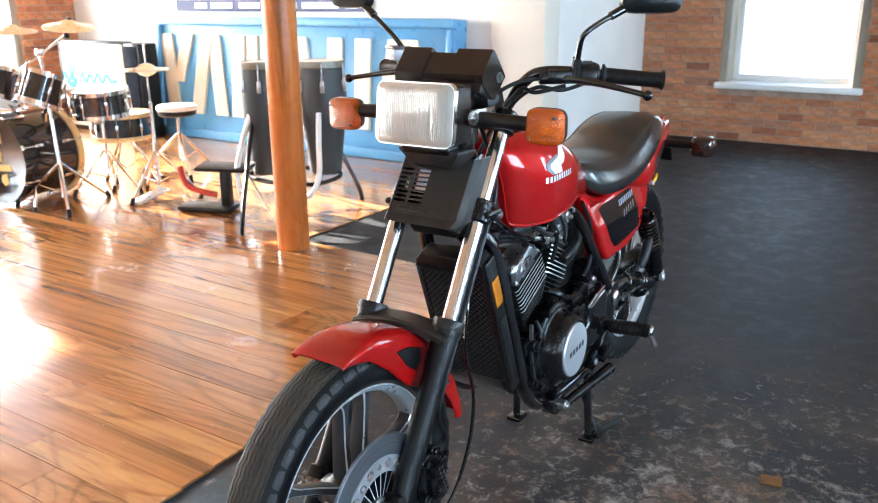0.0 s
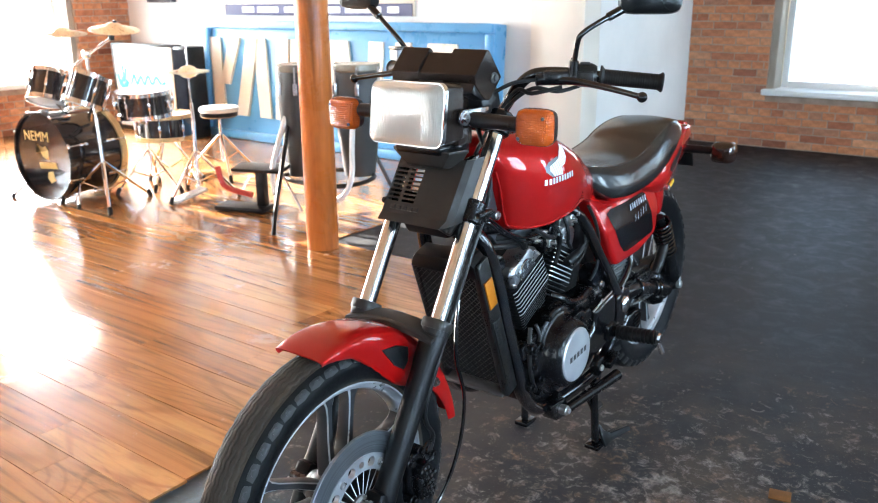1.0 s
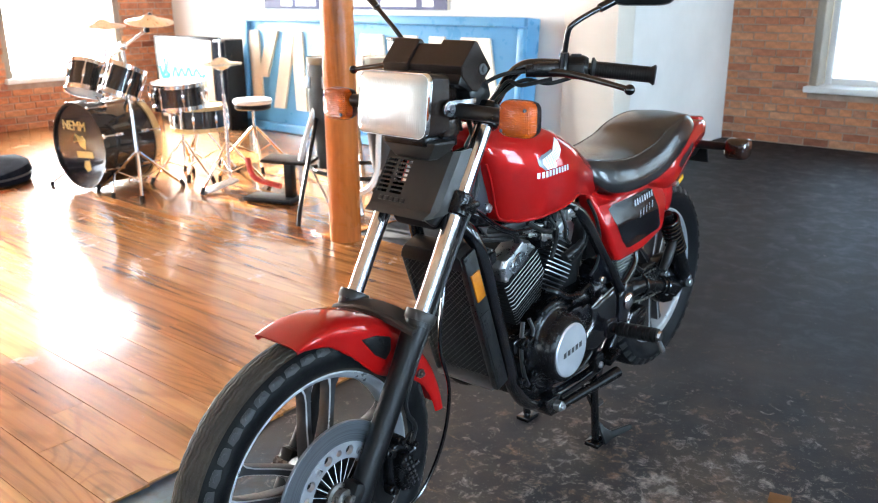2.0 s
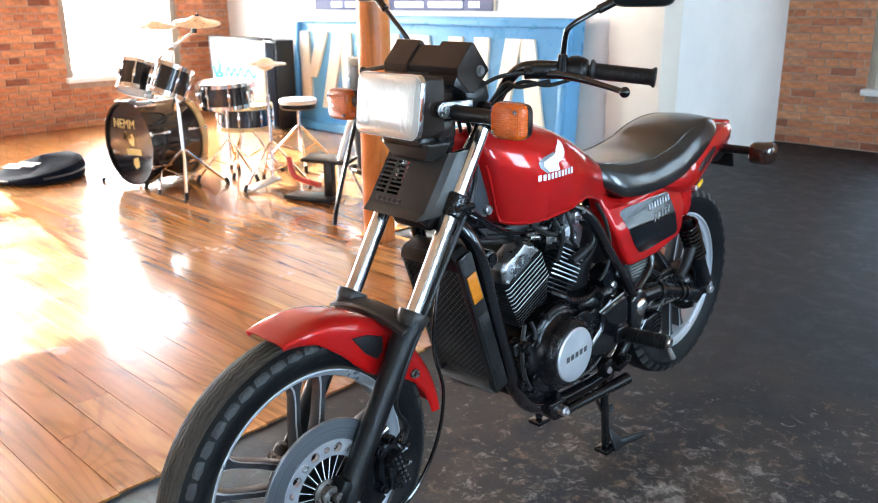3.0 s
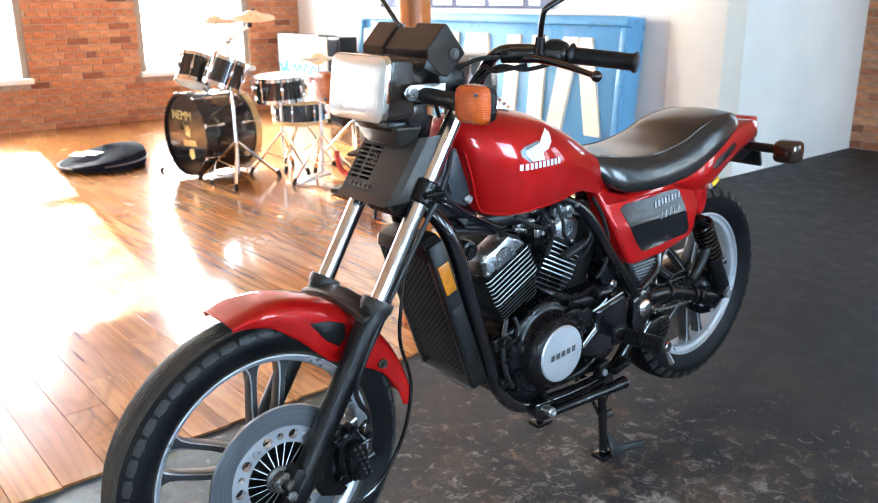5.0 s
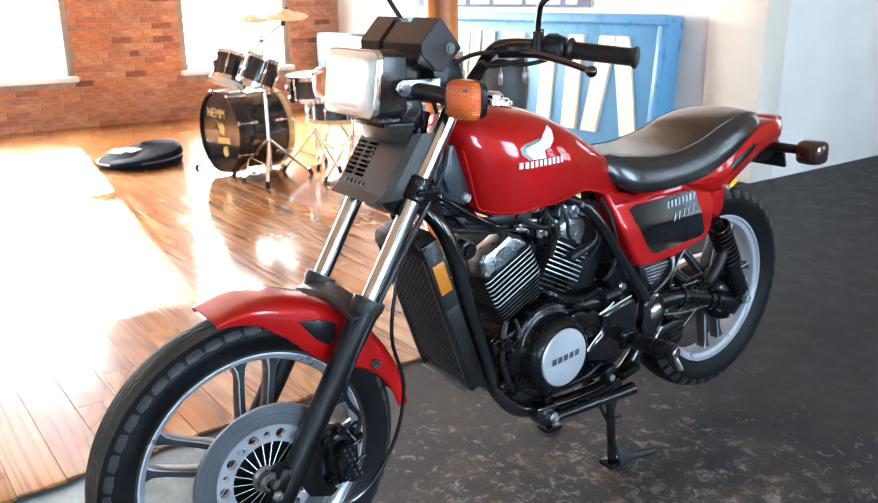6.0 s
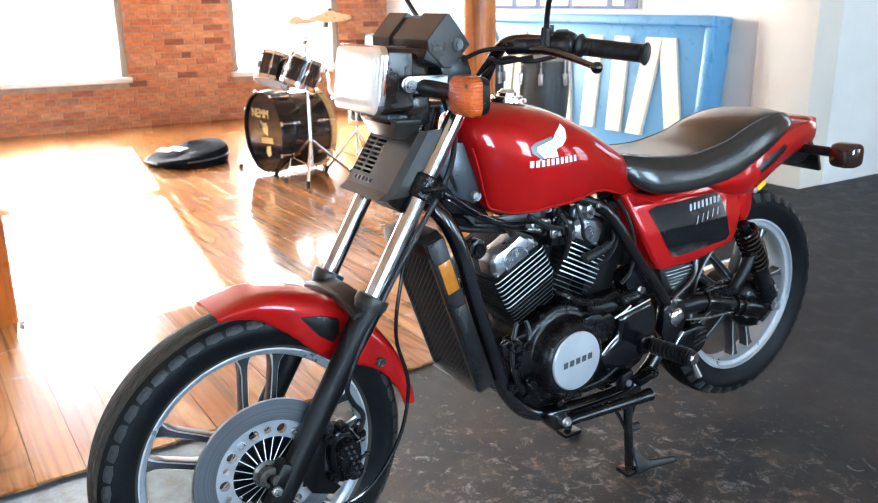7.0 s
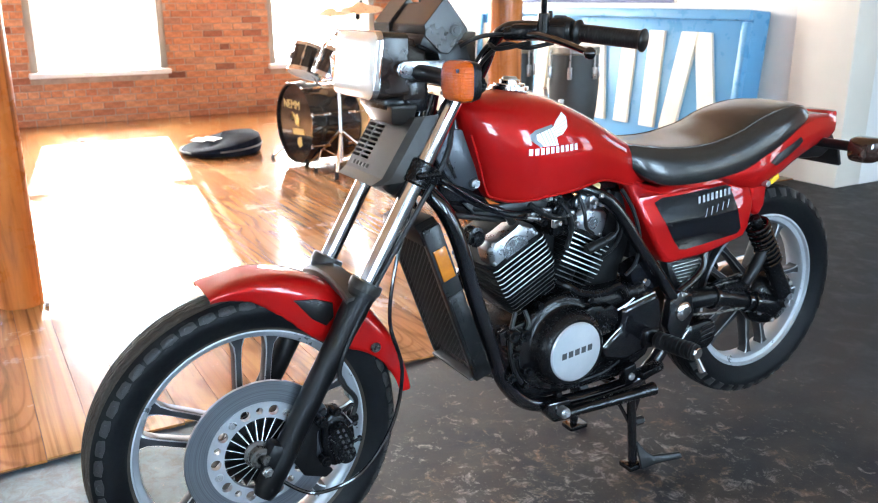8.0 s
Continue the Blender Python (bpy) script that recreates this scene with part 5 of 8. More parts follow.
def lamp_ring(w, h, y, rnd, n=8, lean=0.0):
    pts = []
    for cx, cz, a0 in ((1, 1, 0), (-1, 1, 90), (-1, -1, 180), (1, -1, 270)):
        for i in range(n):
            a = radians(a0 + 90 * i / (n - 1))
            z = cz * (h - rnd) + rnd * math.sin(a)
            pts.append((HC.x + cx * (w - rnd) + rnd * math.cos(a), HC.y + y + lean * z, HC.z + z))
    return pts


LEAN_L = 0.12
loft(bm, [lamp_ring(0.0935, 0.0615, 0.012, 0.012, lean=LEAN_L), lamp_ring(0.0940, 0.0620, 0.016, 0.012, lean=LEAN_L), lamp_ring(0.0925, 0.0585, 0.070, 0.012), lamp_ring(0.0905, 0.0565, 0.073, 0.012), lamp_ring(0.080, 0.050, 0.076, 0.014), lamp_ring(0.072, 0.044, 0.118, 0.028), lamp_ring(0.05, 0.034, 0.128, 0.028)])
lamp_body = part("headlamp", bm, M_POD, bike, "rectangular headlamp in a black shell", 28)
bm = bmesh.new()
box(bm, (HC.x, HC.y + 0.088, HC.z - 0.050), (0.172, 0.050, 0.036), bevel=0.004)
part("shell_foot", bm, M_POD, lamp_body, "", 28)
bm = bmesh.new()
loft(bm, [lamp_ring(0.0945, 0.0625, 0.013, 0.019, lean=LEAN_L), lamp_ring(0.0955, 0.0640, 0.011, 0.020, lean=LEAN_L), lamp_ring(0.0955, 0.0640, 0.001, 0.020, lean=LEAN_L), lamp_ring(0.0948, 0.0633, -0.0012, 0.020, lean=LEAN_L), lamp_ring(0.0938, 0.0623, -0.0012, 0.019, lean=LEAN_L), lamp_ring(0.0930, 0.0615, 0.006, 0.018, lean=LEAN_L)], caps=False)
part("rim", bm, M_CHROME, lamp_body, "bright rim", 25)
# the glass: a full, flat-fronted cushion with upright flutes
bm = bmesh.new()
rows = []
FLUTES, SUB, LW, LH, LR = 40, 6, 0.0936, 0.0621, 0.019
for j in range(25):
    z = LH * math.sin(radians(-90 + 7.5 * j))
    wide = LW - LR + (max(0.0, LR ** 2 - max(0.0, abs(z) - (LH - LR)) ** 2)) ** 0.5
    row = []
    for i in range(FLUTES * SUB + 1):
        q = -1 + 2 * i / (FLUTES * SUB)
        bulge = 0.0105 * (max(0.0, 1 - abs(q) ** 5) * max(0.0, 1 - abs(z / LH) ** 5)) ** 0.6
        deep_ = 0.0 if abs(q) > 0.90 or abs(z) > 0.052 else 0.0008 if z > 0.004 or abs(q) > 0.5 else 0.0005
        row.append((HC.x + wide * q, HC.y + 0.001 - bulge + LEAN_L * z - deep_ * math.sin(math.pi * (i % SUB) / SUB), HC.z + z))
    rows.append(row)
loft(bm, rows, caps=False, around=False)
lens = part("lens", bm, M_LENS, lamp_body, "clear fluted glass lens", 24)
lens.visible_shadow = False
bm = bmesh.new()
rows = []
for j in range(11):
    v = -1 + 2 * j / 10
    rows.append([(HC.x + 0.0865 * (-1 + 2 * i / 14), HC.y + 0.012 + LEAN_L * v * 0.057 + 0.075 * (1 - min(1, ((-1 + 2 * i / 14) ** 2 + (v * 0.66) ** 2) ** 0.5 / 1.2) ** 2), HC.z + 0.057 * v) for i in range(15)])
loft(bm, rows, caps=False, around=False)
part("reflector", bm, M_REFLECT, lamp_body, "bright reflector")
bm = bmesh.new()
rod(bm, (HC.x, HC.y + 0.083, HC.z), (HC.x, HC.y + 0.045, HC.z), 0.009, n=12)
part("bulb", bm, M_STEEL, lamp_body)
# brackets that hold the lamp to the fork, and the indicator stalks
for e in (1, -1):
    bm = bmesh.new()
    pts = [(0.296, 1.036), (0.300, 1.047), (0.310, 1.053), (0.400, 1.052), (0.400, 1.016), (0.335, 1.018), (0.312, 1.020), (0.300, 1.026)]
    slab(bm, pts, e * 0.094, e * 0.101, bevel=0.0015)
    br = part("lamp_bracket", bm, M_BRACKET, bike, "plated metal lamp bracket")
    bm = bmesh.new()
    lathe(bm, [(0, 0.010), (0.004, 0.010), (0.0045, 0.008), (0.009, 0.008), (0.0095, 0.004), (0.014, 0.0035), (0.0145, 0), (0, 0)], Matrix.Translation((e * 0.100, 0.314, 1.036)) @ Matrix.Rotation(radians(90 * e), 4, "Y"), 20)
    part("bolt", bm, M_STEEL, br)
    bm = bmesh.new()
    rod(bm, (e * 0.098, 0.346, 1.030), (e * 0.215, 0.352, 1.027), 0.0165, 0.0150, n=16)
    stalk = part("indicator", bm, M_BLACK, bike, "amber front turn signal on a black stalk")
    bm = bmesh.new()
    IC = Vector((0.246, 0.348, 1.026)) if e > 0 else Vector((-0.256, 0.348, 1.018))
    rings = []
    for y, w, h in ((0.026, 0.026, 0.024), (0.021, 0.036, 0.033), (0.006, 0.0395, 0.0365), (0.003, 0.0395, 0.0365)):
        rings.append([IC + Vector((math.copysign(abs(math.cos(a)) ** 0.45, math.cos(a)) * w, y, math.copysign(abs(math.sin(a)) ** 0.45, math.sin(a)) * h)) for a in [k * math.tau / 32 for k in range(32)]])
    loft(bm, rings)
    part("housing", bm, M_BLACK, stalk)
    bm = bmesh.new()
    rings = []
    for y, w, h in ((0.004, 0.0385, 0.0355), (0.000, 0.0395, 0.0365), (-0.012, 0.0385, 0.0355), (-0.019, 0.0355, 0.0325), (-0.0235, 0.029, 0.026), (-0.0255, 0.016, 0.014), (-0.026, 0.004, 0.004)):
        rings.append([IC + Vector((math.copysign(abs(math.cos(a)) ** 0.42, math.cos(a)) * w, y, math.copysign(abs(math.sin(a)) ** 0.42, math.sin(a)) * h)) for a in [k * math.tau / 40 for k in range(40)]])
    loft(bm, rings)
    lens_ = part("lens", bm, M_AMBERCLEAR, stalk, "clear amber lens with a moulded grid of ribs", 60)
    lens_.visible_shadow = False
    bm = bmesh.new()
    lathe(bm, [(0, -0.004), (0.010, -0.004), (0.026, -0.010), (0.030, -0.012), (0.030, -0.006), (0, -0.001)], Matrix.Translation(IC) @ Matrix.Rotation(radians(-90), 4, "X") @ Matrix.Diagonal((1.1, 1, -1, 1)), 28)
    part("bowl", bm, M_DRUMSKIN, stalk, "pale reflector bowl")
    for sx, sz in ((-0.027, -0.022), (0.027, 0.020)):
        bm = bmesh.new()
        c = IC + Vector((e * sx, -0.021, sz))
        rod(bm, c, c + Vector((0, -0.0045, 0)), 0.0036, n=10)
        part("screw", bm, M_BRACE, stalk)

# lamp base
bm = bmesh.new()
box(bm, (-0.005, 0.335, 0.968), (0.12, 0.09, 0.025), bevel=0.008)
box(bm, (0.05, 0.36, 0.975), (0.03, 0.05, 0.05), bevel=0.006)
part("lamp_mount", bm, M_ENGINE, bike)

# instruments: two angular pods and the bridge between them
POD = [(0.457, 1.106), (0.452, 1.114), (0.411, 1.163), (0.402, 1.166), (0.358, 1.118), (0.360, 1.096), (0.394, 1.065), (0.412, 1.062)]
pods = None
for a, b in ((0.010, 0.095), (-0.126, -0.054)):
    bm = bmesh.new()
    slab(bm, POD, a, b, bevel=0.0016, seg=1)
    ob = part("instrument_pod", bm, M_POD, bike, "angular black instrument housing", 20)
    pods = ob if a > 0 else pods
    bm = bmesh.new()
    slab(bm, [(y * 0.999, z) for y, z in [(0.418, 1.1565), (0.448, 1.120), (0.451, 1.123), (0.421, 1.160)]], a + 0.012, b - 0.012, bevel=0.001)
    part("dial_glass", bm, M_GLOSSBLACK, ob)
bm = bmesh.new()
slab(bm, [(0.448, 1.10), (0.408, 1.154), (0.400, 1.157), (0.364, 1.117), (0.366, 1.09), (0.415, 1.07)], -0.056, 0.012, bevel=0.0016, seg=1)
part("instrument_bridge", bm, M_POD, bike, "", 20)
bm = bmesh.new()
rod(bm, (0.092, 0.427, 1.107), (0.0985, 0.427, 1.107), 0.0115, n=16)
rod(bm, (0.0985, 0.427, 1.107), (0.103, 0.427, 1.107), 0.0075, n=12)
part("knob", bm, M_GREYPRINT, pods, "ribbed trip knob")
bm = bmesh.new()
box(bm, (-0.02, 0.385, 1.082), (0.20, 0.06, 0.03), pose(0, 0, 0, -12, 0, 0), bevel=0.006)
box(bm, (0.055, 0.376, 1.082), (0.075, 0.045, 0.022), pose(0, 0, 0, -25, 0, 0), bevel=0.002)
box(bm, (-0.098, 0.376, 1.082), (0.055, 0.045, 0.022), pose(0, 0, 0, -25, 0, 0), bevel=0.002)
box(bm, (0.03, 0.43, 1.055), (0.12, 0.07, 0.05), pose(0, 0, 0, 20, 0, 0), bevel=0.01)
part("instrument_mount", bm, M_BLACK, bike)

# cover below the lamp, with slots
def cover_y(z):
    """The raked front face: y at a height z."""
    return 0.282 + 0.656 * (z - 0.852)


CW = 0.086
bm = bmesh.new()


def sheet(bm, corners, thick=0.003):
    """A thin plate with the given four corners, thick backwards."""
    loft(bm, [corners, [(x * 0.985, y + thick, z - 0.001) for x, y, z in corners]])


def front_plate(x0, x1, z0, z1):
    sheet(bm, [(x0, cover_y(z0), z0), (x1, cover_y(z0), z0), (x1, cover_y(z1), z1), (x0, cover_y(z1), z1)])


ROWS = [0.914 - 0.0086 * k for k in range(8)]
front_plate(-CW, CW, 0.9165, 0.944)
front_plate(-CW, CW, 0.829, ROWS[-1] - 0.0025)
front_plate(-0.010, CW, ROWS[-1] - 0.0025, 0.9165)
front_plate(-0.052, -0.046, ROWS[-1] - 0.0025, 0.9165)
for z in ROWS[:-1]:
    for x0, x1 in ((-CW, -0.052), (-0.046, -0.010)):
        front_plate(x0, x1, z - 0.0061, z - 0.0025)
# lip and cheeks
sheet(bm, [(-0.081, 0.246, 0.816), (0.081, 0.246, 0.816), (CW, cover_y(0.829), 0.829), (-CW, cover_y(0.829), 0.829)])
sheet(bm, [(-0.078, 0.262, 0.811), (0.078, 0.262, 0.811), (0.081, 0.246, 0.816), (-0.081, 0.246, 0.816)])
part_rows = [(0.944, CW, cover_y(0.944), 0.050), (0.852, CW, cover_y(0.852), 0.050), (0.829, CW, cover_y(0.829), 0.054), (0.816, 0.081, 0.246, 0.062)]
for e in (1, -1):
    rows = []
    for z, w, y, back in part_rows:
        rows.append([(e * w, y, z), (e * (w + 0.010), y + 0.016, z + 0.001), (e * (w + 0.016), y + back, z + 0.004), (e * (w + 0.013), y + back, z + 0.004), (e * (w + 0.007), y + 0.018, z + 0.001), (e * (w - 0.003), y + 0.004, z)])
    loft(bm, rows)
bmesh.ops.recalc_face_normals(bm, faces=bm.faces[:])
cover = part("fork_cover", bm, M_COVER, bike, "black slotted plastic cover below the headlamp", 20)
for k in range(5):
    z = 0.8405
    bm = bmesh.new()
    box(bm, (-0.060 + k * 0.0155, cover_y(z) - 0.0006, z), (0.0115, 0.003, 0.0095), pose(0, 0, 0, -33, 0, 0), bevel=0.001)
    part("embossed_bar", bm, M_COVER, cover)
bm = bmesh.new()
loft(bm, [[(-0.074, 0.296, 0.966), (0.074, 0.296, 0.966), (0.088, 0.345, 0.968), (-0.088, 0.345, 0.968)],
          [(-0.074, 0.297, 0.961), (0.074, 0.297, 0.961), (0.088, 0.345, 0.962), (-0.088, 0.345, 0.962)],
          [(-0.048, 0.309, 0.929), (0.048, 0.309, 0.929), (0.064, 0.349, 0.930), (-0.064, 0.349, 0.930)],
          [(-0.044, 0.314, 0.925), (0.044, 0.314, 0.925), (0.058, 0.349, 0.925), (-0.058, 0.349, 0.925)]])
bmesh.ops.recalc_face_normals(bm, faces=bm.faces[:])
bmesh.ops.bevel(bm, geom=bm.edges[:], offset=0.0012, segments=2, affect="EDGES", profile=0.5)
part("cover_top", bm, M_COVER, cover, "", 20)
bm = bmesh.new()
loft(bm, [[(-0.075, 0.30, 0.826), (0.075, 0.30, 0.826), (0.085, 0.35, 0.832), (-0.085, 0.35, 0.832)], [(-0.055, 0.315, 0.775), (0.055, 0.315, 0.775), (0.065, 0.36, 0.78), (-0.065, 0.36, 0.78)]])
bmesh.ops.bevel(bm, geom=bm.edges[:], offset=0.006, segments=2, affect="EDGES", profile=0.5)
box(bm, (0.07, 0.30, 0.815), (0.03, 0.03, 0.045), pose(0, 0, 0, -30, 20, 0), bevel=0.008)
part("lower_cover", bm, M_LEG, bike)
# handlebar and controls
BAR = [(0, 0.505, 1.006), (0.045, 0.508, 1.008), (0.070, 0.510, 1.034), (0.100, 0.510, 1.078), (0.130, 0.516, 1.106), (0.160, 0.533, 1.113), (0.20, 0.563, 1.111), (0.25, 0.598, 1.104), (0.365, 0.655, 1.093)]
bm = bmesh.new()
tube(bm, [(-x, y, z) for x, y, z in BAR[:0:-1]] + BAR, 0.0125, n=16, res=5)
part("handlebar", bm, M_GLOSSBLACK, bike, "black handlebar")
bm = bmesh.new()
for e in (1, -1):
    box(bm, (e * 0.036, 0.490, 1.012), (0.028, 0.060, 0.042), bevel=0.008)
part("handlebar_clamp", bm, M_ENGINE, bike)
for e in (1, -1):
    F = Matrix.Diagonal((e, 1, 1, 1))
    bm = bmesh.new()
    g0, g1 = Vector((0.252, 0.599, 1.104)), Vector((0.372, 0.658, 1.0925))
    t = bmesh.new()
    prof = [(0.0118, 0), (0.023, 0), (0.024, 0.004), (0.019, 0.008)]
    L = (g1 - g0).length
    for k in range(22):
        h0 = 0.010 + (L - 0.022) * k / 22
        prof += [(0.0168, h0), (0.0168, h0 + 0.0032), (0.0163, h0 + 0.0036), (0.0163, h0 + 0.0044)]
    prof += [(0.0185, L - 0.008), (0.021, L - 0.005), (0.021, L - 0.002), (0.018, L), (0, L)]
    lathe(t, prof, along(g0, g1), 24)
    add(bm, t, F)
    part("grip", bm, M_RUBBER, bike, "ribbed black rubber grip")
    bm = bmesh.new()
    R = Matrix.Translation((e * 0.228, 0.582, 1.107)) @ Matrix.Rotation(radians(26.5 * e), 4, "Z")
    lathe(bm, [(0, -0.022), (0.020, -0.022), (0.0245, -0.018), (0.0255, 0.0), (0.0255, 0.012), (0.022, 0.020), (0.019, 0.024), (0, 0.024)], R @ Matrix.Rotation(radians(90 * e), 4, "Y"), 28)
    box(bm, R @ Vector((0, -0.014, -0.006)), (0.036, 0.026, 0.034), R.to_3x3().to_4x4(), bevel=0.006)
    sw = part("switch_housing", bm, M_BLACK, bike, "black switch housing")
    bm = bmesh.new()
    box(bm, R @ Vector((-0.002, -0.004, 0.025)), (0.022, 0.016, 0.006), R.to_3x3().to_4x4(), bevel=0.003)
    part("button", bm, M_DARKPRINT, sw)
    bm = bmesh.new()
    box(bm, R @ Vector((-0.030 * e, 0.010, 0.026)), (0.006, 0.010, 0.020), R.to_3x3().to_4x4(), bevel=0.002)
    part("switch", bm, M_RUBBER, sw)
    bm = bmesh.new()
    P = Matrix.Translation((e * 0.178, 0.540, 1.104)) @ Matrix.Rotation(radians(38 * e), 4, "Z")
    box(bm, P @ Vector((0, -0.006, 0)), (0.062, 0.038, 0.032), P.to_3x3().to_4x4(), bevel=0.010)
    rod(bm, (e * 0.15, 0.505, 1.100), (e * 0.20, 0.545, 1.102), 0.013, n=12)
    perch = part("lever_perch", bm, M_ENGINE, bike, "black lever perch")
    bm = bmesh.new()
    lv = [(0.19, 0.530, 1.098), (0.225, 0.535, 1.098), (0.28, 0.533, 1.092), (0.34, 0.527, 1.083), (0.383, 0.521, 1.076)]
    tube(bm, [(e * x, y, z) for x, y, z in lv], [0.009, 0.0085, 0.007, 0.006, 0.006], n=10, res=5)
    lathe(bm, [(0.0108 * math.sin(radians(q)), -0.0108 * math.cos(radians(q))) for q in range(0, 181, 20)], Matrix.Translation((e * 0.385, 0.521, 1.0755)), 18)
    part("lever", bm, M_GLOSSBLACK, bike, "black lever with a ball end")
    # mirror
    bm = bmesh.new()
    rod(bm, (e * 0.214, 0.548, 1.100), (e * 0.219, 0.545, 1.140), 0.0125, 0.010, n=14)
    if e > 0:
        stem = [(0.219, 0.545, 1.132), (0.228, 0.540, 1.178), (0.238, 0.543, 1.196), (0.258, 0.575, 1.217), (0.287, 0.612, 1.240)]
        Q = Matrix.Translation((0.338, 0.645, 1.276)) @ Matrix.Rotation(radians(31), 4, "Z")
    else:
        stem = [(-0.219, 0.545, 1.132), (-0.234, 0.532, 1.162), (-0.248, 0.527, 1.180), (-0.288, 0.530, 1.212), (-0.332, 0.534, 1.246)]
        Q = Matrix.Translation((-0.385, 0.545, 1.288)) @ Matrix.Rotation(radians(-8), 4, "Z")
    tube(bm, stem, 0.0058, n=12, res=5)
    rod(bm, Vector(stem[3]) * 0.6 + Vector(stem[4]) * 0.4, Vector(stem[4]) * 1.15 - Vector(stem[3]) * 0.15, 0.0095, n=12)
    arm = part("mirror", bm, M_GLOSSBLACK, bike, "rectangular black rear-view mirror on a bent stalk")
    bm = bmesh.new()
    rings = []
    for y, w, h in ((-0.018, 0.048, 0.030), (-0.012, 0.062, 0.042), (0.004, 0.066, 0.045), (0.012, 0.066, 0.045), (0.012, 0.060, 0.039), (0.008, 0.060, 0.039)):
        rings.append([Q @ Vector((math.copysign(abs(math.cos(a)) ** 0.4, math.cos(a)) * w, y, math.copysign(abs(math.sin(a)) ** 0.4, math.sin(a)) * h)) for a in [k * math.tau / 32 for k in range(32)]])
    loft(bm, rings)
    part("mirror_housing", bm, M_BLACK, arm)
    bm = bmesh.new()
    lathe(bm, [(0, 0)] + [(1, 0)] + [(1, 0.001), (0, 0.001)], Q @ Matrix.Translation((0, 0.010, 0)) @ Matrix.Rotation(radians(-90), 4, "X") @ Matrix.Diagonal((0.058, 0.037, 1, 1)), 32)
    part("mirror_glass", bm, M_MIRROR, arm)
# right master cylinder
bm = bmesh.new()
box(bm, (-0.238, 0.530, 1.138), (0.054, 0.042, 0.026), pose(0, 0, 0, 0, 0, -30), bevel=0.004)
rod(bm, (-0.236, 0.532, 1.128), (-0.232, 0.545, 1.104), 0.010, n=12)
reservoir = part("brake_reservoir", bm, M_WORNPRINT, bike, "pale grey brake fluid reservoir")
bm = bmesh.new()
box(bm, (-0.238, 0.530, 1.154), (0.057, 0.045, 0.007), pose(0, 0, 0, 0, 0, -30), bevel=0.0025)
part("reservoir_lid", bm, M_BRACE, reservoir)
for pts in ([(0.16, 0.52, 1.10), (0.12, 0.47, 1.095), (0.08, 0.44, 1.07), (0.03, 0.43, 1.03), (0.02, 0.45, 0.97)],
            [(0.20, 0.53, 1.085), (0.15, 0.49, 1.072), (0.11, 0.49, 1.075), (0.06, 0.47, 1.0), (0.03, 0.45, 0.93)],
            [(-0.18, 0.53, 1.10), (-0.12, 0.47, 1.09), (-0.06, 0.44, 1.05), (-0.02, 0.43, 1.0)],
            [(0.22, 0.57, 1.085), (0.19, 0.53, 1.075), (0.14, 0.51, 1.08), (0.09, 0.49, 1.04), (0.05, 0.48, 0.97)]):
    cable("control_cable", pts, 0.0045, label="black control cable")

# fuel tank
TANK = [(0.462, 0.052, 0.775, 0.945), (0.470, 0.074, 0.756, 0.958), (0.490, 0.095, 0.748, 0.968), (0.53, 0.121, 0.746, 0.975), (0.575, 0.1415, 0.750, 0.979), (0.61, 0.1455, 0.754, 0.978), (0.68, 0.146, 0.758, 0.966),
        (0.75, 0.139, 0.767, 0.938), (0.80, 0.127, 0.771, 0.914), (0.85, 0.113, 0.760, 0.887), (0.90, 0.099, 0.746, 0.860), (0.95, 0.084, 0.744, 0.834), (1.00, 0.066, 0.748, 0.800)]
TANK_HALF = smooth_line([(0, 0, 0), (0.5, 0.0, 0), (0.80, 0.0, 0), (0.90, 0.012, 0), (0.955, 0.06, 0), (0.985, 0.18, 0), (1.0, 0.36, 0), (0.985, 0.54, 0), (0.93, 0.69, 0), (0.81, 0.83, 0), (0.62, 0.925, 0), (0.34, 0.98, 0), (0, 1, 0)], 3)


def tank_ring(y, w, z0, z1):
    """One cross-section: flat below, full flanks, a rounded top."""
    sec = [(p.x, p.y) for p in TANK_HALF] + [(-p.x, p.y) for p in TANK_HALF[-2:0:-1]]
    ring = []
    for a, q in sec:
        z = z0 + (z1 - z0) * q
        shear = max(0.0, 1 - (y - 0.462) / 0.30) * (0.955 - z) * 0.30
        ring.append((w * a, y + shear, z))
    return ring


line = smooth_line([(y, w, 0) for y, w, _, _ in TANK], 4)
zl = smooth_line([(a, b, 0) for _, _, a, b in TANK], 4)
rings = [tank_ring(p.x, p.y, q.x, q.y) for p, q in zip(line, zl)]
bm = bmesh.new()
loft(bm, rings)
tank = part("fuel_tank", bm, M_RED, bike, "glossy red fuel tank with a silver wing-shaped emblem", 60)
bm = bmesh.new()
lip = [rings[3][k] for k in range(24, 12, -3)] + [rings[i][11] for i in range(4, len(rings) - 2, 3)]
tube(bm, [(p[0] + 0.0008, p[1], p[2] - 0.0005) for p in lip], 0.0030, n=8)
mirror_x(bm)
part("tank_seam", bm, M_RED, tank)
bm = bmesh.new()
lathe(bm, [(0, 0.016), (0.021, 0.016), (0.022, 0.014), (0.022, 0.009), (0.034, 0.008), (0.035, 0.006), (0.035, 0.003), (0.043, 0.002), (0.044, -0.005), (0.0, -0.006)], pose(0, 0.622, 0.981, -3, 0, 0), 40)
cap = part("fuel_cap", bm, M_CHROME, bike, "chrome fuel filler cap", 22)
bm = bmesh.new()
lathe(bm, [(0, 0.022), (0.014, 0.022), (0.017, 0.018), (0.018, 0.010)], pose(0, 0.622, 0.981, -3, 0, 0), 24)
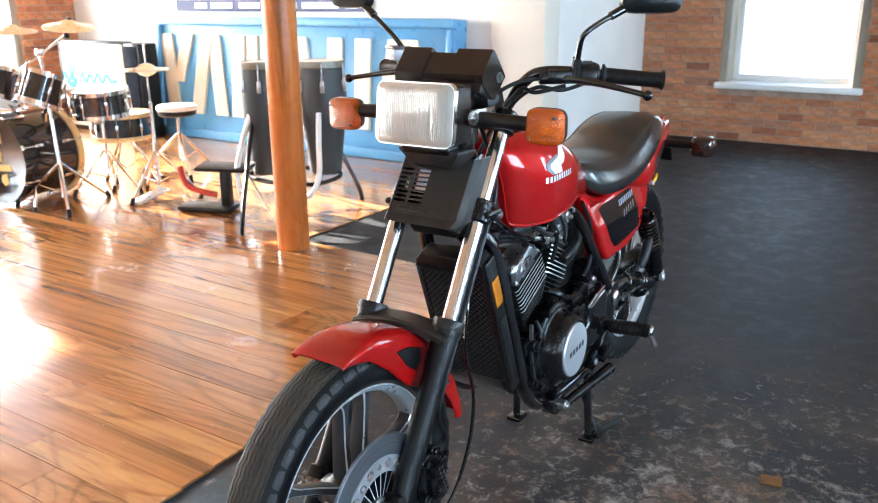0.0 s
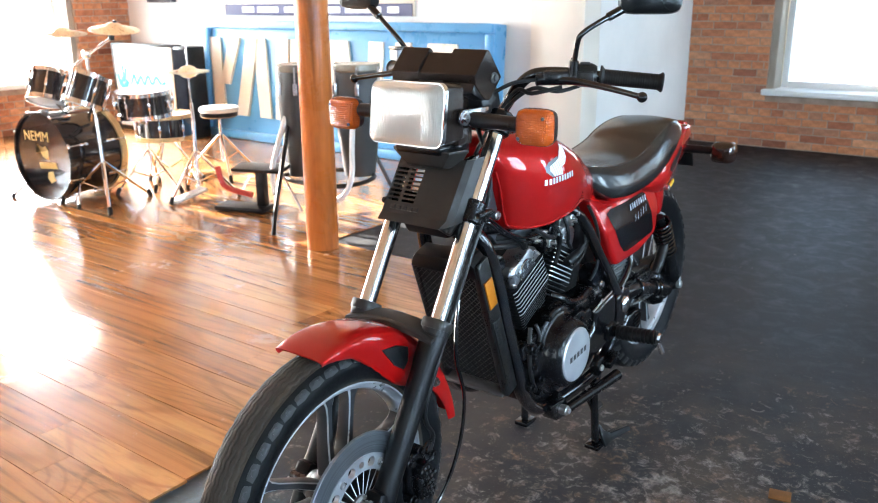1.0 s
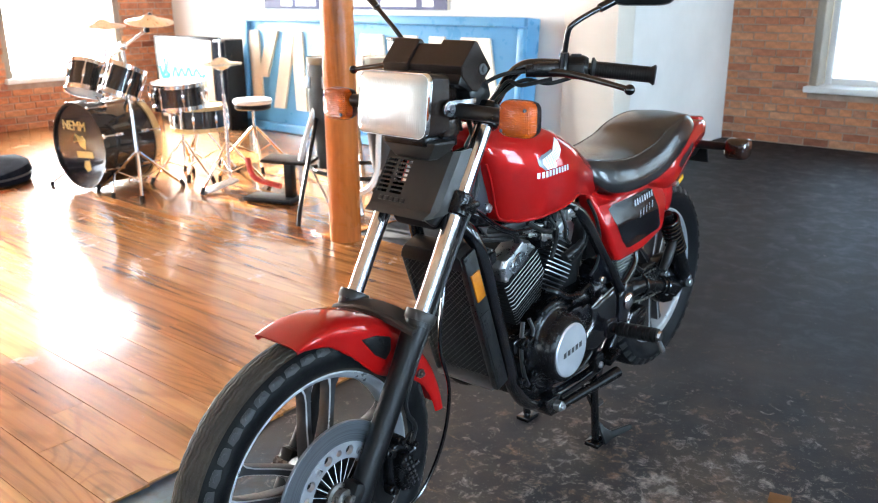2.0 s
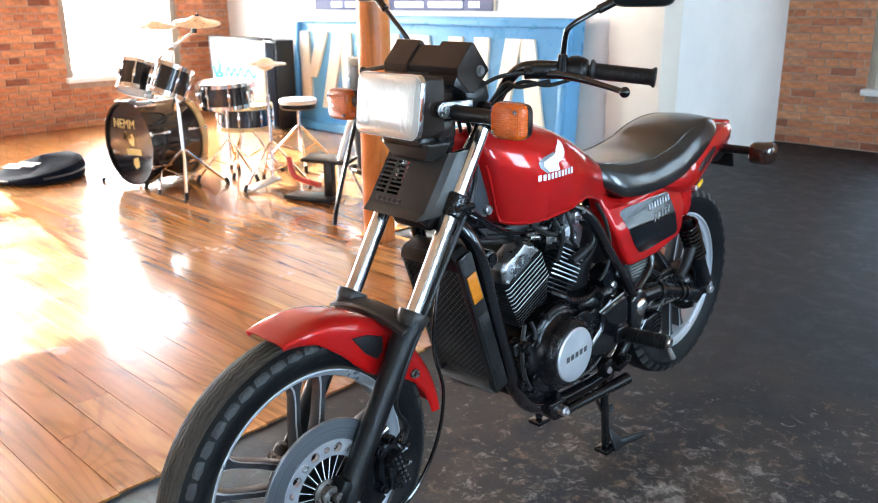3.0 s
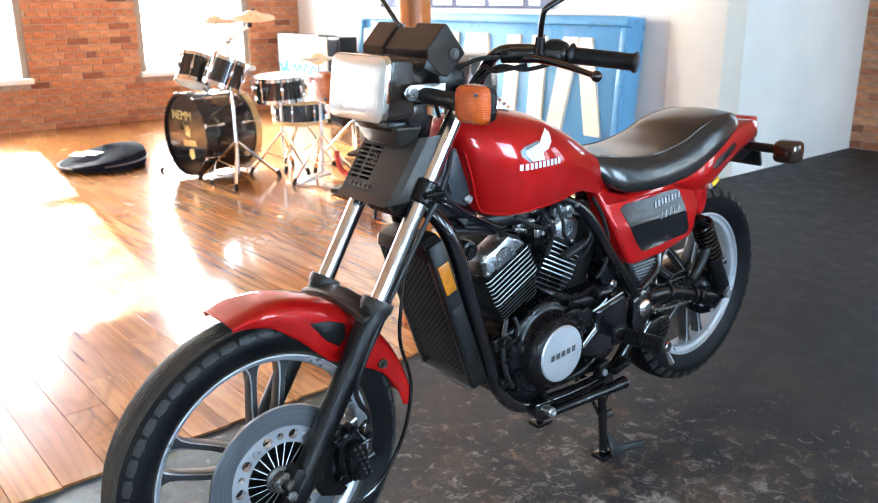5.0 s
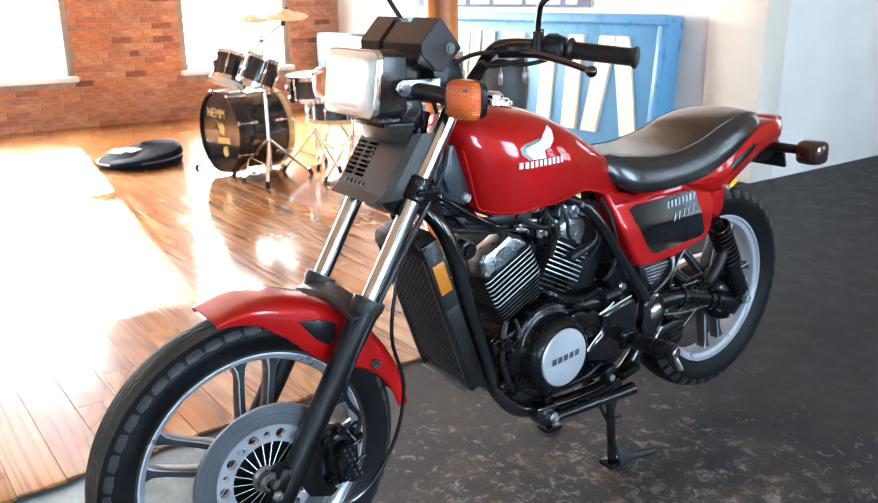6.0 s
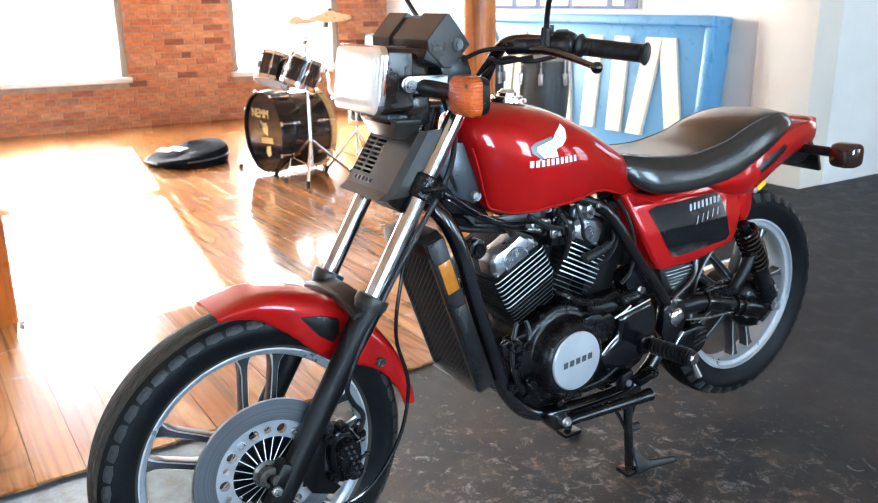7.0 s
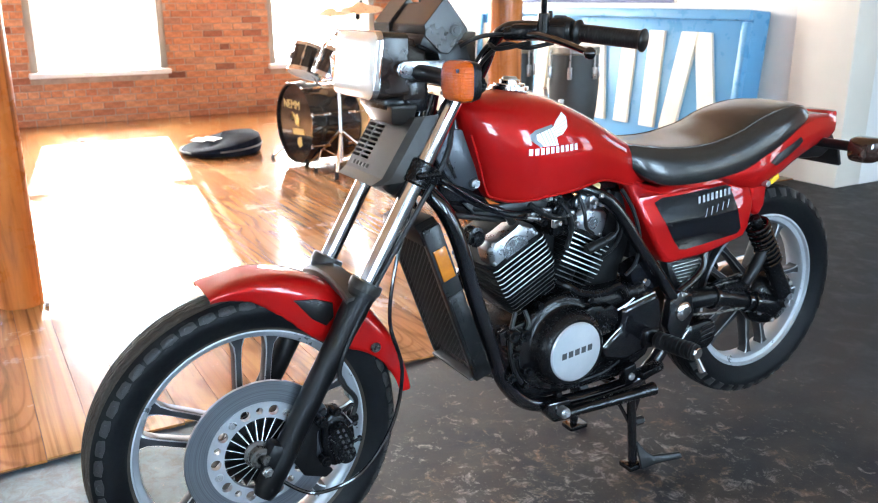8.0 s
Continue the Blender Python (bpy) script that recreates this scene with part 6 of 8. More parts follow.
part("cap_lock", bm, M_STEEL, cap)

from mathutils.bvhtree import BVHTree


def surface_of(ob):
    me = ob.data
    return BVHTree.FromPolygons([v.co for v in me.vertices], [p.vertices for p in me.polygons])


SHEET_LINES = [0.600, 0.630] + [0.652 + 0.009 * k for k in range(12)]


def decal(name, tree, outline, material, parent, lift=0.0012, side=1, label=""):
    """A thin plate of an outline in (y, z) laid on a curved side."""
    bm = bmesh.new()
    face = bm.faces.new([bm.verts.new((0, y, z)) for y, z in outline])
    bmesh.ops.triangulate(bm, faces=[face])
    for _ in range(2):
        bmesh.ops.subdivide_edges(bm, edges=bm.edges[:], cuts=1, use_grid_fill=True)
    for z in SHEET_LINES:
        bmesh.ops.bisect_plane(bm, geom=bm.verts[:] + bm.edges[:] + bm.faces[:], plane_co=(0, 0, z), plane_no=(0, 0, 1))
    for v in bm.verts:
        hit = tree.ray_cast(Vector((side * 0.5, v.co.y, v.co.z)), Vector((-side, 0, 0)))
        if hit[0]:
            v.co = hit[0] + hit[1].normalized() * (lift if hit[1].x * side > 0 else -lift)
    return part(name, bm, material, parent, label)


def bars(n, y0, z0, y1, z1, w, h, slant=0.0):
    """Outlines of n upright bars from one place to another."""
    for k in range(n):
        u = (k + 0.5) / n
        y, z = y0 + (y1 - y0) * u, z0 + (z1 - z0) * u
        t = (z1 - z0) / (y1 - y0)
        yield [(y - w / 2 - slant, z - h / 2 - t * w / 2), (y + w / 2 - slant, z - h / 2 + t * w / 2), (y + w / 2 + slant, z + h / 2 + t * w / 2), (y - w / 2 + slant, z + h / 2 - t * w / 2)]


tree = surface_of(tank)
for o in bars(10, 0.579, 0.8600, 0.704, 0.8640, 0.0078, 0.0135):
    decal("emblem_bar", tree, o, M_SILVERPRINT, tank, label="white emblem bar")
for o in ([(0.676, 0.935), (0.683, 0.925), (0.679, 0.906), (0.664, 0.893), (0.637, 0.884), (0.636, 0.893), (0.641, 0.908), (0.652, 0.920)],
          [(0.641, 0.908), (0.636, 0.893), (0.637, 0.884), (0.650, 0.871), (0.613, 0.871), (0.597, 0.886), (0.597, 0.896)]):
    decal("emblem", tree, o, M_WHITE, tank, lift=0.0016, label="silver wing-shaped emblem")
decal("emblem_edge", tree, [(0.6395, 0.9135), (0.641, 0.908), (0.597, 0.896), (0.597, 0.886), (0.613, 0.871), (0.605, 0.870), (0.586, 0.884), (0.583, 0.896), (0.596, 0.905)], M_EDGEPRINT, tank, label="grey leading edge")
for (y0, z0), (y1, z1) in [((0.6390, 0.9045), (0.6815, 0.9205)), ((0.6378, 0.9000), (0.6805, 0.9130)), ((0.6365, 0.8955), (0.6760, 0.9040)), ((0.6360, 0.8915), (0.6690, 0.8978)), ((0.6360, 0.8875), (0.6560, 0.8905)),
                           ((0.6060, 0.8985), (0.6200, 0.8712)), ((0.6150, 0.9010), (0.6290, 0.8712)), ((0.6240, 0.9035), (0.6370, 0.8712)), ((0.6320, 0.9055), (0.6440, 0.8712))]:   # lines between the feathers
    decal("emblem_line", tree, [(y0 - 0.0005, z0 - 0.0005), (y0 + 0.0005, z0 + 0.0005), (y1 + 0.0005, z1 + 0.0005), (y1 - 0.0005, z1 - 0.0005)], M_EDGEPRINT, tank, lift=0.0022)

# side covers and tail
for e in (1, -1):
    bm = bmesh.new()
    out = [(0.880, 0.772), (0.905, 0.742), (0.936, 0.660), (0.978, 0.584), (1.000, 0.552), (1.022, 0.546), (1.140, 0.554), (1.280, 0.574), (1.300, 0.600), (1.312, 0.655), (1.325, 0.700), (1.330, 0.735), (1.290, 0.800), (1.190, 0.764), (1.080, 0.740), (0.996, 0.733), (0.945, 0.748), (0.910, 0.772)]
    t = bmesh.new()
    loft(t, [[(0.055, y, z) for y, z in out], [(0.121 - 0.03 * max(0, (0.93 - y) / 0.1) + 0.018 * math.sin(math.pi * min(1, max(0, (y - 0.90) / 0.42))), y, z) for y, z in out]])
    bmesh.ops.recalc_face_normals(t, faces=t.faces[:])
    bmesh.ops.bevel(t, geom=[ed for ed in t.edges if all(v.co.x > 0.07 for v in ed.verts)], offset=0.014, segments=4, affect="EDGES", profile=0.5)
    for z in SHEET_LINES:
        bmesh.ops.bisect_plane(t, geom=t.verts[:] + t.edges[:] + t.faces[:], plane_co=(0, 0, z), plane_no=(0, 0, 1))
    for v in t.verts:
        if v.co.x > 0.07:
            h = max(0.0, v.co.z - 0.652)
            v.co.x -= 0.25 * h + 0.4 * h * h
    add(bm, t, Matrix.Diagonal((e, 1, 1, 1)))
    sc = part("side_cover", bm, M_RED, bike, "glossy red side cover with a black panel", 50)
    tr = surface_of(sc)
    pts = [(0.972, 0.700), (1.000, 0.708), (1.090, 0.709), (1.212, 0.716), (1.232, 0.710), (1.252, 0.640), (1.262, 0.602), (1.250, 0.590), (1.06, 0.578), (1.040, 0.582), (1.020, 0.612), (0.985, 0.670)]
    decal("black_panel", tr, pts, M_PANEL, sc, 0.0015, e, "black panel with pale lettering bars")
    for o in bars(8, 1.110, 0.689, 1.232, 0.700, 0.0085, 0.0165, 0.002):
        decal("print_bar", tr, o, M_WORNPRINT, sc, 0.0030, e, "pale grey bar")
    for o in bars(5, 1.125, 0.656, 1.225, 0.672, 0.0036, 0.019, 0.005):
        decal("print_bar", tr, o, M_WORNPRINT, sc, 0.0030, e)
bm = bmesh.new()
TAIL = [(1.16, 0.116, 0.735, 0.768), (1.24, 0.130, 0.715, 0.774), (1.32, 0.139, 0.700, 0.788), (1.40, 0.131, 0.724, 0.818), (1.47, 0.118, 0.750, 0.846), (1.55, 0.101, 0.774, 0.861), (1.62, 0.086, 0.788, 0.862), (1.675, 0.070, 0.796, 0.857), (1.688, 0.062, 0.801, 0.852)]


def tail_ring(y, w, z0, z1):
    return [(w * 0.86, y, z0), (w * 0.98, y, z0 + (z1 - z0) * 0.25), (w, y, z0 + (z1 - z0) * 0.6), (w * 0.95, y, z1 - 0.006), (w * 0.86, y, z1),
            (-w * 0.86, y, z1), (-w * 0.95, y, z1 - 0.006), (-w, y, z0 + (z1 - z0) * 0.6), (-w * 0.98, y, z0 + (z1 - z0) * 0.25), (-w * 0.86, y, z0)]


tl = [(p.x, p.y, q.x, q.y) for p, q in zip(smooth_line([(y, w, 0) for y, w, _, _ in TAIL], 3), smooth_line([(a, b, 0) for _, _, a, b in TAIL], 3))]
loft(bm, [tail_ring(*r) for r in tl])
tail = part("tail_cowl", bm, M_RED, bike, "glossy red tail cowl")
tr = surface_of(tail)
decal("tail_recess", tr, [(1.338, 0.765), (1.365, 0.783), (1.470, 0.818), (1.482, 0.806), (1.462, 0.793), (1.360, 0.755)], M_BLACK, tail, 0.001, 1, "dark recess")
bm = bmesh.new()
slab(bm, [(1.30, 0.718), (1.330, 0.736), (1.36, 0.72), (1.36, 0.65), (1.34, 0.62), (1.315, 0.63), (1.30, 0.66)], 0.07, 0.118, bevel=0.012, seg=3)
part("tail_bracket", bm, M_RED, tail)
bm = bmesh.new()
box(bm, (0.1385, 1.356, 0.722), (0.006, 0.034, 0.014), pose(0, 0, 0, 24, 0, 4), bevel=0.002)
part("side_reflector", bm, mat("yellow reflector", (0.75, 0.42, 0.02), (0.8, 0.5, 0.03), 0.2, coat=0.5), tail, "small yellow reflector")
bm = bmesh.new()
rod(bm, (0.125, 1.332, 0.712), (0.142, 1.332, 0.712), 0.0085, n=12)
part("bolt", bm, M_STEEL, tail)
bm = bmesh.new()
slab(bm, [(1.44, 0.768), (1.60, 0.815), (1.70, 0.80), (1.72, 0.77), (1.66, 0.735), (1.55, 0.742), (1.47, 0.745)], -0.05, 0.05, bevel=0.008)
box(bm, (0, 1.705, 0.735), (0.15, 0.012, 0.05), pose(0, 0, 0, 20, 0, 0), bevel=0.003)
part("plate_bracket", bm, M_BLACK, bike, "black number plate bracket")
bm = bmesh.new()
box(bm, (0, 1.685, 0.840), (0.10, 0.05, 0.05), bevel=0.01)
part("tail_lamp", bm, mat("red lens", (0.35, 0.01, 0.01), (0.42, 0.015, 0.015), 0.15, coat=0.7), bike, "red tail lamp")
for e in (1, -1):
    bm = bmesh.new()
    rod(bm, (e * 0.03, 1.61, 0.786), (e * 0.175, 1.612, 0.788), 0.0135, n=14)
    st = part("rear_indicator", bm, M_BLACK, bike, "rear turn signal with a dark amber lens")
    bm = bmesh.new()
    IC = Vector((e * 0.205, 1.615, 0.785))
    rings = []
    for y, w, h in ((-0.036, 0.012, 0.012), (-0.032, 0.028, 0.024), (-0.02, 0.036, 0.032), (0.0, 0.038, 0.034), (0.022, 0.036, 0.032), (0.03, 0.02, 0.02)):
        rings.append([IC + Vector((math.copysign(abs(math.cos(a)) ** 0.5, math.cos(a)) * w, y, math.copysign(abs(math.sin(a)) ** 0.5, math.sin(a)) * h)) for a in [k * math.tau / 28 for k in range(28)]])
    loft(bm, rings)
    part("lens", bm, M_SMOKE, st, "dark amber lens")

# seat
SEAT = [(0.880, 0.075, 0.805, 0.842, 0.846), (0.915, 0.104, 0.779, 0.839, 0.844), (0.945, 0.120, 0.757, 0.835, 0.841), (0.990, 0.132, 0.741, 0.829, 0.836), (1.06, 0.138, 0.736, 0.824, 0.831), (1.13, 0.138, 0.737, 0.825, 0.833), (1.19, 0.137, 0.742, 0.834, 0.845), (1.25, 0.136, 0.751, 0.847, 0.862),
        (1.31, 0.134, 0.768, 0.870, 0.885), (1.38, 0.129, 0.797, 0.888, 0.900), (1.45, 0.118, 0.830, 0.896, 0.905), (1.51, 0.100, 0.850, 0.892, 0.899), (1.555, 0.070, 0.862, 0.879, 0.885)]


def seat_ring(y, w, z0, ze, z1):
    """A flat-topped cushion: bulged sides up to a rolled edge, then the top panel."""
    h, c = ze - z0, z1 - ze
    half = [(0.86, z0), (0.975, z0 + h * 0.05), (1.0, z0 + h * 0.20), (0.985, z0 + h * 0.45), (0.925, z0 + h * 0.72), (0.85, z0 + h * 0.90), (0.80, z0 + h * 0.975), (0.765, ze), (0.72, ze + c * 0.22), (0.52, ze + c * 0.60), (0.26, ze + c * 0.90), (0, z1)]
    return [(w * a, y, b) for a, b in half] + [(-w * a, y, b) for a, b in half[-2::-1]]


s1 = smooth_line([r[:3] for r in SEAT], 5)
s2 = smooth_line([(r[3], r[4], 0) for r in SEAT], 5)
bm = bmesh.new()
loft(bm, [seat_ring(p.x, p.y, p.z, q.x, q.y) for p, q in zip(s1, s2)])
seat = part("seat", bm, M_SEAT, bike, "stepped black vinyl dual seat", 70)
bm = bmesh.new()
piping = [seat_ring(p.x, p.y, p.z, q.x, q.y)[7] for p, q in zip(s1[::3], s2[::3])]
tube(bm, [(x * 1.0, y, z) for x, y, z in piping], 0.0022, n=6, res=3)
mirror_x(bm)
part("seam", bm, M_SEAT, seat, "sewn seam")

# frame
DOWN = [(0.045, 0.372, 0.800), (0.080, 0.405, 0.755), (0.093, 0.438, 0.680), (0.101, 0.472, 0.560), (0.105, 0.520, 0.420), (0.106, 0.552, 0.335), (0.106, 0.615, 0.268), (0.106, 0.715, 0.240), (0.108, 0.88, 0.237), (0.112, 0.985, 0.262), (0.118, 1.05, 0.345)]
bm = bmesh.new()
tube(bm, DOWN, 0.0180, n=14, res=5)
part("frame_tube", bm, M_GLOSSBLACK, bike, "black frame down tube")
bm = bmesh.new()
tube(bm, [(-x, y, z) for x, y, z in DOWN], 0.0165, n=14, res=5)
part("frame_tube", bm, M_GLOSSBLACK, bike, "black frame down tube")
for e in (1, -1):
    bm = bmesh.new()
    tube(bm, [(e * 0.075, 0.70, 0.775), (e * 0.098, 0.835, 0.722), (e * 0.112, 0.94, 0.590), (e * 0.118, 1.03, 0.476), (e * 0.118, 1.075, 0.40), (e * 0.112, 1.02, 0.30)], 0.0155, n=12, res=5)
    part("frame_tube", bm, M_GLOSSBLACK, bike, "black frame seat tube")
    bm = bmesh.new()
    tube(bm, [(e * 0.112, 1.06, 0.45), (e * 0.100, 1.165, 0.50), (e * 0.088, 1.19, 0.60), (e * 0.085, 1.30, 0.74), (e * 0.07, 1.50, 0.79)], 0.012, n=10, res=5)
    part("frame_tube", bm, M_GLOSSBLACK, bike, "black rear frame tube")
    bm = bmesh.new()
    slab(bm, [(1.03, 0.445), (1.06, 0.470), (1.105, 0.455), (1.118, 0.40), (1.095, 0.335), (1.05, 0.325), (1.025, 0.38)], e * 0.105, e * 0.134, bevel=0.008)
    pv = part("pivot_plate", bm, M_GLOSSBLACK, bike, "black swingarm pivot plate")
    bm = bmesh.new()
    lathe(bm, [(0, 0.011), (0.012, 0.0105), (0.020, 0.008), (0.0245, 0.004), (0.025, 0.0), (0, 0)], Matrix.Translation((e * 0.134, 1.074, 0.414)) @ Matrix.Rotation(radians(90 * e), 4, "Y"), 28)
    part("pivot_cap", bm, M_CHROME, pv, "chrome pivot cap")
bm = bmesh.new()
tube(bm, [(0, 0.41, 0.98), (0, 0.39, 0.90), (0, 0.37, 0.80)], 0.032, n=18, res=2)
box(bm, (0, 0.47, 0.83), (0.04, 0.18, 0.10), bevel=0.02)
slab(bm, [(0.40, 0.93), (0.46, 0.94), (0.50, 0.80), (0.56, 0.72), (0.50, 0.70), (0.42, 0.76)], 0.028, 0.045, bevel=0.006)
slab(bm, [(0.40, 0.93), (0.46, 0.94), (0.50, 0.80), (0.56, 0.72), (0.50, 0.70), (0.42, 0.76)], -0.045, -0.028, bevel=0.006)
part("steering_head", bm, M_GLOSSBLACK, bike, "black steering head with side plates")
for e in (1, -1):
    bm = bmesh.new()
    slab(bm, [(0.408, 0.850), (0.436, 0.908), (0.470, 0.905), (0.492, 0.850), (0.515, 0.795), (0.500, 0.772), (0.452, 0.792), (0.430, 0.815)], e * 0.046, e * 0.054, bevel=0.002)
    hp = part("head_plate", bm, mat("satin grey plate", (0.040, 0.045, 0.052), (0.060, 0.066, 0.074), 0.30, 0.06, metal=0.4) if e > 0 else M_BLACK, bike, "satin grey plate beside the steering head")
    bm = bmesh.new()
    slab(bm, [(0.424, 0.852), (0.438, 0.882), (0.446, 0.880), (0.436, 0.850), (0.456, 0.806), (0.449, 0.804)], e * 0.054, e * 0.058, bevel=0.001)
    part("rib", bm, M_BLACK, hp)
bm = bmesh.new()
rod(bm, (0.050, 0.498, 0.790), (0.066, 0.498, 0.790), 0.011, n=12)
part("bolt", bm, M_STEEL, bike)

# radiator
RT, RB = Vector((0, 0.352, 0.722)), Vector((0, 0.482, 0.372))
rd = (RB - RT).normalized()
rad = None
RL = (RB - RT).length
bm = bmesh.new()
rq = Matrix.Translation((RT + RB) / 2) @ Matrix.Rotation(math.atan2(rd.y, -rd.z), 4, "X")
for v, s in (((0.014, 0.006, 0), (0.18, 0.026, RL - 0.04)),):
    box(bm, rq @ Vector(v), s, rq.to_3x3().to_4x4(), bevel=0.003)
rad = part("radiator", bm, M_TYRE, bike, "black radiator with a mesh guard and side shields")
bm = bmesh.new()
for k in range(23):
    x = -0.066 + 0.160 * k / 22
    pts = [(x + (0.0040 if (j + k) % 2 else -0.0040), -0.0140, -RL / 2 + 0.020 + (RL - 0.040) * j / 46) for j in range(47)]
    tube(bm, [rq @ Vector(p) for p in pts], 0.0008, n=4, res=1)
tagged(part("guard_mesh", bm, M_GUARD, rad, "tarnished wire mesh guard"), kind="stuff")
for e in (1, -1):
    bm = bmesh.new()
    box(bm, rq @ Vector((0.106 if e > 0 else -0.069, 0.008, -0.006 if e > 0 else -0.022)), (0.020 if e > 0 else 0.014, 0.044, RL + 0.012 if e > 0 else RL - 0.030), rq.to_3x3().to_4x4(), bevel=0.004)
    sh = part("side_shield", bm, M_BLACK, rad, "black radiator side shield")
    bm = bmesh.new()
    box(bm, rq @ Vector((0.1175 if e > 0 else -0.0775, 0.008, 0.100)), (0.005, 0.030, 0.073), rq.to_3x3().to_4x4(), bevel=0.0018)
    part("reflector", bm, M_AMBERDK, sh, "amber side reflector")
    bm = bmesh.new()
    box(bm, rq @ Vector((0.1165 if e > 0 else -0.0765, 0.008, -0.075)), (0.004, 0.034, 0.20), rq.to_3x3().to_4x4(), bevel=0.0015)
    part("shield_panel", bm, M_BLACK, sh)
bm = bmesh.new()
loft(bm, [[rq @ Vector((x, y, RL / 2 + z)) for x, z in ((-0.074, -0.034), (-0.062, -0.008), (-0.050, 0.006), (0.096, 0.012), (0.108, -0.002), (0.108, -0.034))] for y in (-0.018, 0.030)])
bmesh.ops.recalc_face_normals(bm, faces=bm.faces[:])
bmesh.ops.bevel(bm, geom=bm.edges[:], offset=0.003, segments=2, affect="EDGES", profile=0.5)
part("top_tank", bm, M_LEG, rad, "", 25)
bm = bmesh.new()
box(bm, rq @ Vector((0.018, -0.004, -RL / 2 - 0.008)), (0.172, 0.036, 0.008), rq.to_3x3().to_4x4(), bevel=0.003)
part("bottom_plate", bm, mat("grey lower plate", (0.05, 0.048, 0.045), (0.08, 0.076, 0.070), 0.5), rad, "grey plate under the radiator")

# engine
bm = bmesh.new()
slab(bm, [(0.565, 0.36), (0.585, 0.29), (0.64, 0.262), (0.90, 0.262), (0.985, 0.30), (1.02, 0.36), (1.02, 0.46), (0.96, 0.505), (0.84, 0.50), (0.74, 0.525), (0.64, 0.50), (0.58, 0.44)], -0.115, 0.115, bevel=0.022, seg=3)
crank = part("crankcase", bm, M_ENGINE, bike, "black crankcase")
bm = bmesh.new()
CM = Matrix.Translation((0, 0.700, 0.401)) @ XAXIS
lathe(bm, [(0, 0.10), (0.116, 0.10), (0.118, 0.118), (0.114, 0.123), (0.106, 0.125), (0.098, 0.126), (0.094, 0.130), (0.091, 0.150), (0.088, 0.162), (0.083, 0.170), (0.077, 0.1745), (0.072, 0.1735), (0, 0.172)], CM, 56)
lc = part("left_cover", bm, M_ENGINE, bike, "round black engine cover with a brushed metal cap")
bm = bmesh.new()
lathe(bm, [(0, 0.1795), (0.05, 0.1792), (0.068, 0.1782), (0.0705, 0.1755), (0.0705, 0.170), (0, 0.170)], CM, 56)
capb = part("cover_cap", bm, mat("brushed cover", (0.62, 0.65, 0.68), (0.76, 0.78, 0.80), 0.36, 0.06, metal=0.85, scale=12, fine=300, bump=0.05), lc, "brushed metal cap with dark lettering bars")
trc = surface_of(capb)
for o in bars(5, 0.655, 0.398, 0.745, 0.408, 0.013, 0.015):
    decal("print_bar", trc, o, M_DARKPRINT, capb, 0.001)
for a in (40, 85, 130, 180, 230, 280, 330):
    bm = bmesh.new()
    c = Vector((0.118, 0.690 + 0.124 * math.sin(radians(a)), 0.404 + 0.124 * math.cos(radians(a))))
    rod(bm, c, c + Vector((0.020, 0, 0)), 0.0085, n=8)
    part("bolt", bm, M_ENGINE, lc)
# gearbox cover and the bracket in front of it, on the left
bm = bmesh.new()
GEAR = [(0.803, 0.376), (0.830, 0.398), (0.856, 0.412), (0.862, 0.440), (0.858, 0.462), (0.905, 0.474), (0.968, 0.486), (0.984, 0.462), (0.990, 0.420), (0.986, 0.386), (0.955, 0.345), (0.880, 0.325), (0.815, 0.345)]
slab(bm, GEAR, 0.09, 0.148, bevel=0.013, seg=4)
gear_ = part("gearbox_cover", bm, M_GLOSSBLACK, crank, "smooth gloss black gearbox cover", 50)
bm = bmesh.new()
tube(bm, [(0.142, 0.866, 0.4655), (0.143, 0.915, 0.4770), (0.142, 0.964, 0.4865)], 0.0020, n=6)
part("trim_edge", bm, M_STEEL, gear_, "bare metal edge")
bm = bmesh.new()
tube(bm, [(0.147, 0.806, 0.380), (0.147, 0.832, 0.402), (0.146, 0.856, 0.417)], 0.0017, n=6)
part("trim_edge", bm, M_STEEL, gear_, "bare metal edge")
bm = bmesh.new()
slab(bm, [(0.742, 0.476), (0.774, 0.484), (0.800, 0.482), (0.812, 0.472), (0.833, 0.478), (0.853, 0.463), (0.856, 0.430), (0.832, 0.407), (0.805, 0.404), (0.792, 0.440), (0.765, 0.452)], 0.10, 0.140, bevel=0.004)
brk = part("sprocket_cover", bm, M_ENGINE, crank, "black gearbox bracket")
for y, z, r in ((0.748, 0.474, 0.009), (0.790, 0.462, 0.007), (0.838, 0.420, 0.006)):
    bm = bmesh.new()
    lathe(bm, [(0, 0.004), (r * 0.5, 0.004), (r * 0.6, 0.001), (r, 0.001), (r, -0.004)], Matrix.Translation((0.1415, y, z)) @ XAXIS, 14)
    part("bolt", bm, M_GLOSSBLACK, brk)
bm = bmesh.new()
tube(bm, [(0.148, 0.842, 0.466), (0.150, 0.868, 0.476), (0.150, 0.890, 0.488)], 0.0022, n=6)
part("trim_edge", bm, M_STEEL, crank, "bare metal edge")


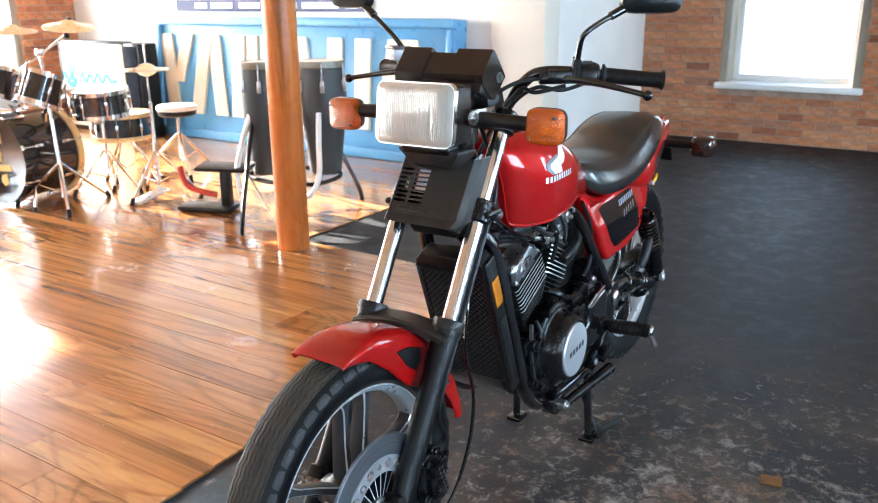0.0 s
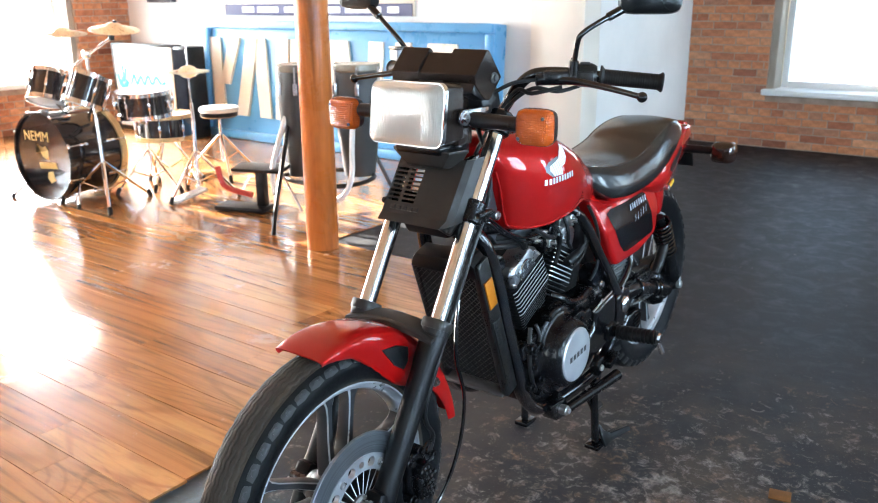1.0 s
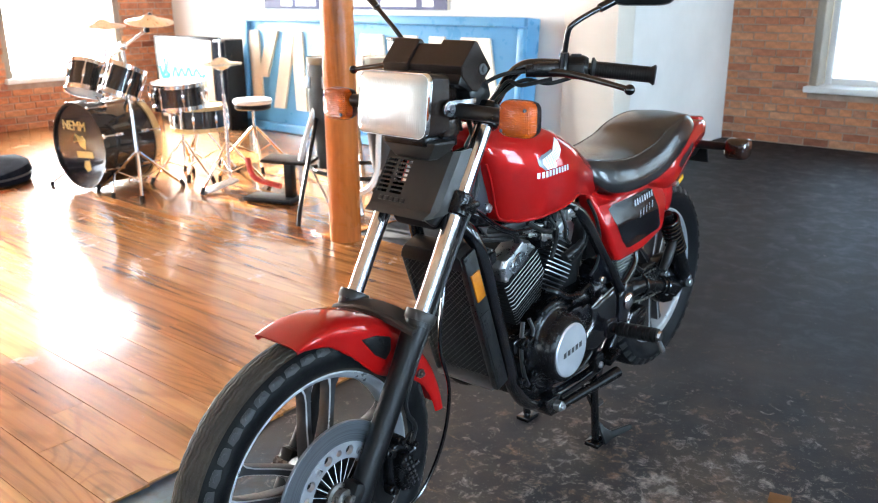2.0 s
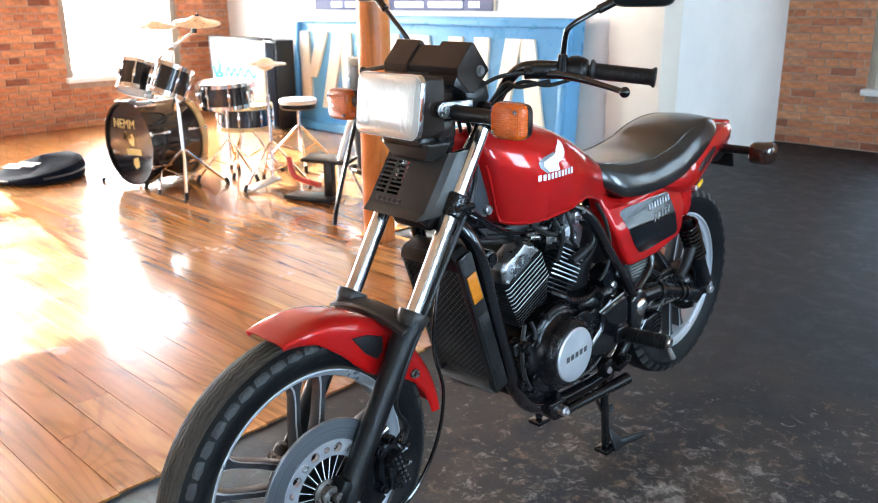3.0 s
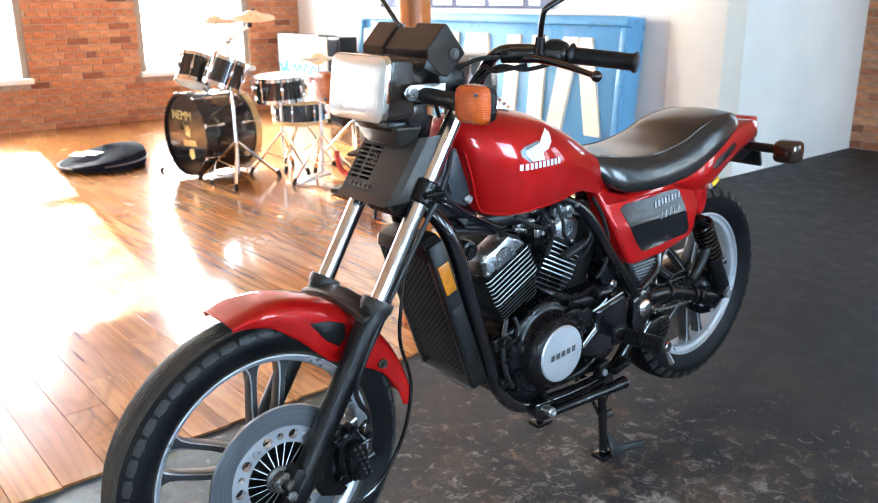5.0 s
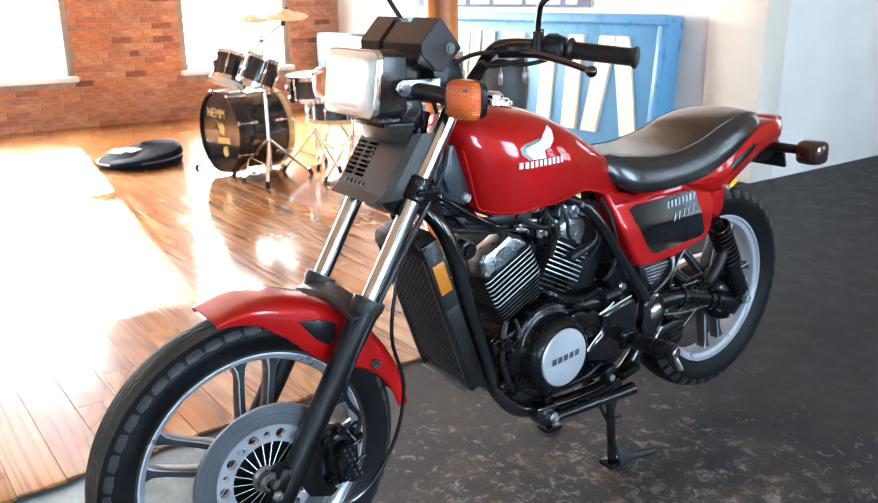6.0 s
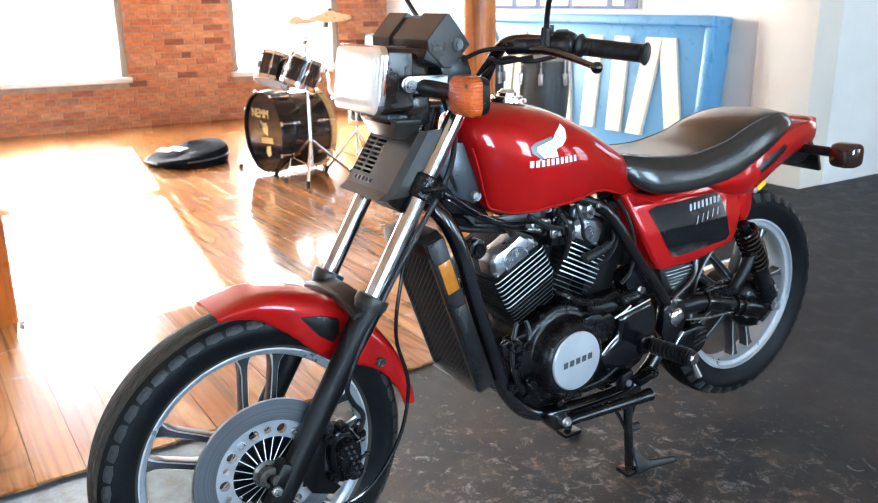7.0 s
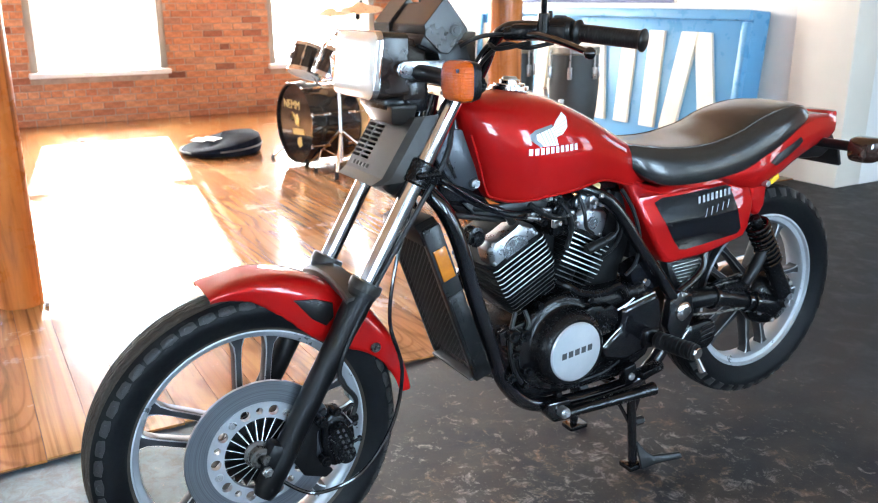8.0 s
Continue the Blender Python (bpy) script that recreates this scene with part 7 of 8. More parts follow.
def cylinder_block(base, lean, w, d, fins, pitch, head_h, name, cap, boss):
    """A finned cylinder and its cast head; lean in degrees from upright, positive to the rear."""
    M0 = Matrix.Translation(base) @ Matrix.Rotation(radians(-lean), 4, "X")
    bm = bmesh.new()
    rod(bm, M0 @ Vector((0, 0, -0.04)), M0 @ Vector((0, 0, fins * pitch + 0.03)), d * 0.80, n=28)
    cyl = part(name, bm, M_CORE, bike, "black finned engine cylinder with a bare aluminium head")
    for k in range(fins):
        z = 0.018 + k * pitch
        grow = 0.80 + 0.20 * min(1, k / 6)
        ring, rc = [], 0.014
        for cx, cy, a0 in ((1, 1, 0), (-1, 1, 90), (-1, -1, 180), (1, -1, 270)):
            for i in range(6):
                a = radians(a0 + 18 * i)
                ring.append(((cx * (w - rc) + rc * math.cos(a)) * grow, (cy * (d - rc) + rc * math.sin(a)) * grow))
        bm = bmesh.new()
        t1, t2 = (0.0020, 0.0013) if k > 5 else (0.0014, 0.0005)
        loft(bm, [[M0 @ Vector((x * 0.97, y * 0.97, z - t1)) for x, y in ring], [M0 @ Vector((x, y, z - t2)) for x, y in ring], [M0 @ Vector((x, y, z + t2)) for x, y in ring], [M0 @ Vector((x * 0.97, y * 0.97, z + t1)) for x, y in ring]])
        bm.normal_update()
        for f in bm.faces:
            f.material_index = 1 if f.normal.x > 0.55 else 0
        part("cooling_fin", bm, [M_CORE, M_FINEDGE if k > 5 else M_FINDULL], cyl)
    z0 = fins * pitch + 0.012
    bm = bmesh.new()
    secs = [(z0 - 0.004, w * 0.98, d * 0.98), (z0 + 0.008, w * 0.99, d * 0.99), (z0 + 0.012, w * 0.84, d * 0.86), (z0 + head_h * 0.72, w * 0.72, d * 0.60), (z0 + head_h * 0.84, w * 0.60, d * 0.42)]
    loft(bm, [[M0 @ Vector((math.copysign(abs(math.cos(a)) ** 0.3, math.cos(a)) * ww, math.copysign(abs(math.sin(a)) ** 0.3, math.sin(a)) * dd, z)) for a in [i * math.tau / 36 for i in range(36)]] for z, ww, dd in secs])
    head = part("cylinder_head", bm, M_CORE, cyl, "black painted head")
    # bare cast cover over the cam drive on the left
    bm = bmesh.new()
    t = bmesh.new()
    loft(t, [[(w * 0.42, v, z0 + h) for v, h in cap], [(w * 0.86, v, z0 + h) for v, h in cap], [(w * 0.98, v * 0.84, z0 + 0.004 + h * 0.86) for v, h in cap]])
    bmesh.ops.recalc_face_normals(t, faces=t.faces[:])
    bmesh.ops.bevel(t, geom=t.edges[:], offset=0.0022, segments=2, affect="EDGES", profile=0.5)
    add(bm, t, M0)
    cover_ = part("cam_cover", bm, M_ALU, head, "bare cast aluminium cover", 28)
    bm = bmesh.new()
    t = bmesh.new()
    lathe(t, [(0, 0.0012), (boss[2] - 0.006, 0.0012), (boss[2] - 0.005, 0.0026), (boss[2] - 0.001, 0.0024), (boss[2], 0.0010), (boss[2] + 0.003, -0.012), (0, -0.012)], Matrix.Translation((w * 0.990, boss[0], z0 + boss[1])) @ Matrix.Rotation(radians(90), 4, "Y"), 36)
    bmesh.ops.bisect_plane(t, geom=t.verts[:] + t.edges[:] + t.faces[:], plane_co=(0, 0, z0 + 0.005), plane_no=(0, 0, 1), clear_inner=True)
    bmesh.ops.holes_fill(t, edges=[ed for ed in t.edges if ed.is_boundary])
    add(bm, t, M0)
    part("head_boss", bm, M_BRACKET, cover_, "polished half-moon boss", 30)
    for v, h, r in ((cap[1][0] + 0.006, 0.012, 0.0065), (cap[-2][0] - 0.007, 0.013, 0.0060)):   # cover bolts
        bm = bmesh.new()
        lathe(bm, [(0, 0.006), (r * 0.5, 0.006), (r * 0.6, 0.003), (r * 0.75, 0.0025), (r, 0.0), (r, -0.006)], M0 @ Matrix.Translation((w * 0.955, v, z0 + h)) @ Matrix.Rotation(radians(90), 4, "Y"), 14)
        part("bolt", bm, M_STEEL, cover_)
    return M0, z0


CAP_F = [(-0.070, 0.003), (-0.068, 0.020), (-0.063, 0.044), (-0.047, 0.057), (-0.016, 0.055), (0.018, 0.057), (0.034, 0.060), (0.041, 0.046), (0.064, 0.027), (0.067, 0.004)]
CAP_R = [(-0.062, 0.004), (-0.070, 0.018), (-0.073, 0.034), (-0.056, 0.058), (0.0, 0.072), (0.014, 0.066), (0.022, 0.040), (0.024, 0.004)]
MF, zf = cylinder_block((0, 0.669, 0.484), -27, 0.094, 0.077, 13, 0.0118, 0.058, "front_cylinder", CAP_F, (-0.004, 0.008, 0.034))
MR, zr = cylinder_block((-0.012, 0.748, 0.478), 26, 0.088, 0.064, 13, 0.0118, 0.058, "rear_cylinder", CAP_R, (-0.022, 0.030, 0.016))
# bits between: carburettors, pipes, plug leads
bm = bmesh.new()
for x in (-0.05, 0.05):
    rod(bm, (x, 0.69, 0.72), (x, 0.77, 0.705), 0.028, n=20)
    box(bm, (x, 0.725, 0.67), (0.05, 0.05, 0.05), bevel=0.008)
part("carburettor", bm, M_ENGINE, bike, "dark carburettors between the cylinders")
for c, s in (((0.085, 0.72, 0.70), (0.02, 0.05, 0.016)), ((0.088, 0.745, 0.675), (0.014, 0.02, 0.03)), ((0.092, 0.69, 0.685), (0.012, 0.014, 0.024)), ((0.094, 0.805, 0.735), (0.02, 0.04, 0.022)), ((0.09, 0.83, 0.715), (0.014, 0.016, 0.02)), ((0.098, 0.785, 0.722), (0.012, 0.012, 0.03)), ((0.075, 0.66, 0.71), (0.02, 0.06, 0.014))):
    bm = bmesh.new()
    box(bm, c, s, bevel=0.004)
    rod(bm, Vector(c) + Vector((0.004, 0, 0)), Vector(c) + Vector((0.018, 0.004, 0.002)), 0.006, n=10)
    part("fitting", bm, M_STEEL, bike, "small bare metal fitting")
for pts, r, m_ in (([(0.085, 0.39, 0.82), (0.100, 0.408, 0.808), (0.101, 0.468, 0.768), (0.100, 0.530, 0.737), (0.098, 0.59, 0.724), (0.092, 0.652, 0.719)], 0.0034, M_GLOSSBLACK),
                   ([(0.085, 0.39, 0.806), (0.100, 0.408, 0.797), (0.101, 0.458, 0.763), (0.100, 0.514, 0.736), (0.098, 0.57, 0.716), (0.092, 0.622, 0.704)], 0.0034, M_GLOSSBLACK),
                   ([(0.095, 0.70, 0.545), (0.118, 0.719, 0.535), (0.122, 0.75, 0.516), (0.122, 0.813, 0.505), (0.120, 0.862, 0.514), (0.118, 0.888, 0.495), (0.112, 0.898, 0.468)], 0.0095, M_ENGINE),
                   ([(0.09, 0.845, 0.735), (0.100, 0.872, 0.70), (0.100, 0.882, 0.64), (0.092, 0.868, 0.60), (0.08, 0.84, 0.575)], 0.0040, M_RUBBER),
                   ([(0.105, 0.87, 0.745), (0.112, 0.905, 0.69), (0.113, 0.93, 0.62), (0.11, 0.925, 0.56), (0.105, 0.90, 0.53)], 0.0048, M_RUBBER),
                   ([(0.122, 0.60, 0.315), (0.126, 0.565, 0.37), (0.122, 0.555, 0.44), (0.112, 0.575, 0.50)], 0.0055, M_RUBBER),
                   ([(0.118, 0.56, 0.47), (0.124, 0.585, 0.45), (0.122, 0.605, 0.47), (0.112, 0.60, 0.50)], 0.005, M_RUBBER)):
    cable("hose", pts, r, m_, "black engine hose")
for pts, r in (([(0.08, 0.42, 0.735), (0.086, 0.49, 0.722), (0.076, 0.55, 0.708), (0.06, 0.60, 0.70)], 0.0065),
               ([(0.05, 0.49, 0.735), (0.08, 0.53, 0.735), (0.092, 0.56, 0.72), (0.09, 0.575, 0.70)], 0.009),
               ([(0.088, 0.62, 0.735), (0.098, 0.65, 0.715), (0.097, 0.685, 0.70), (0.09, 0.72, 0.695)], 0.007),
               ([(0.092, 0.70, 0.735), (0.100, 0.725, 0.70), (0.096, 0.735, 0.66), (0.09, 0.728, 0.62)], 0.006),
               ([(0.094, 0.755, 0.74), (0.104, 0.765, 0.70), (0.100, 0.775, 0.665), (0.096, 0.80, 0.645)], 0.0045)):
    cable("hose", pts, r, M_RUBBER, "black engine hose")
for c, r in (((0.062, 0.50, 0.672), 0.022), ((0.086, 0.700, 0.712), 0.014)):
    bm = bmesh.new()
    lathe(bm, [(0, 0.014), (r * 0.6, 0.014), (r * 0.7, 0.008), (r, 0.006), (r, -0.02), (0, -0.02)], Matrix.Translation(c) @ XAXIS, 20)
    part("cap", bm, M_ENGINE, bike, "round black cap")
for a, b in (((0.092, 0.640, 0.7205), (0.092, 0.676, 0.7165)), ((0.092, 0.612, 0.7070), (0.092, 0.648, 0.6990))):
    bm = bmesh.new()
    rod(bm, a, b, 0.0052, n=12)
    rod(bm, Vector(a) * 0.7 + Vector(b) * 0.3, Vector(a) * 0.5 + Vector(b) * 0.5, 0.0075, n=6)
    part("cable_end", bm, M_STEEL, bike, "bare metal cable adjuster")
bm = bmesh.new()
slab(bm, [(0.750, 0.712), (0.752, 0.732), (0.772, 0.741), (0.790, 0.736), (0.796, 0.748), (0.812, 0.744), (0.824, 0.733), (0.824, 0.708), (0.800, 0.700), (0.770, 0.704)], 0.070, 0.088, bevel=0.004)
thermo = part("thermostat_housing", bm, M_ALU, bike, "bare cast thermostat housing under the tank")
for y, z, r in ((0.764, 0.726, 0.0085), (0.786, 0.722, 0.0100), (0.810, 0.728, 0.0080), (0.800, 0.708, 0.0060)):
    bm = bmesh.new()
    rod(bm, (0.086, y, z), (0.097, y, z), r, r * 0.8, n=14)
    rod(bm, (0.097, y, z), (0.100, y, z), r * 0.5, n=6)
    part("bolt", bm, M_STEEL, thermo)
bm = bmesh.new()
rod(bm, (0.085, 0.796, 0.756), (0.095, 0.812, 0.752), 0.0105, n=14)
part("union", bm, M_WOODHOOP, thermo, "brass union")
for y, z, r, m_ in ((0.700, 0.735, 0.013, M_ENGINE), (0.672, 0.744, 0.009, M_ALU), (0.690, 0.752, 0.007, M_STEEL), (0.715, 0.705, 0.016, M_RUBBER), (0.735, 0.690, 0.018, M_RUBBER), (0.66, 0.690, 0.010, M_ENGINE)):
    bm = bmesh.new()
    lathe(bm, [(0, 0.012), (r * 0.55, 0.012), (r * 0.65, 0.006), (r, 0.004), (r, -0.018), (0, -0.018)], Matrix.Translation((0.088, y, z)) @ XAXIS, 18)
    part("fitting", bm, m_, bike, "small round carburettor fitting")
bm = bmesh.new()
slab(bm, [(0.47, 0.75), (0.56, 0.735), (0.64, 0.738), (0.70, 0.735), (0.69, 0.715), (0.58, 0.70), (0.50, 0.72)], 0.050, 0.062, bevel=0.003)
part("frame_gusset", bm, mat("grey gusset", (0.05, 0.05, 0.052), (0.09, 0.09, 0.093), 0.4, 0.1, metal=0.4), bike, "grey plate under the tank")
bm = bmesh.new()
box(bm, (0, 0.90, 0.60), (0.12, 0.10, 0.24), pose(0, 0, 0, -20, 0, 0), bevel=0.012)
box(bm, (-0.02, 0.70, 0.56), (0.10, 0.09, 0.18), bevel=0.01)
part("air_box", bm, M_CORE, bike, "matt black air box behind the cylinders")
bm = bmesh.new()
rod(bm, (0.092, 0.786, 0.606), (0.100, 0.835, 0.624), 0.0125, 0.0115, n=16)
rod(bm, (0.100, 0.830, 0.622), (0.098, 0.862, 0.634), 0.0090, n=14)
tube(bm, [(0.098, 0.858, 0.633), (0.099, 0.872, 0.645), (0.094, 0.868, 0.69), (0.088, 0.845, 0.742)], 0.0040, n=8)
part("plug_cap", bm, M_RUBBER, bike, "black plug cap")
# engine mounts and brackets
for y, z, r in ((0.560, 0.452, 0.015), (0.592, 0.447, 0.014), (0.556, 0.352, 0.012), (0.60, 0.36, 0.012), (0.565, 0.405, 0.010)):
    bm = bmesh.new()
    rod(bm, (0.09, y, z), (0.135, y, z), r, n=12)
    rod(bm, (0.135, y, z), (0.142, y, z), r * 0.55, n=6)
    part("mount_bolt", bm, M_ENGINE, bike)
bm = bmesh.new()
slab(bm, [(0.53, 0.46), (0.60, 0.475), (0.615, 0.44), (0.57, 0.42), (0.535, 0.43)], 0.105, 0.118, bevel=0.003)
part("mount_plate", bm, M_GLOSSBLACK, bike, "black engine mounting plate")
# black shield behind the rear cylinder with a chrome bolt
bm = bmesh.new()
slab(bm, [(0.916, 0.543), (0.957, 0.560), (0.984, 0.533), (1.020, 0.480), (0.985, 0.480), (0.930, 0.497), (0.917, 0.521)], 0.06, 0.106, bevel=0.003)
shd = part("frame_shield", bm, M_PANEL, bike, "gloss black shield by the seat tube")
bm = bmesh.new()
lathe(bm, [(0, 0.008), (0.009, 0.008), (0.0125, 0.004), (0.0125, 0), (0, 0)], Matrix.Translation((0.106, 0.966, 0.501)) @ XAXIS, 16)
part("bolt", bm, M_CHROME, shd)
# finned rectifier behind the seat tube
bm = bmesh.new()
slab(bm, [(1.052, 0.532), (1.182, 0.530), (1.182, 0.488), (1.156, 0.448), (1.106, 0.438), (1.068, 0.486)], 0.06, 0.088, bevel=0.005)
rec = part("rectifier", bm, M_BLACK, bike, "grey finned rectifier")
for k in range(9):
    z = 0.524 - k * 0.0092
    y0 = 1.066 + k * 0.0055
    y1 = 1.172 - max(0, k - 3) * 0.0055
    bm = bmesh.new()
    box(bm, (0.091, (y0 + y1) / 2, z), (0.010, y1 - y0, 0.0036), pose(0, 0, 0, 2, 0, 0), bevel=0.001)
    part("rib", bm, M_ALU, rec)
# slotted black box below it
bm = bmesh.new()
slab(bm, [(1.074, 0.325), (1.090, 0.348), (1.107, 0.366), (1.156, 0.369), (1.190, 0.367), (1.204, 0.345), (1.202, 0.312), (1.180, 0.291), (1.120, 0.288)], 0.085, 0.135, bevel=0.008)
bx = part("muffler_shield", bm, M_ENGINE, bike, "black slotted shield")
for k in range(4):
    bm = bmesh.new()
    box(bm, (0.136, 1.168, 0.358 - k * 0.013), (0.004, 0.048, 0.006), pose(0, 0, 0, 10, 0, 0), bevel=0.0015)
    part("slot", bm, M_GLOSSBLACK, bx)
bm = bmesh.new()
tube(bm, [(0.133, 1.075, 0.327), (0.134, 1.090, 0.349), (0.134, 1.106, 0.366)], 0.0018, n=6)
part("edge", bm, M_STEEL, bx)

# footpeg, stands
bm = bmesh.new()
box(bm, (0.132, 0.955, 0.372), (0.05, 0.055, 0.05), bevel=0.010)
rod(bm, (0.12, 0.955, 0.372), (0.175, 0.960, 0.374), 0.014, n=14)
pegh = part("footpeg", bm, M_ENGINE, bike, "black rubber footpeg with a metal tip")
bm = bmesh.new()
pm = along((0.168, 0.958, 0.374), (0.285, 0.968, 0.380))
prof = [(0, 0), (0.019, 0)]
for k in range(9):
    prof += [(0.021, 0.004 + k * 0.012), (0.021, 0.011 + k * 0.012), (0.0185, 0.012 + k * 0.012), (0.0185, 0.0155 + k * 0.012)]
prof += [(0.020, 0.114), (0, 0.115)]
lathe(bm, prof, pm, 24)
part("rubber", bm, M_RUBBER, pegh, "ribbed black rubber")
bm = bmesh.new()
rod(bm, (0.281, 0.968, 0.380), (0.290, 0.969, 0.380), 0.0145, n=8)
rod(bm, (0.282, 0.972, 0.366), (0.290, 0.986, 0.332), 0.006, 0.0085, n=10)
part("peg_tip", bm, M_CHROME, pegh, "worn metal tip")
bm = bmesh.new()
tube(bm, [(0.142, 0.86, 0.33), (0.150, 0.80, 0.315), (0.150, 0.72, 0.31)], 0.006, n=8)
box(bm, (0.152, 0.955, 0.288), (0.030, 0.078, 0.020), pose(0, 0, 0, 4, 0, 8), bevel=0.003)
box(bm, (0.140, 0.895, 0.290), (0.030, 0.038, 0.050), pose(0, 0, 0, 12, 0, 0), bevel=0.005)
part("gear_lever", bm, M_ENGINE, bike, "black gear lever and bracket")
bm = bmesh.new()
rod(bm, (0.146, 0.893, 0.286), (0.160, 0.893, 0.286), 0.009, n=10)
part("bolt", bm, M_STEEL, bike)
bm = bmesh.new()
slab(bm, [(0.655, 0.265), (0.72, 0.262), (0.738, 0.232), (0.718, 0.208), (0.675, 0.212), (0.655, 0.235)], 0.098, 0.140, bevel=0.005)
ss = part("side_stand", bm, M_GLOSSBLACK, bike, "black side stand folded back under the frame")
bm = bmesh.new()
tube(bm, [(0.148, 0.705, 0.234), (0.154, 0.77, 0.237), (0.166, 0.86, 0.243), (0.178, 0.950, 0.250)], [0.0125, 0.0130, 0.0145, 0.0165], n=14, res=4)
part("stand_leg", bm, M_ENGINE, ss)
bm = bmesh.new()
rod(bm, (0.135, 0.694, 0.240), (0.160, 0.694, 0.240), 0.013, n=12)
rod(bm, (0.160, 0.694, 0.240), (0.167, 0.694, 0.240), 0.0075, n=6)
part("bolt", bm, M_STEEL, ss)
bm = bmesh.new()
rod(bm, (-0.125, 0.938, 0.215), (0.125, 0.938, 0.215), 0.014, n=12)
cs = part("centre_stand", bm, M_GLOSSBLACK, bike, "black centre stand holding the motorcycle upright")
for e in (1, -1):
    bm = bmesh.new()
    tube(bm, [(e * 0.112, 0.937, 0.225), (e * 0.116, 0.945, 0.13), (e * 0.120, 0.953, 0.02)], 0.0120, n=12, res=3)
    box(bm, (e * 0.120, 0.957, 0.008), (0.045, 0.06, 0.014), bevel=0.004)
    lg = part("stand_leg", bm, M_GLOSSBLACK, cs)
    bm = bmesh.new()
    rod(bm, (e * 0.112, 0.955, 0.125), (e * 0.112, 0.985, 0.125), 0.012, n=8)
    part("stop_rubber", bm, M_RUBBER, lg)
    bm = bmesh.new()
    slab(bm, [(0.944, 0.225), (0.952, 0.150), (0.956, 0.150), (0.985, 0.228), (0.980, 0.240)], e * 0.110, e * 0.116, bevel=0.001)
    part("gusset", bm, M_GLOSSBLACK, lg)
    bm = bmesh.new()
    tube(bm, [(e * 0.112, 0.952, 0.105), (e * 0.104, 0.918, 0.170), (e * 0.100, 0.880, 0.228)], 0.005, n=8)
    part("brace", bm, M_GLOSSBLACK, lg)
bm = bmesh.new()
slab(bm, [(0.958, 0.072), (0.964, 0.074), (0.980, 0.048), (1.004, 0.030), (1.070, 0.034), (1.072, 0.020), (1.000, 0.008), (0.958, 0.006)], 0.116, 0.124, bevel=0.0025)
for v in bm.verts:   # the plate leans outwards and its tip is bent away from the wheel
    v.co.x += (0.074 - v.co.z) * 0.42 + max(v.co.y - 1.0, 0) * 0.45
part("foot_tang", bm, M_LEG, cs, "bent foot tang")
bm = bmesh.new()
tube(bm, [(0.06, 0.955, 0.17), (0.07, 0.90, 0.20), (0.08, 0.85, 0.235)], 0.004, n=6)
for k in range(14):
    u = k / 13
    lathe(bm, [(0.006, -0.0015), (0.0085, 0), (0.006, 0.0015)], along((0.06 + 0.02 * u, 0.95 - 0.095 * u, 0.175 + 0.06 * u), (0.08, 0.85, 0.24)) if u < 0.99 else Matrix.Translation((0.08, 0.855, 0.235)), 10, closed=True)
part("spring", bm, M_STEEL, cs)

# rear wheel, swingarm, shocks
rw = wheel("rear_wheel", AXLE_R, 0.231, 0.038, 20, "cast silver rear wheel with five pairs of spokes")
RP = [(0.035, 0.220), (0.040, 0.229), (0.050, 0.251), (0.055, 0.270), (0.051, 0.289), (0.039, 0.302), (0.019, 0.3085), (0.0, 0.3095)]
part("tyre", tyre_mesh(AXLE_R, RP, 0.310, [(-0.03, 0.006), (-0.010, 0.006), (0.010, 0.006), (0.03, 0.006)], 48, 0.03, 240), [M_TYRE, M_TYRE], rw, "black rear tyre with a block tread")
for e in (-1, 1):
    for k in range(40):
        a = k * math.tau / 40
        rad_, tan = Vector((0, math.sin(a), math.cos(a))), Vector((0, math.cos(a), -math.sin(a)))
        bm = bmesh.new()
        quad = [(-0.016, 0.0415, 0.2985), (0.016, 0.0415, 0.2985), (0.011, 0.0535, 0.278), (-0.011, 0.0535, 0.278)]
        outer = [AXLE_R + rad_ * r + tan * u + Vector((e * x, 0, 0)) for u, x, r in quad]
        nrm = rad_ * 0.6 + Vector((e, 0, 0)) * 0.8
        loft(bm, [[p - nrm * 0.005 for p in outer], [p + nrm * 0.0036 for p in outer], [p + nrm * 0.0044 - tan * (0.0012 if k_ in (1, 2) else -0.0012) for k_, p in enumerate(outer)]])
        part("tread_block", bm, M_BLOCK, rw)
bm = bmesh.new()
lathe(bm, [(0, -0.07), (0.05, -0.07), (0.06, -0.05), (0.055, 0.0), (0.075, 0.03), (0.085, 0.05), (0.085, 0.062), (0, 0.062)], Matrix.Translation(AXLE_R) @ XAXIS, 36)
part("hub", bm, M_BLACK, rw)
bm = bmesh.new()
lathe(bm, [(0, 0.060), (0.080, 0.060), (0.084, 0.075), (0.074, 0.095), (0.045, 0.110), (0.022, 0.125), (0.016, 0.140), (0, 0.140)], Matrix.Translation(AXLE_R) @ XAXIS, 40)
fd = part("final_drive", bm, M_ENGINE, bike, "black shaft drive housing at the rear hub")
bm = bmesh.new()
rod(bm, AXLE_R + Vector((0.138, 0, 0)), AXLE_R + Vector((0.154, 0, 0)), 0.013, n=6)
part("axle_nut", bm, M_STEEL, fd)
for k in range(6):
    bm = bmesh.new()
    a = k * math.tau / 6
    c = AXLE_R + Vector((0.085, 0.066 * math.sin(a), 0.066 * math.cos(a)))
    rod(bm, c, c + Vector((0.018, 0, 0)), 0.007, n=8)
    part("bolt", bm, M_STEEL, fd)
bm = bmesh.new()
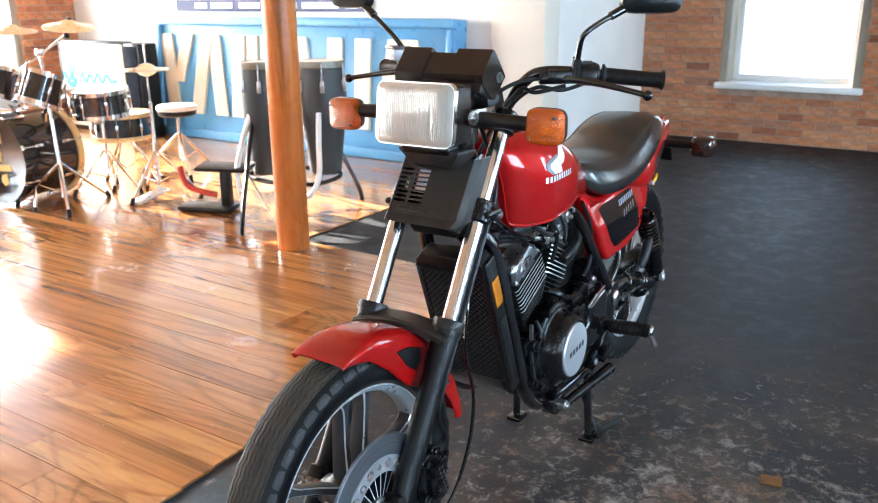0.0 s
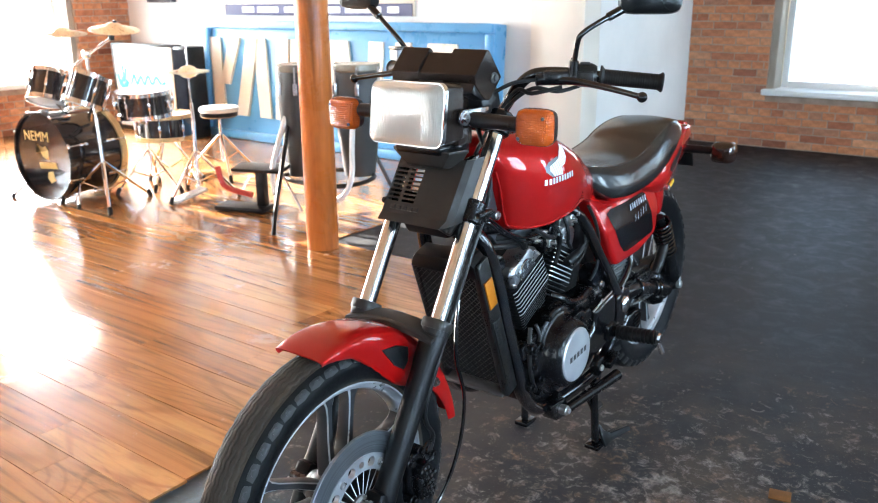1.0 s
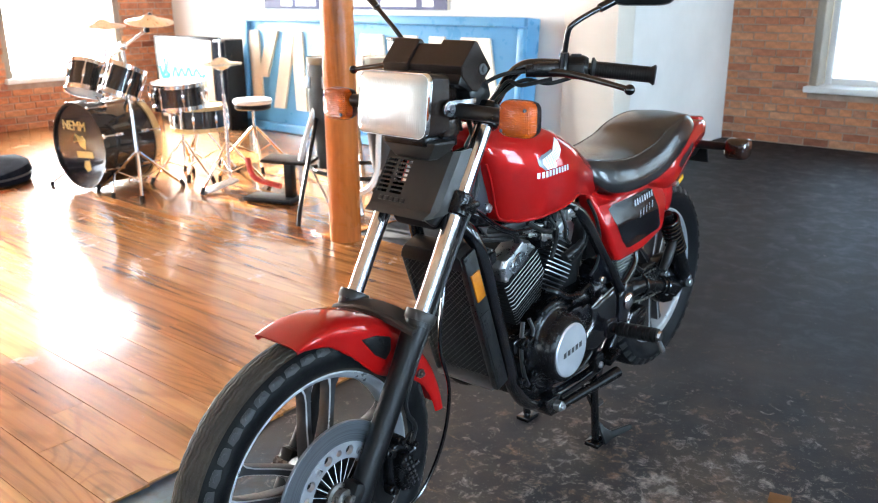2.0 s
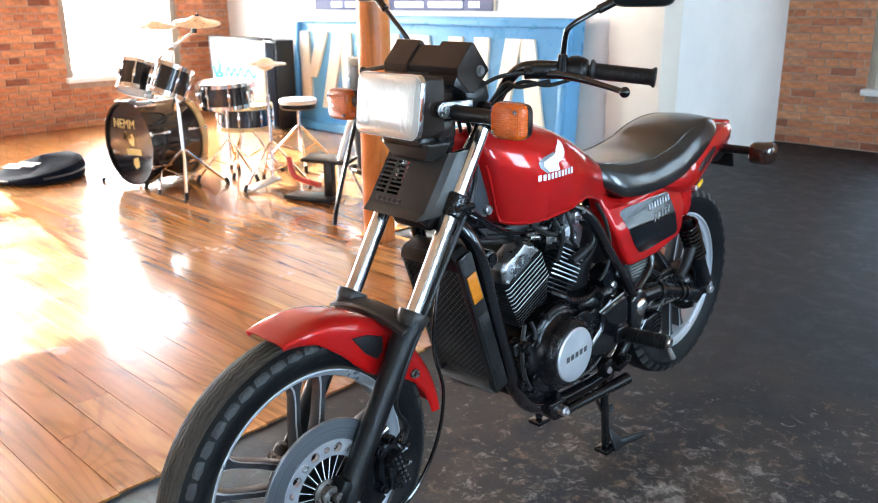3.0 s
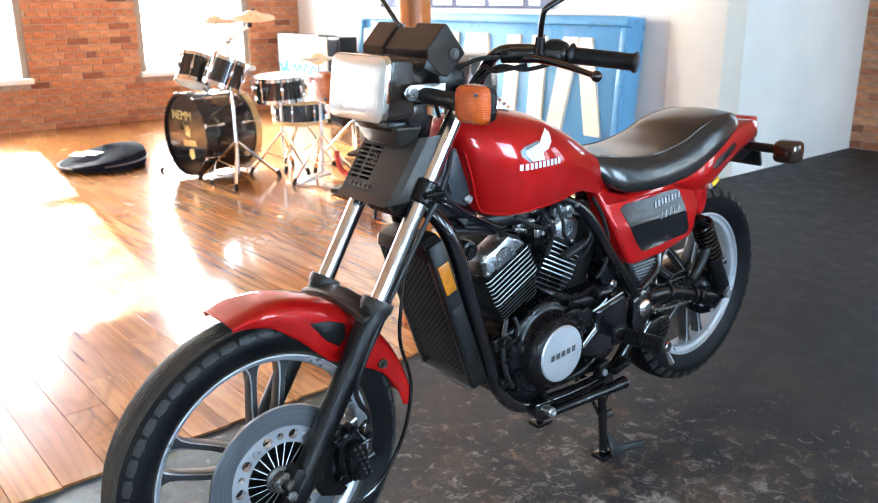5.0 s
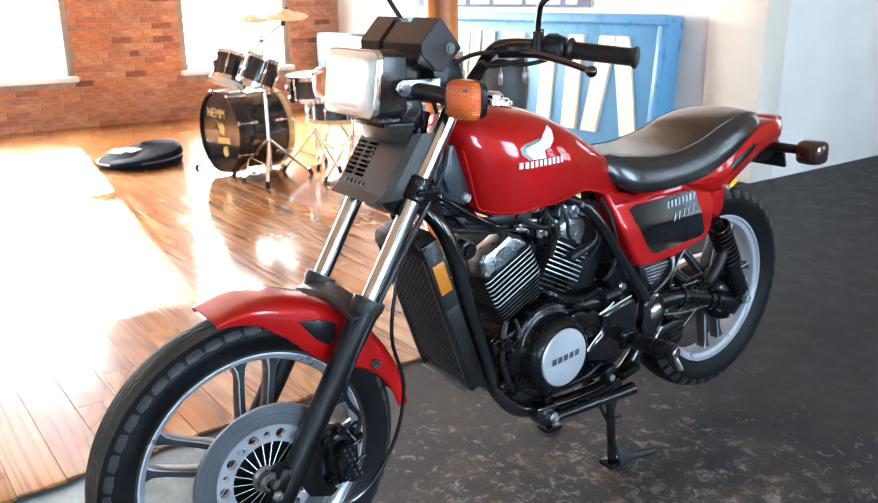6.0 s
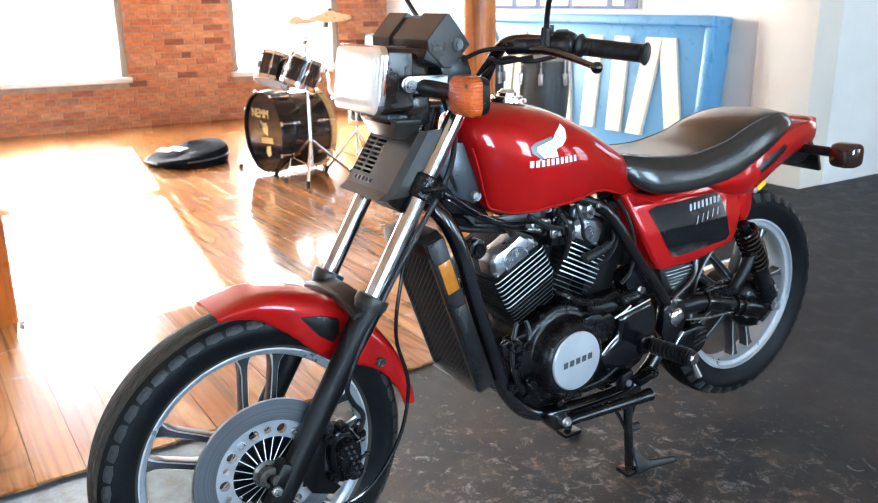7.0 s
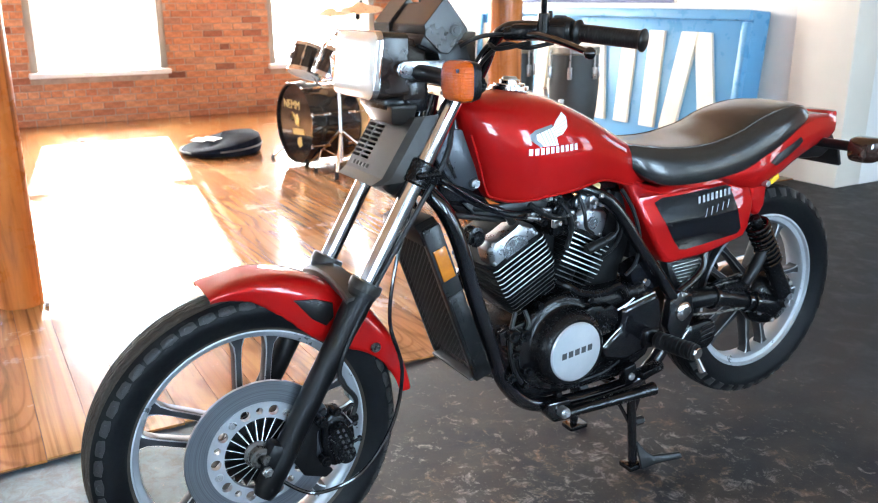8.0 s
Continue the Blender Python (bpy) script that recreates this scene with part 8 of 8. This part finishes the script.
tube(bm, [(0.100, 1.07, 0.425), (0.104, 1.20, 0.420), (0.102, 1.34, 0.382), (0.098, 1.45, 0.352)], [0.030, 0.027, 0.025, 0.034], n=20, res=5)
arm_ = part("swingarm", bm, M_ENGINE, bike, "black swingarm around the drive shaft")
for y, z, r in ((1.20, 0.420, 0.033), (1.33, 0.385, 0.030), (1.36, 0.376, 0.030)):
    bm = bmesh.new()
    rod(bm, (0.104, y, z), (0.104, y + 0.014, z - 0.003), r, n=20)
    part("collar", bm, M_GLOSSBLACK, arm_)
bm = bmesh.new()
tube(bm, [(-0.100, 1.07, 0.42), (-0.104, 1.25, 0.40), (-0.10, 1.48, 0.362)], 0.02, n=14, res=4)
part("swingarm", bm, M_GLOSSBLACK, bike, "black swingarm")
bm = bmesh.new()
tube(bm, [(0.104, 1.16, 0.442), (0.108, 1.24, 0.450), (0.108, 1.30, 0.448)], 0.0022, n=6)
tube(bm, [(0.118, 1.10, 0.395), (0.122, 1.20, 0.380), (0.118, 1.32, 0.372)], 0.004, n=6)
part("arm_rib", bm, M_BRACE, arm_)
for e in (1, -1):
    A, B = Vector((e * 0.122, 1.318, 0.622)), Vector((e * 0.128, 1.460, 0.386))
    bm = bmesh.new()
    rod(bm, A, B, 0.015, n=16)
    rod(bm, A + (B - A) * 0.55, B, 0.024, n=18)
    lathe(bm, [(0, -0.012), (0.018, -0.012), (0.018, 0.012), (0, 0.012)], Matrix.Translation(B) @ XAXIS, 18)
    sk = part("shock_absorber", bm, M_ENGINE, bike, "rear shock absorber with a black coil spring")
    bm = bmesh.new()
    dz = (B - A).normalized()
    ux = dz.orthogonal().normalized()
    uy = dz.cross(ux)
    pts = []
    for k in range(9 * 12 + 1):
        a = k * math.tau / 12
        pts.append(A + dz * (0.018 + 0.135 * k / 108) + (ux * math.cos(a) + uy * math.sin(a)) * 0.0275)
    tube(bm, pts, 0.0052, n=8, res=1)
    part("coil_spring", bm, M_GLOSSBLACK, sk)
    bm = bmesh.new()
    rod(bm, B + Vector((e * 0.010, 0, 0)), B + Vector((e * 0.024, 0, 0)), 0.011, n=6)
    part("bolt", bm, M_STEEL, sk)
# rear brake plumbing and brackets seen inside the wheel
bm = bmesh.new()
slab(bm, [(1.206, 0.448), (1.240, 0.456), (1.317, 0.462), (1.362, 0.420), (1.340, 0.405), (1.215, 0.425)], 0.088, 0.100, bevel=0.003)
for y, z, r in ((1.241, 0.439, 0.011), (1.277, 0.444, 0.009), (1.307, 0.446, 0.008)):
    lathe(bm, [(r, 0.0), (r + 0.003, 0.0), (r + 0.003, 0.006), (r, 0.006)], Matrix.Translation((0.098, y, z)) @ XAXIS, 16, closed=True)
part("rear_bracket", bm, M_ENGINE, bike, "black rear bracket")
bm = bmesh.new()
tube(bm, [(0.128, 1.300, 0.446), (0.130, 1.318, 0.470), (0.130, 1.345, 0.510), (0.130, 1.364, 0.538)], [0.012, 0.0155, 0.0155, 0.013], n=12)
part("passenger_peg", bm, M_RUBBER, bike, "folded passenger footpeg")
# inner mudguard and battery box between wheel and engine
bm = bmesh.new()
rings = []
for i in range(15):
    th = radians(-105 + 80 * i / 14)
    r = 0.338
    rings.append([AXLE_R + Vector((x, rr * math.sin(th), rr * math.cos(th))) for x, rr in ((-0.07, r - 0.05), (-0.075, r - 0.01), (-0.05, r), (0.05, r), (0.075, r - 0.01), (0.07, r - 0.05), (0.065, r - 0.05), (0.07, r - 0.014), (0.045, r - 0.005), (-0.045, r - 0.005), (-0.07, r - 0.014), (-0.065, r - 0.05))])
loft(bm, rings)
part("rear_mudguard", bm, M_BLACK, bike, "black inner rear mudguard")
bm = bmesh.new()
box(bm, (0, 1.04, 0.63), (0.14, 0.20, 0.16), bevel=0.015)
part("battery_box", bm, M_BLACK, bike, "black battery box behind the side covers")
bm = bmesh.new()
box(bm, (0, 0.74, 0.745), (0.10, 0.34, 0.03), bevel=0.01)
part("frame_spine", bm, M_GLOSSBLACK, bike)
# exhaust on the far side
bm = bmesh.new()
tube(bm, [(-0.05, 0.60, 0.60), (-0.09, 0.54, 0.50), (-0.12, 0.56, 0.34), (-0.14, 0.66, 0.25), (-0.15, 0.95, 0.25), (-0.155, 1.15, 0.28)], 0.02, n=14, res=5)
tube(bm, [(-0.155, 1.12, 0.28), (-0.16, 1.25, 0.30), (-0.165, 1.60, 0.34), (-0.165, 1.72, 0.355)], [0.024, 0.042, 0.045, 0.032], n=18, res=4)
part("exhaust", bm, M_CHROME, bike, "chrome exhaust pipe and silencer on the far side")


# ---- pieces of floors and walls ----
rng = random.Random(5)


def bevelled(name, sx, sy, sz, b, material):
    """A block with its top edges eased; its top is towards +z."""
    bm = bmesh.new()
    x, y = sx / 2, sy / 2
    low = [(-x, -y, -sz), (x, -y, -sz), (x, y, -sz), (-x, y, -sz)]
    mid = [(a, c, -b) for a, c, _ in low]
    top = [(a - math.copysign(b, a), c - math.copysign(b, c), 0) for a, c, _ in low]
    loft(bm, [low, mid, top])
    return mesh_of(name, bm, material, 20)


def joined(name, blocks, b, material, parent):
    """Many blocks as one mesh: (pose, sx, sy, sz)."""
    verts, faces = [], []
    for m, sx, sy, sz in blocks:
        k = len(verts)
        x, y = sx / 2, sy / 2
        for ring in (((-x, -y, -sz), (x, -y, -sz), (x, y, -sz), (-x, y, -sz)), ((-x, -y, -b), (x, -y, -b), (x, y, -b), (-x, y, -b)), ((b - x, b - y, 0), (x - b, b - y, 0), (x - b, y - b, 0), (b - x, y - b, 0))):
            verts += [m @ Vector(p) for p in ring]
        for i in range(4):
            j = (i + 1) % 4
            faces += [(k + i, k + j, k + 4 + j, k + 4 + i), (k + 4 + i, k + 4 + j, k + 8 + j, k + 8 + i)]
        faces.append((k + 8, k + 9, k + 10, k + 11))
    me = bpy.data.meshes.new(name)
    me.from_pydata(verts, [], faces)
    me.materials.append(material)
    ob = new(name, me)
    ob.parent = parent
    return tagged(ob, kind="stuff")


# floorboards, laid along x
PITCH, GAPW = 0.1210, 0.0015
unit = bevelled("plank", 1.0, PITCH - GAPW, 0.012, 0.0006, M_OAK)
rest, count = [], 0
rows_n = int((YB - YF) / PITCH)
for r in range(rows_n):
    y = YF + (r + 0.5) * PITCH
    end = wood_edge(y)
    x = XL - rng.random() * 0.9
    while x < end - 0.02:
        length = rng.choice((0.9, 1.2, 1.5, 1.9, 2.4, 3.0))
        x1 = min(x + length, end)
        if end - x1 < 0.12:
            x1 = end
        x0 = max(x, XL)
        if x1 > x0 + 0.02:
            m = Matrix.Translation(((x0 + x1) / 2, y, 0.0080 + rng.uniform(-0.0003, 0.0003))) @ pose(0, 0, 0, rng.uniform(-0.14, 0.14), rng.uniform(-0.02, 0.02), 0)
            if x1 > -4.0 and -0.95 < y < 2.35 and count < 300:
                ob = new("plank", unit)
                ob.parent = wood_floor
                ob.matrix_local = m @ Matrix.Diagonal((x1 - x0 - 0.001, 1, 1, 1))
                count += 1
            else:
                rest.append((m, x1 - x0 - 0.001, PITCH - GAPW, 0.012))
        x = x1
joined("planks", rest, 0.0006, M_OAK, wood_floor)

# bricks: courses of stretchers with a course of headers in every sixth
BH, BL, BW, JOINT = 0.0565, 0.195, 0.093, 0.0092


def brick_wall(wall, place, lo, hi, openings, near, first):
    """place(u, z): pose of a brick's face on the wall; near(u, z): laid as single pieces."""
    long_, short = bevelled("brick", BL, BH, 0.02, 0.004, M_BRICK), bevelled("brick", BW, BH, 0.02, 0.004, M_BRICK)
    others, made = [], 0
    course = 0
    z = JOINT + BH / 2
    while z < ZC:
        header = course % 6 == first
        w = BW if header else BL
        u = lo + (0 if course % 2 else -(w + JOINT) / 2)
        while u < hi:
            a, b = max(u, lo), min(u + w, hi)
            for o0, o1 in openings:
                if z > SILL - 0.08 and z < HEAD + 0.03 and b > o0 - 0.002 and a < o1 + 0.002:
                    if a < o0 - 0.03:
                        b = min(b, o0 - 0.004)
                    elif b > o1 + 0.03:
                        a = max(a, o1 + 0.004)
                    else:
                        b = a
            if b - a > 0.025:
                c = (a + b) / 2
                m = place(c, z, rng.uniform(-0.002, 0.0035)) @ pose(0, 0, 0, rng.uniform(-0.8, 0.8), rng.uniform(-0.6, 0.6), rng.uniform(-0.35, 0.35))
                whole = abs(b - a - w) < 0.001
                if near(c, z) and made < 300:
                    ob = new("brick", short if header else long_)
                    ob.parent = wall
                    ob.matrix_local = m if whole else m @ Matrix.Diagonal(((b - a) / w, 1, 1, 1))
                    made += 1
                else:
                    others.append((m, b - a, BH, 0.02))
            u += w + JOINT
        course += 1
        z += BH + JOINT
    joined("bricks", others, 0.004, M_BRICK, wall)


brick_wall(wall_west, lambda u, z, d: Matrix.Translation((XL + 0.006 + d, u, z)) @ Matrix(((0, 0, 1, 0), (1, 0, 0, 0), (0, 1, 0, 0), (0, 0, 0, 1))), YF, YB, WINDOWS_LEFT, lambda u, z: -0.2 < u < 4.3 and z < 1.25, 4)
brick_wall(wall_far, lambda u, z, d: Matrix.Translation((u, YR - 0.006 - d, z)) @ Matrix(((1, 0, 0, 0), (0, 0, -1, 0), (0, 1, 0, 0), (0, 0, 0, 1))), XP, XE, WINDOWS_FAR, lambda u, z: u < 0.6 and z < 1.25, 4)
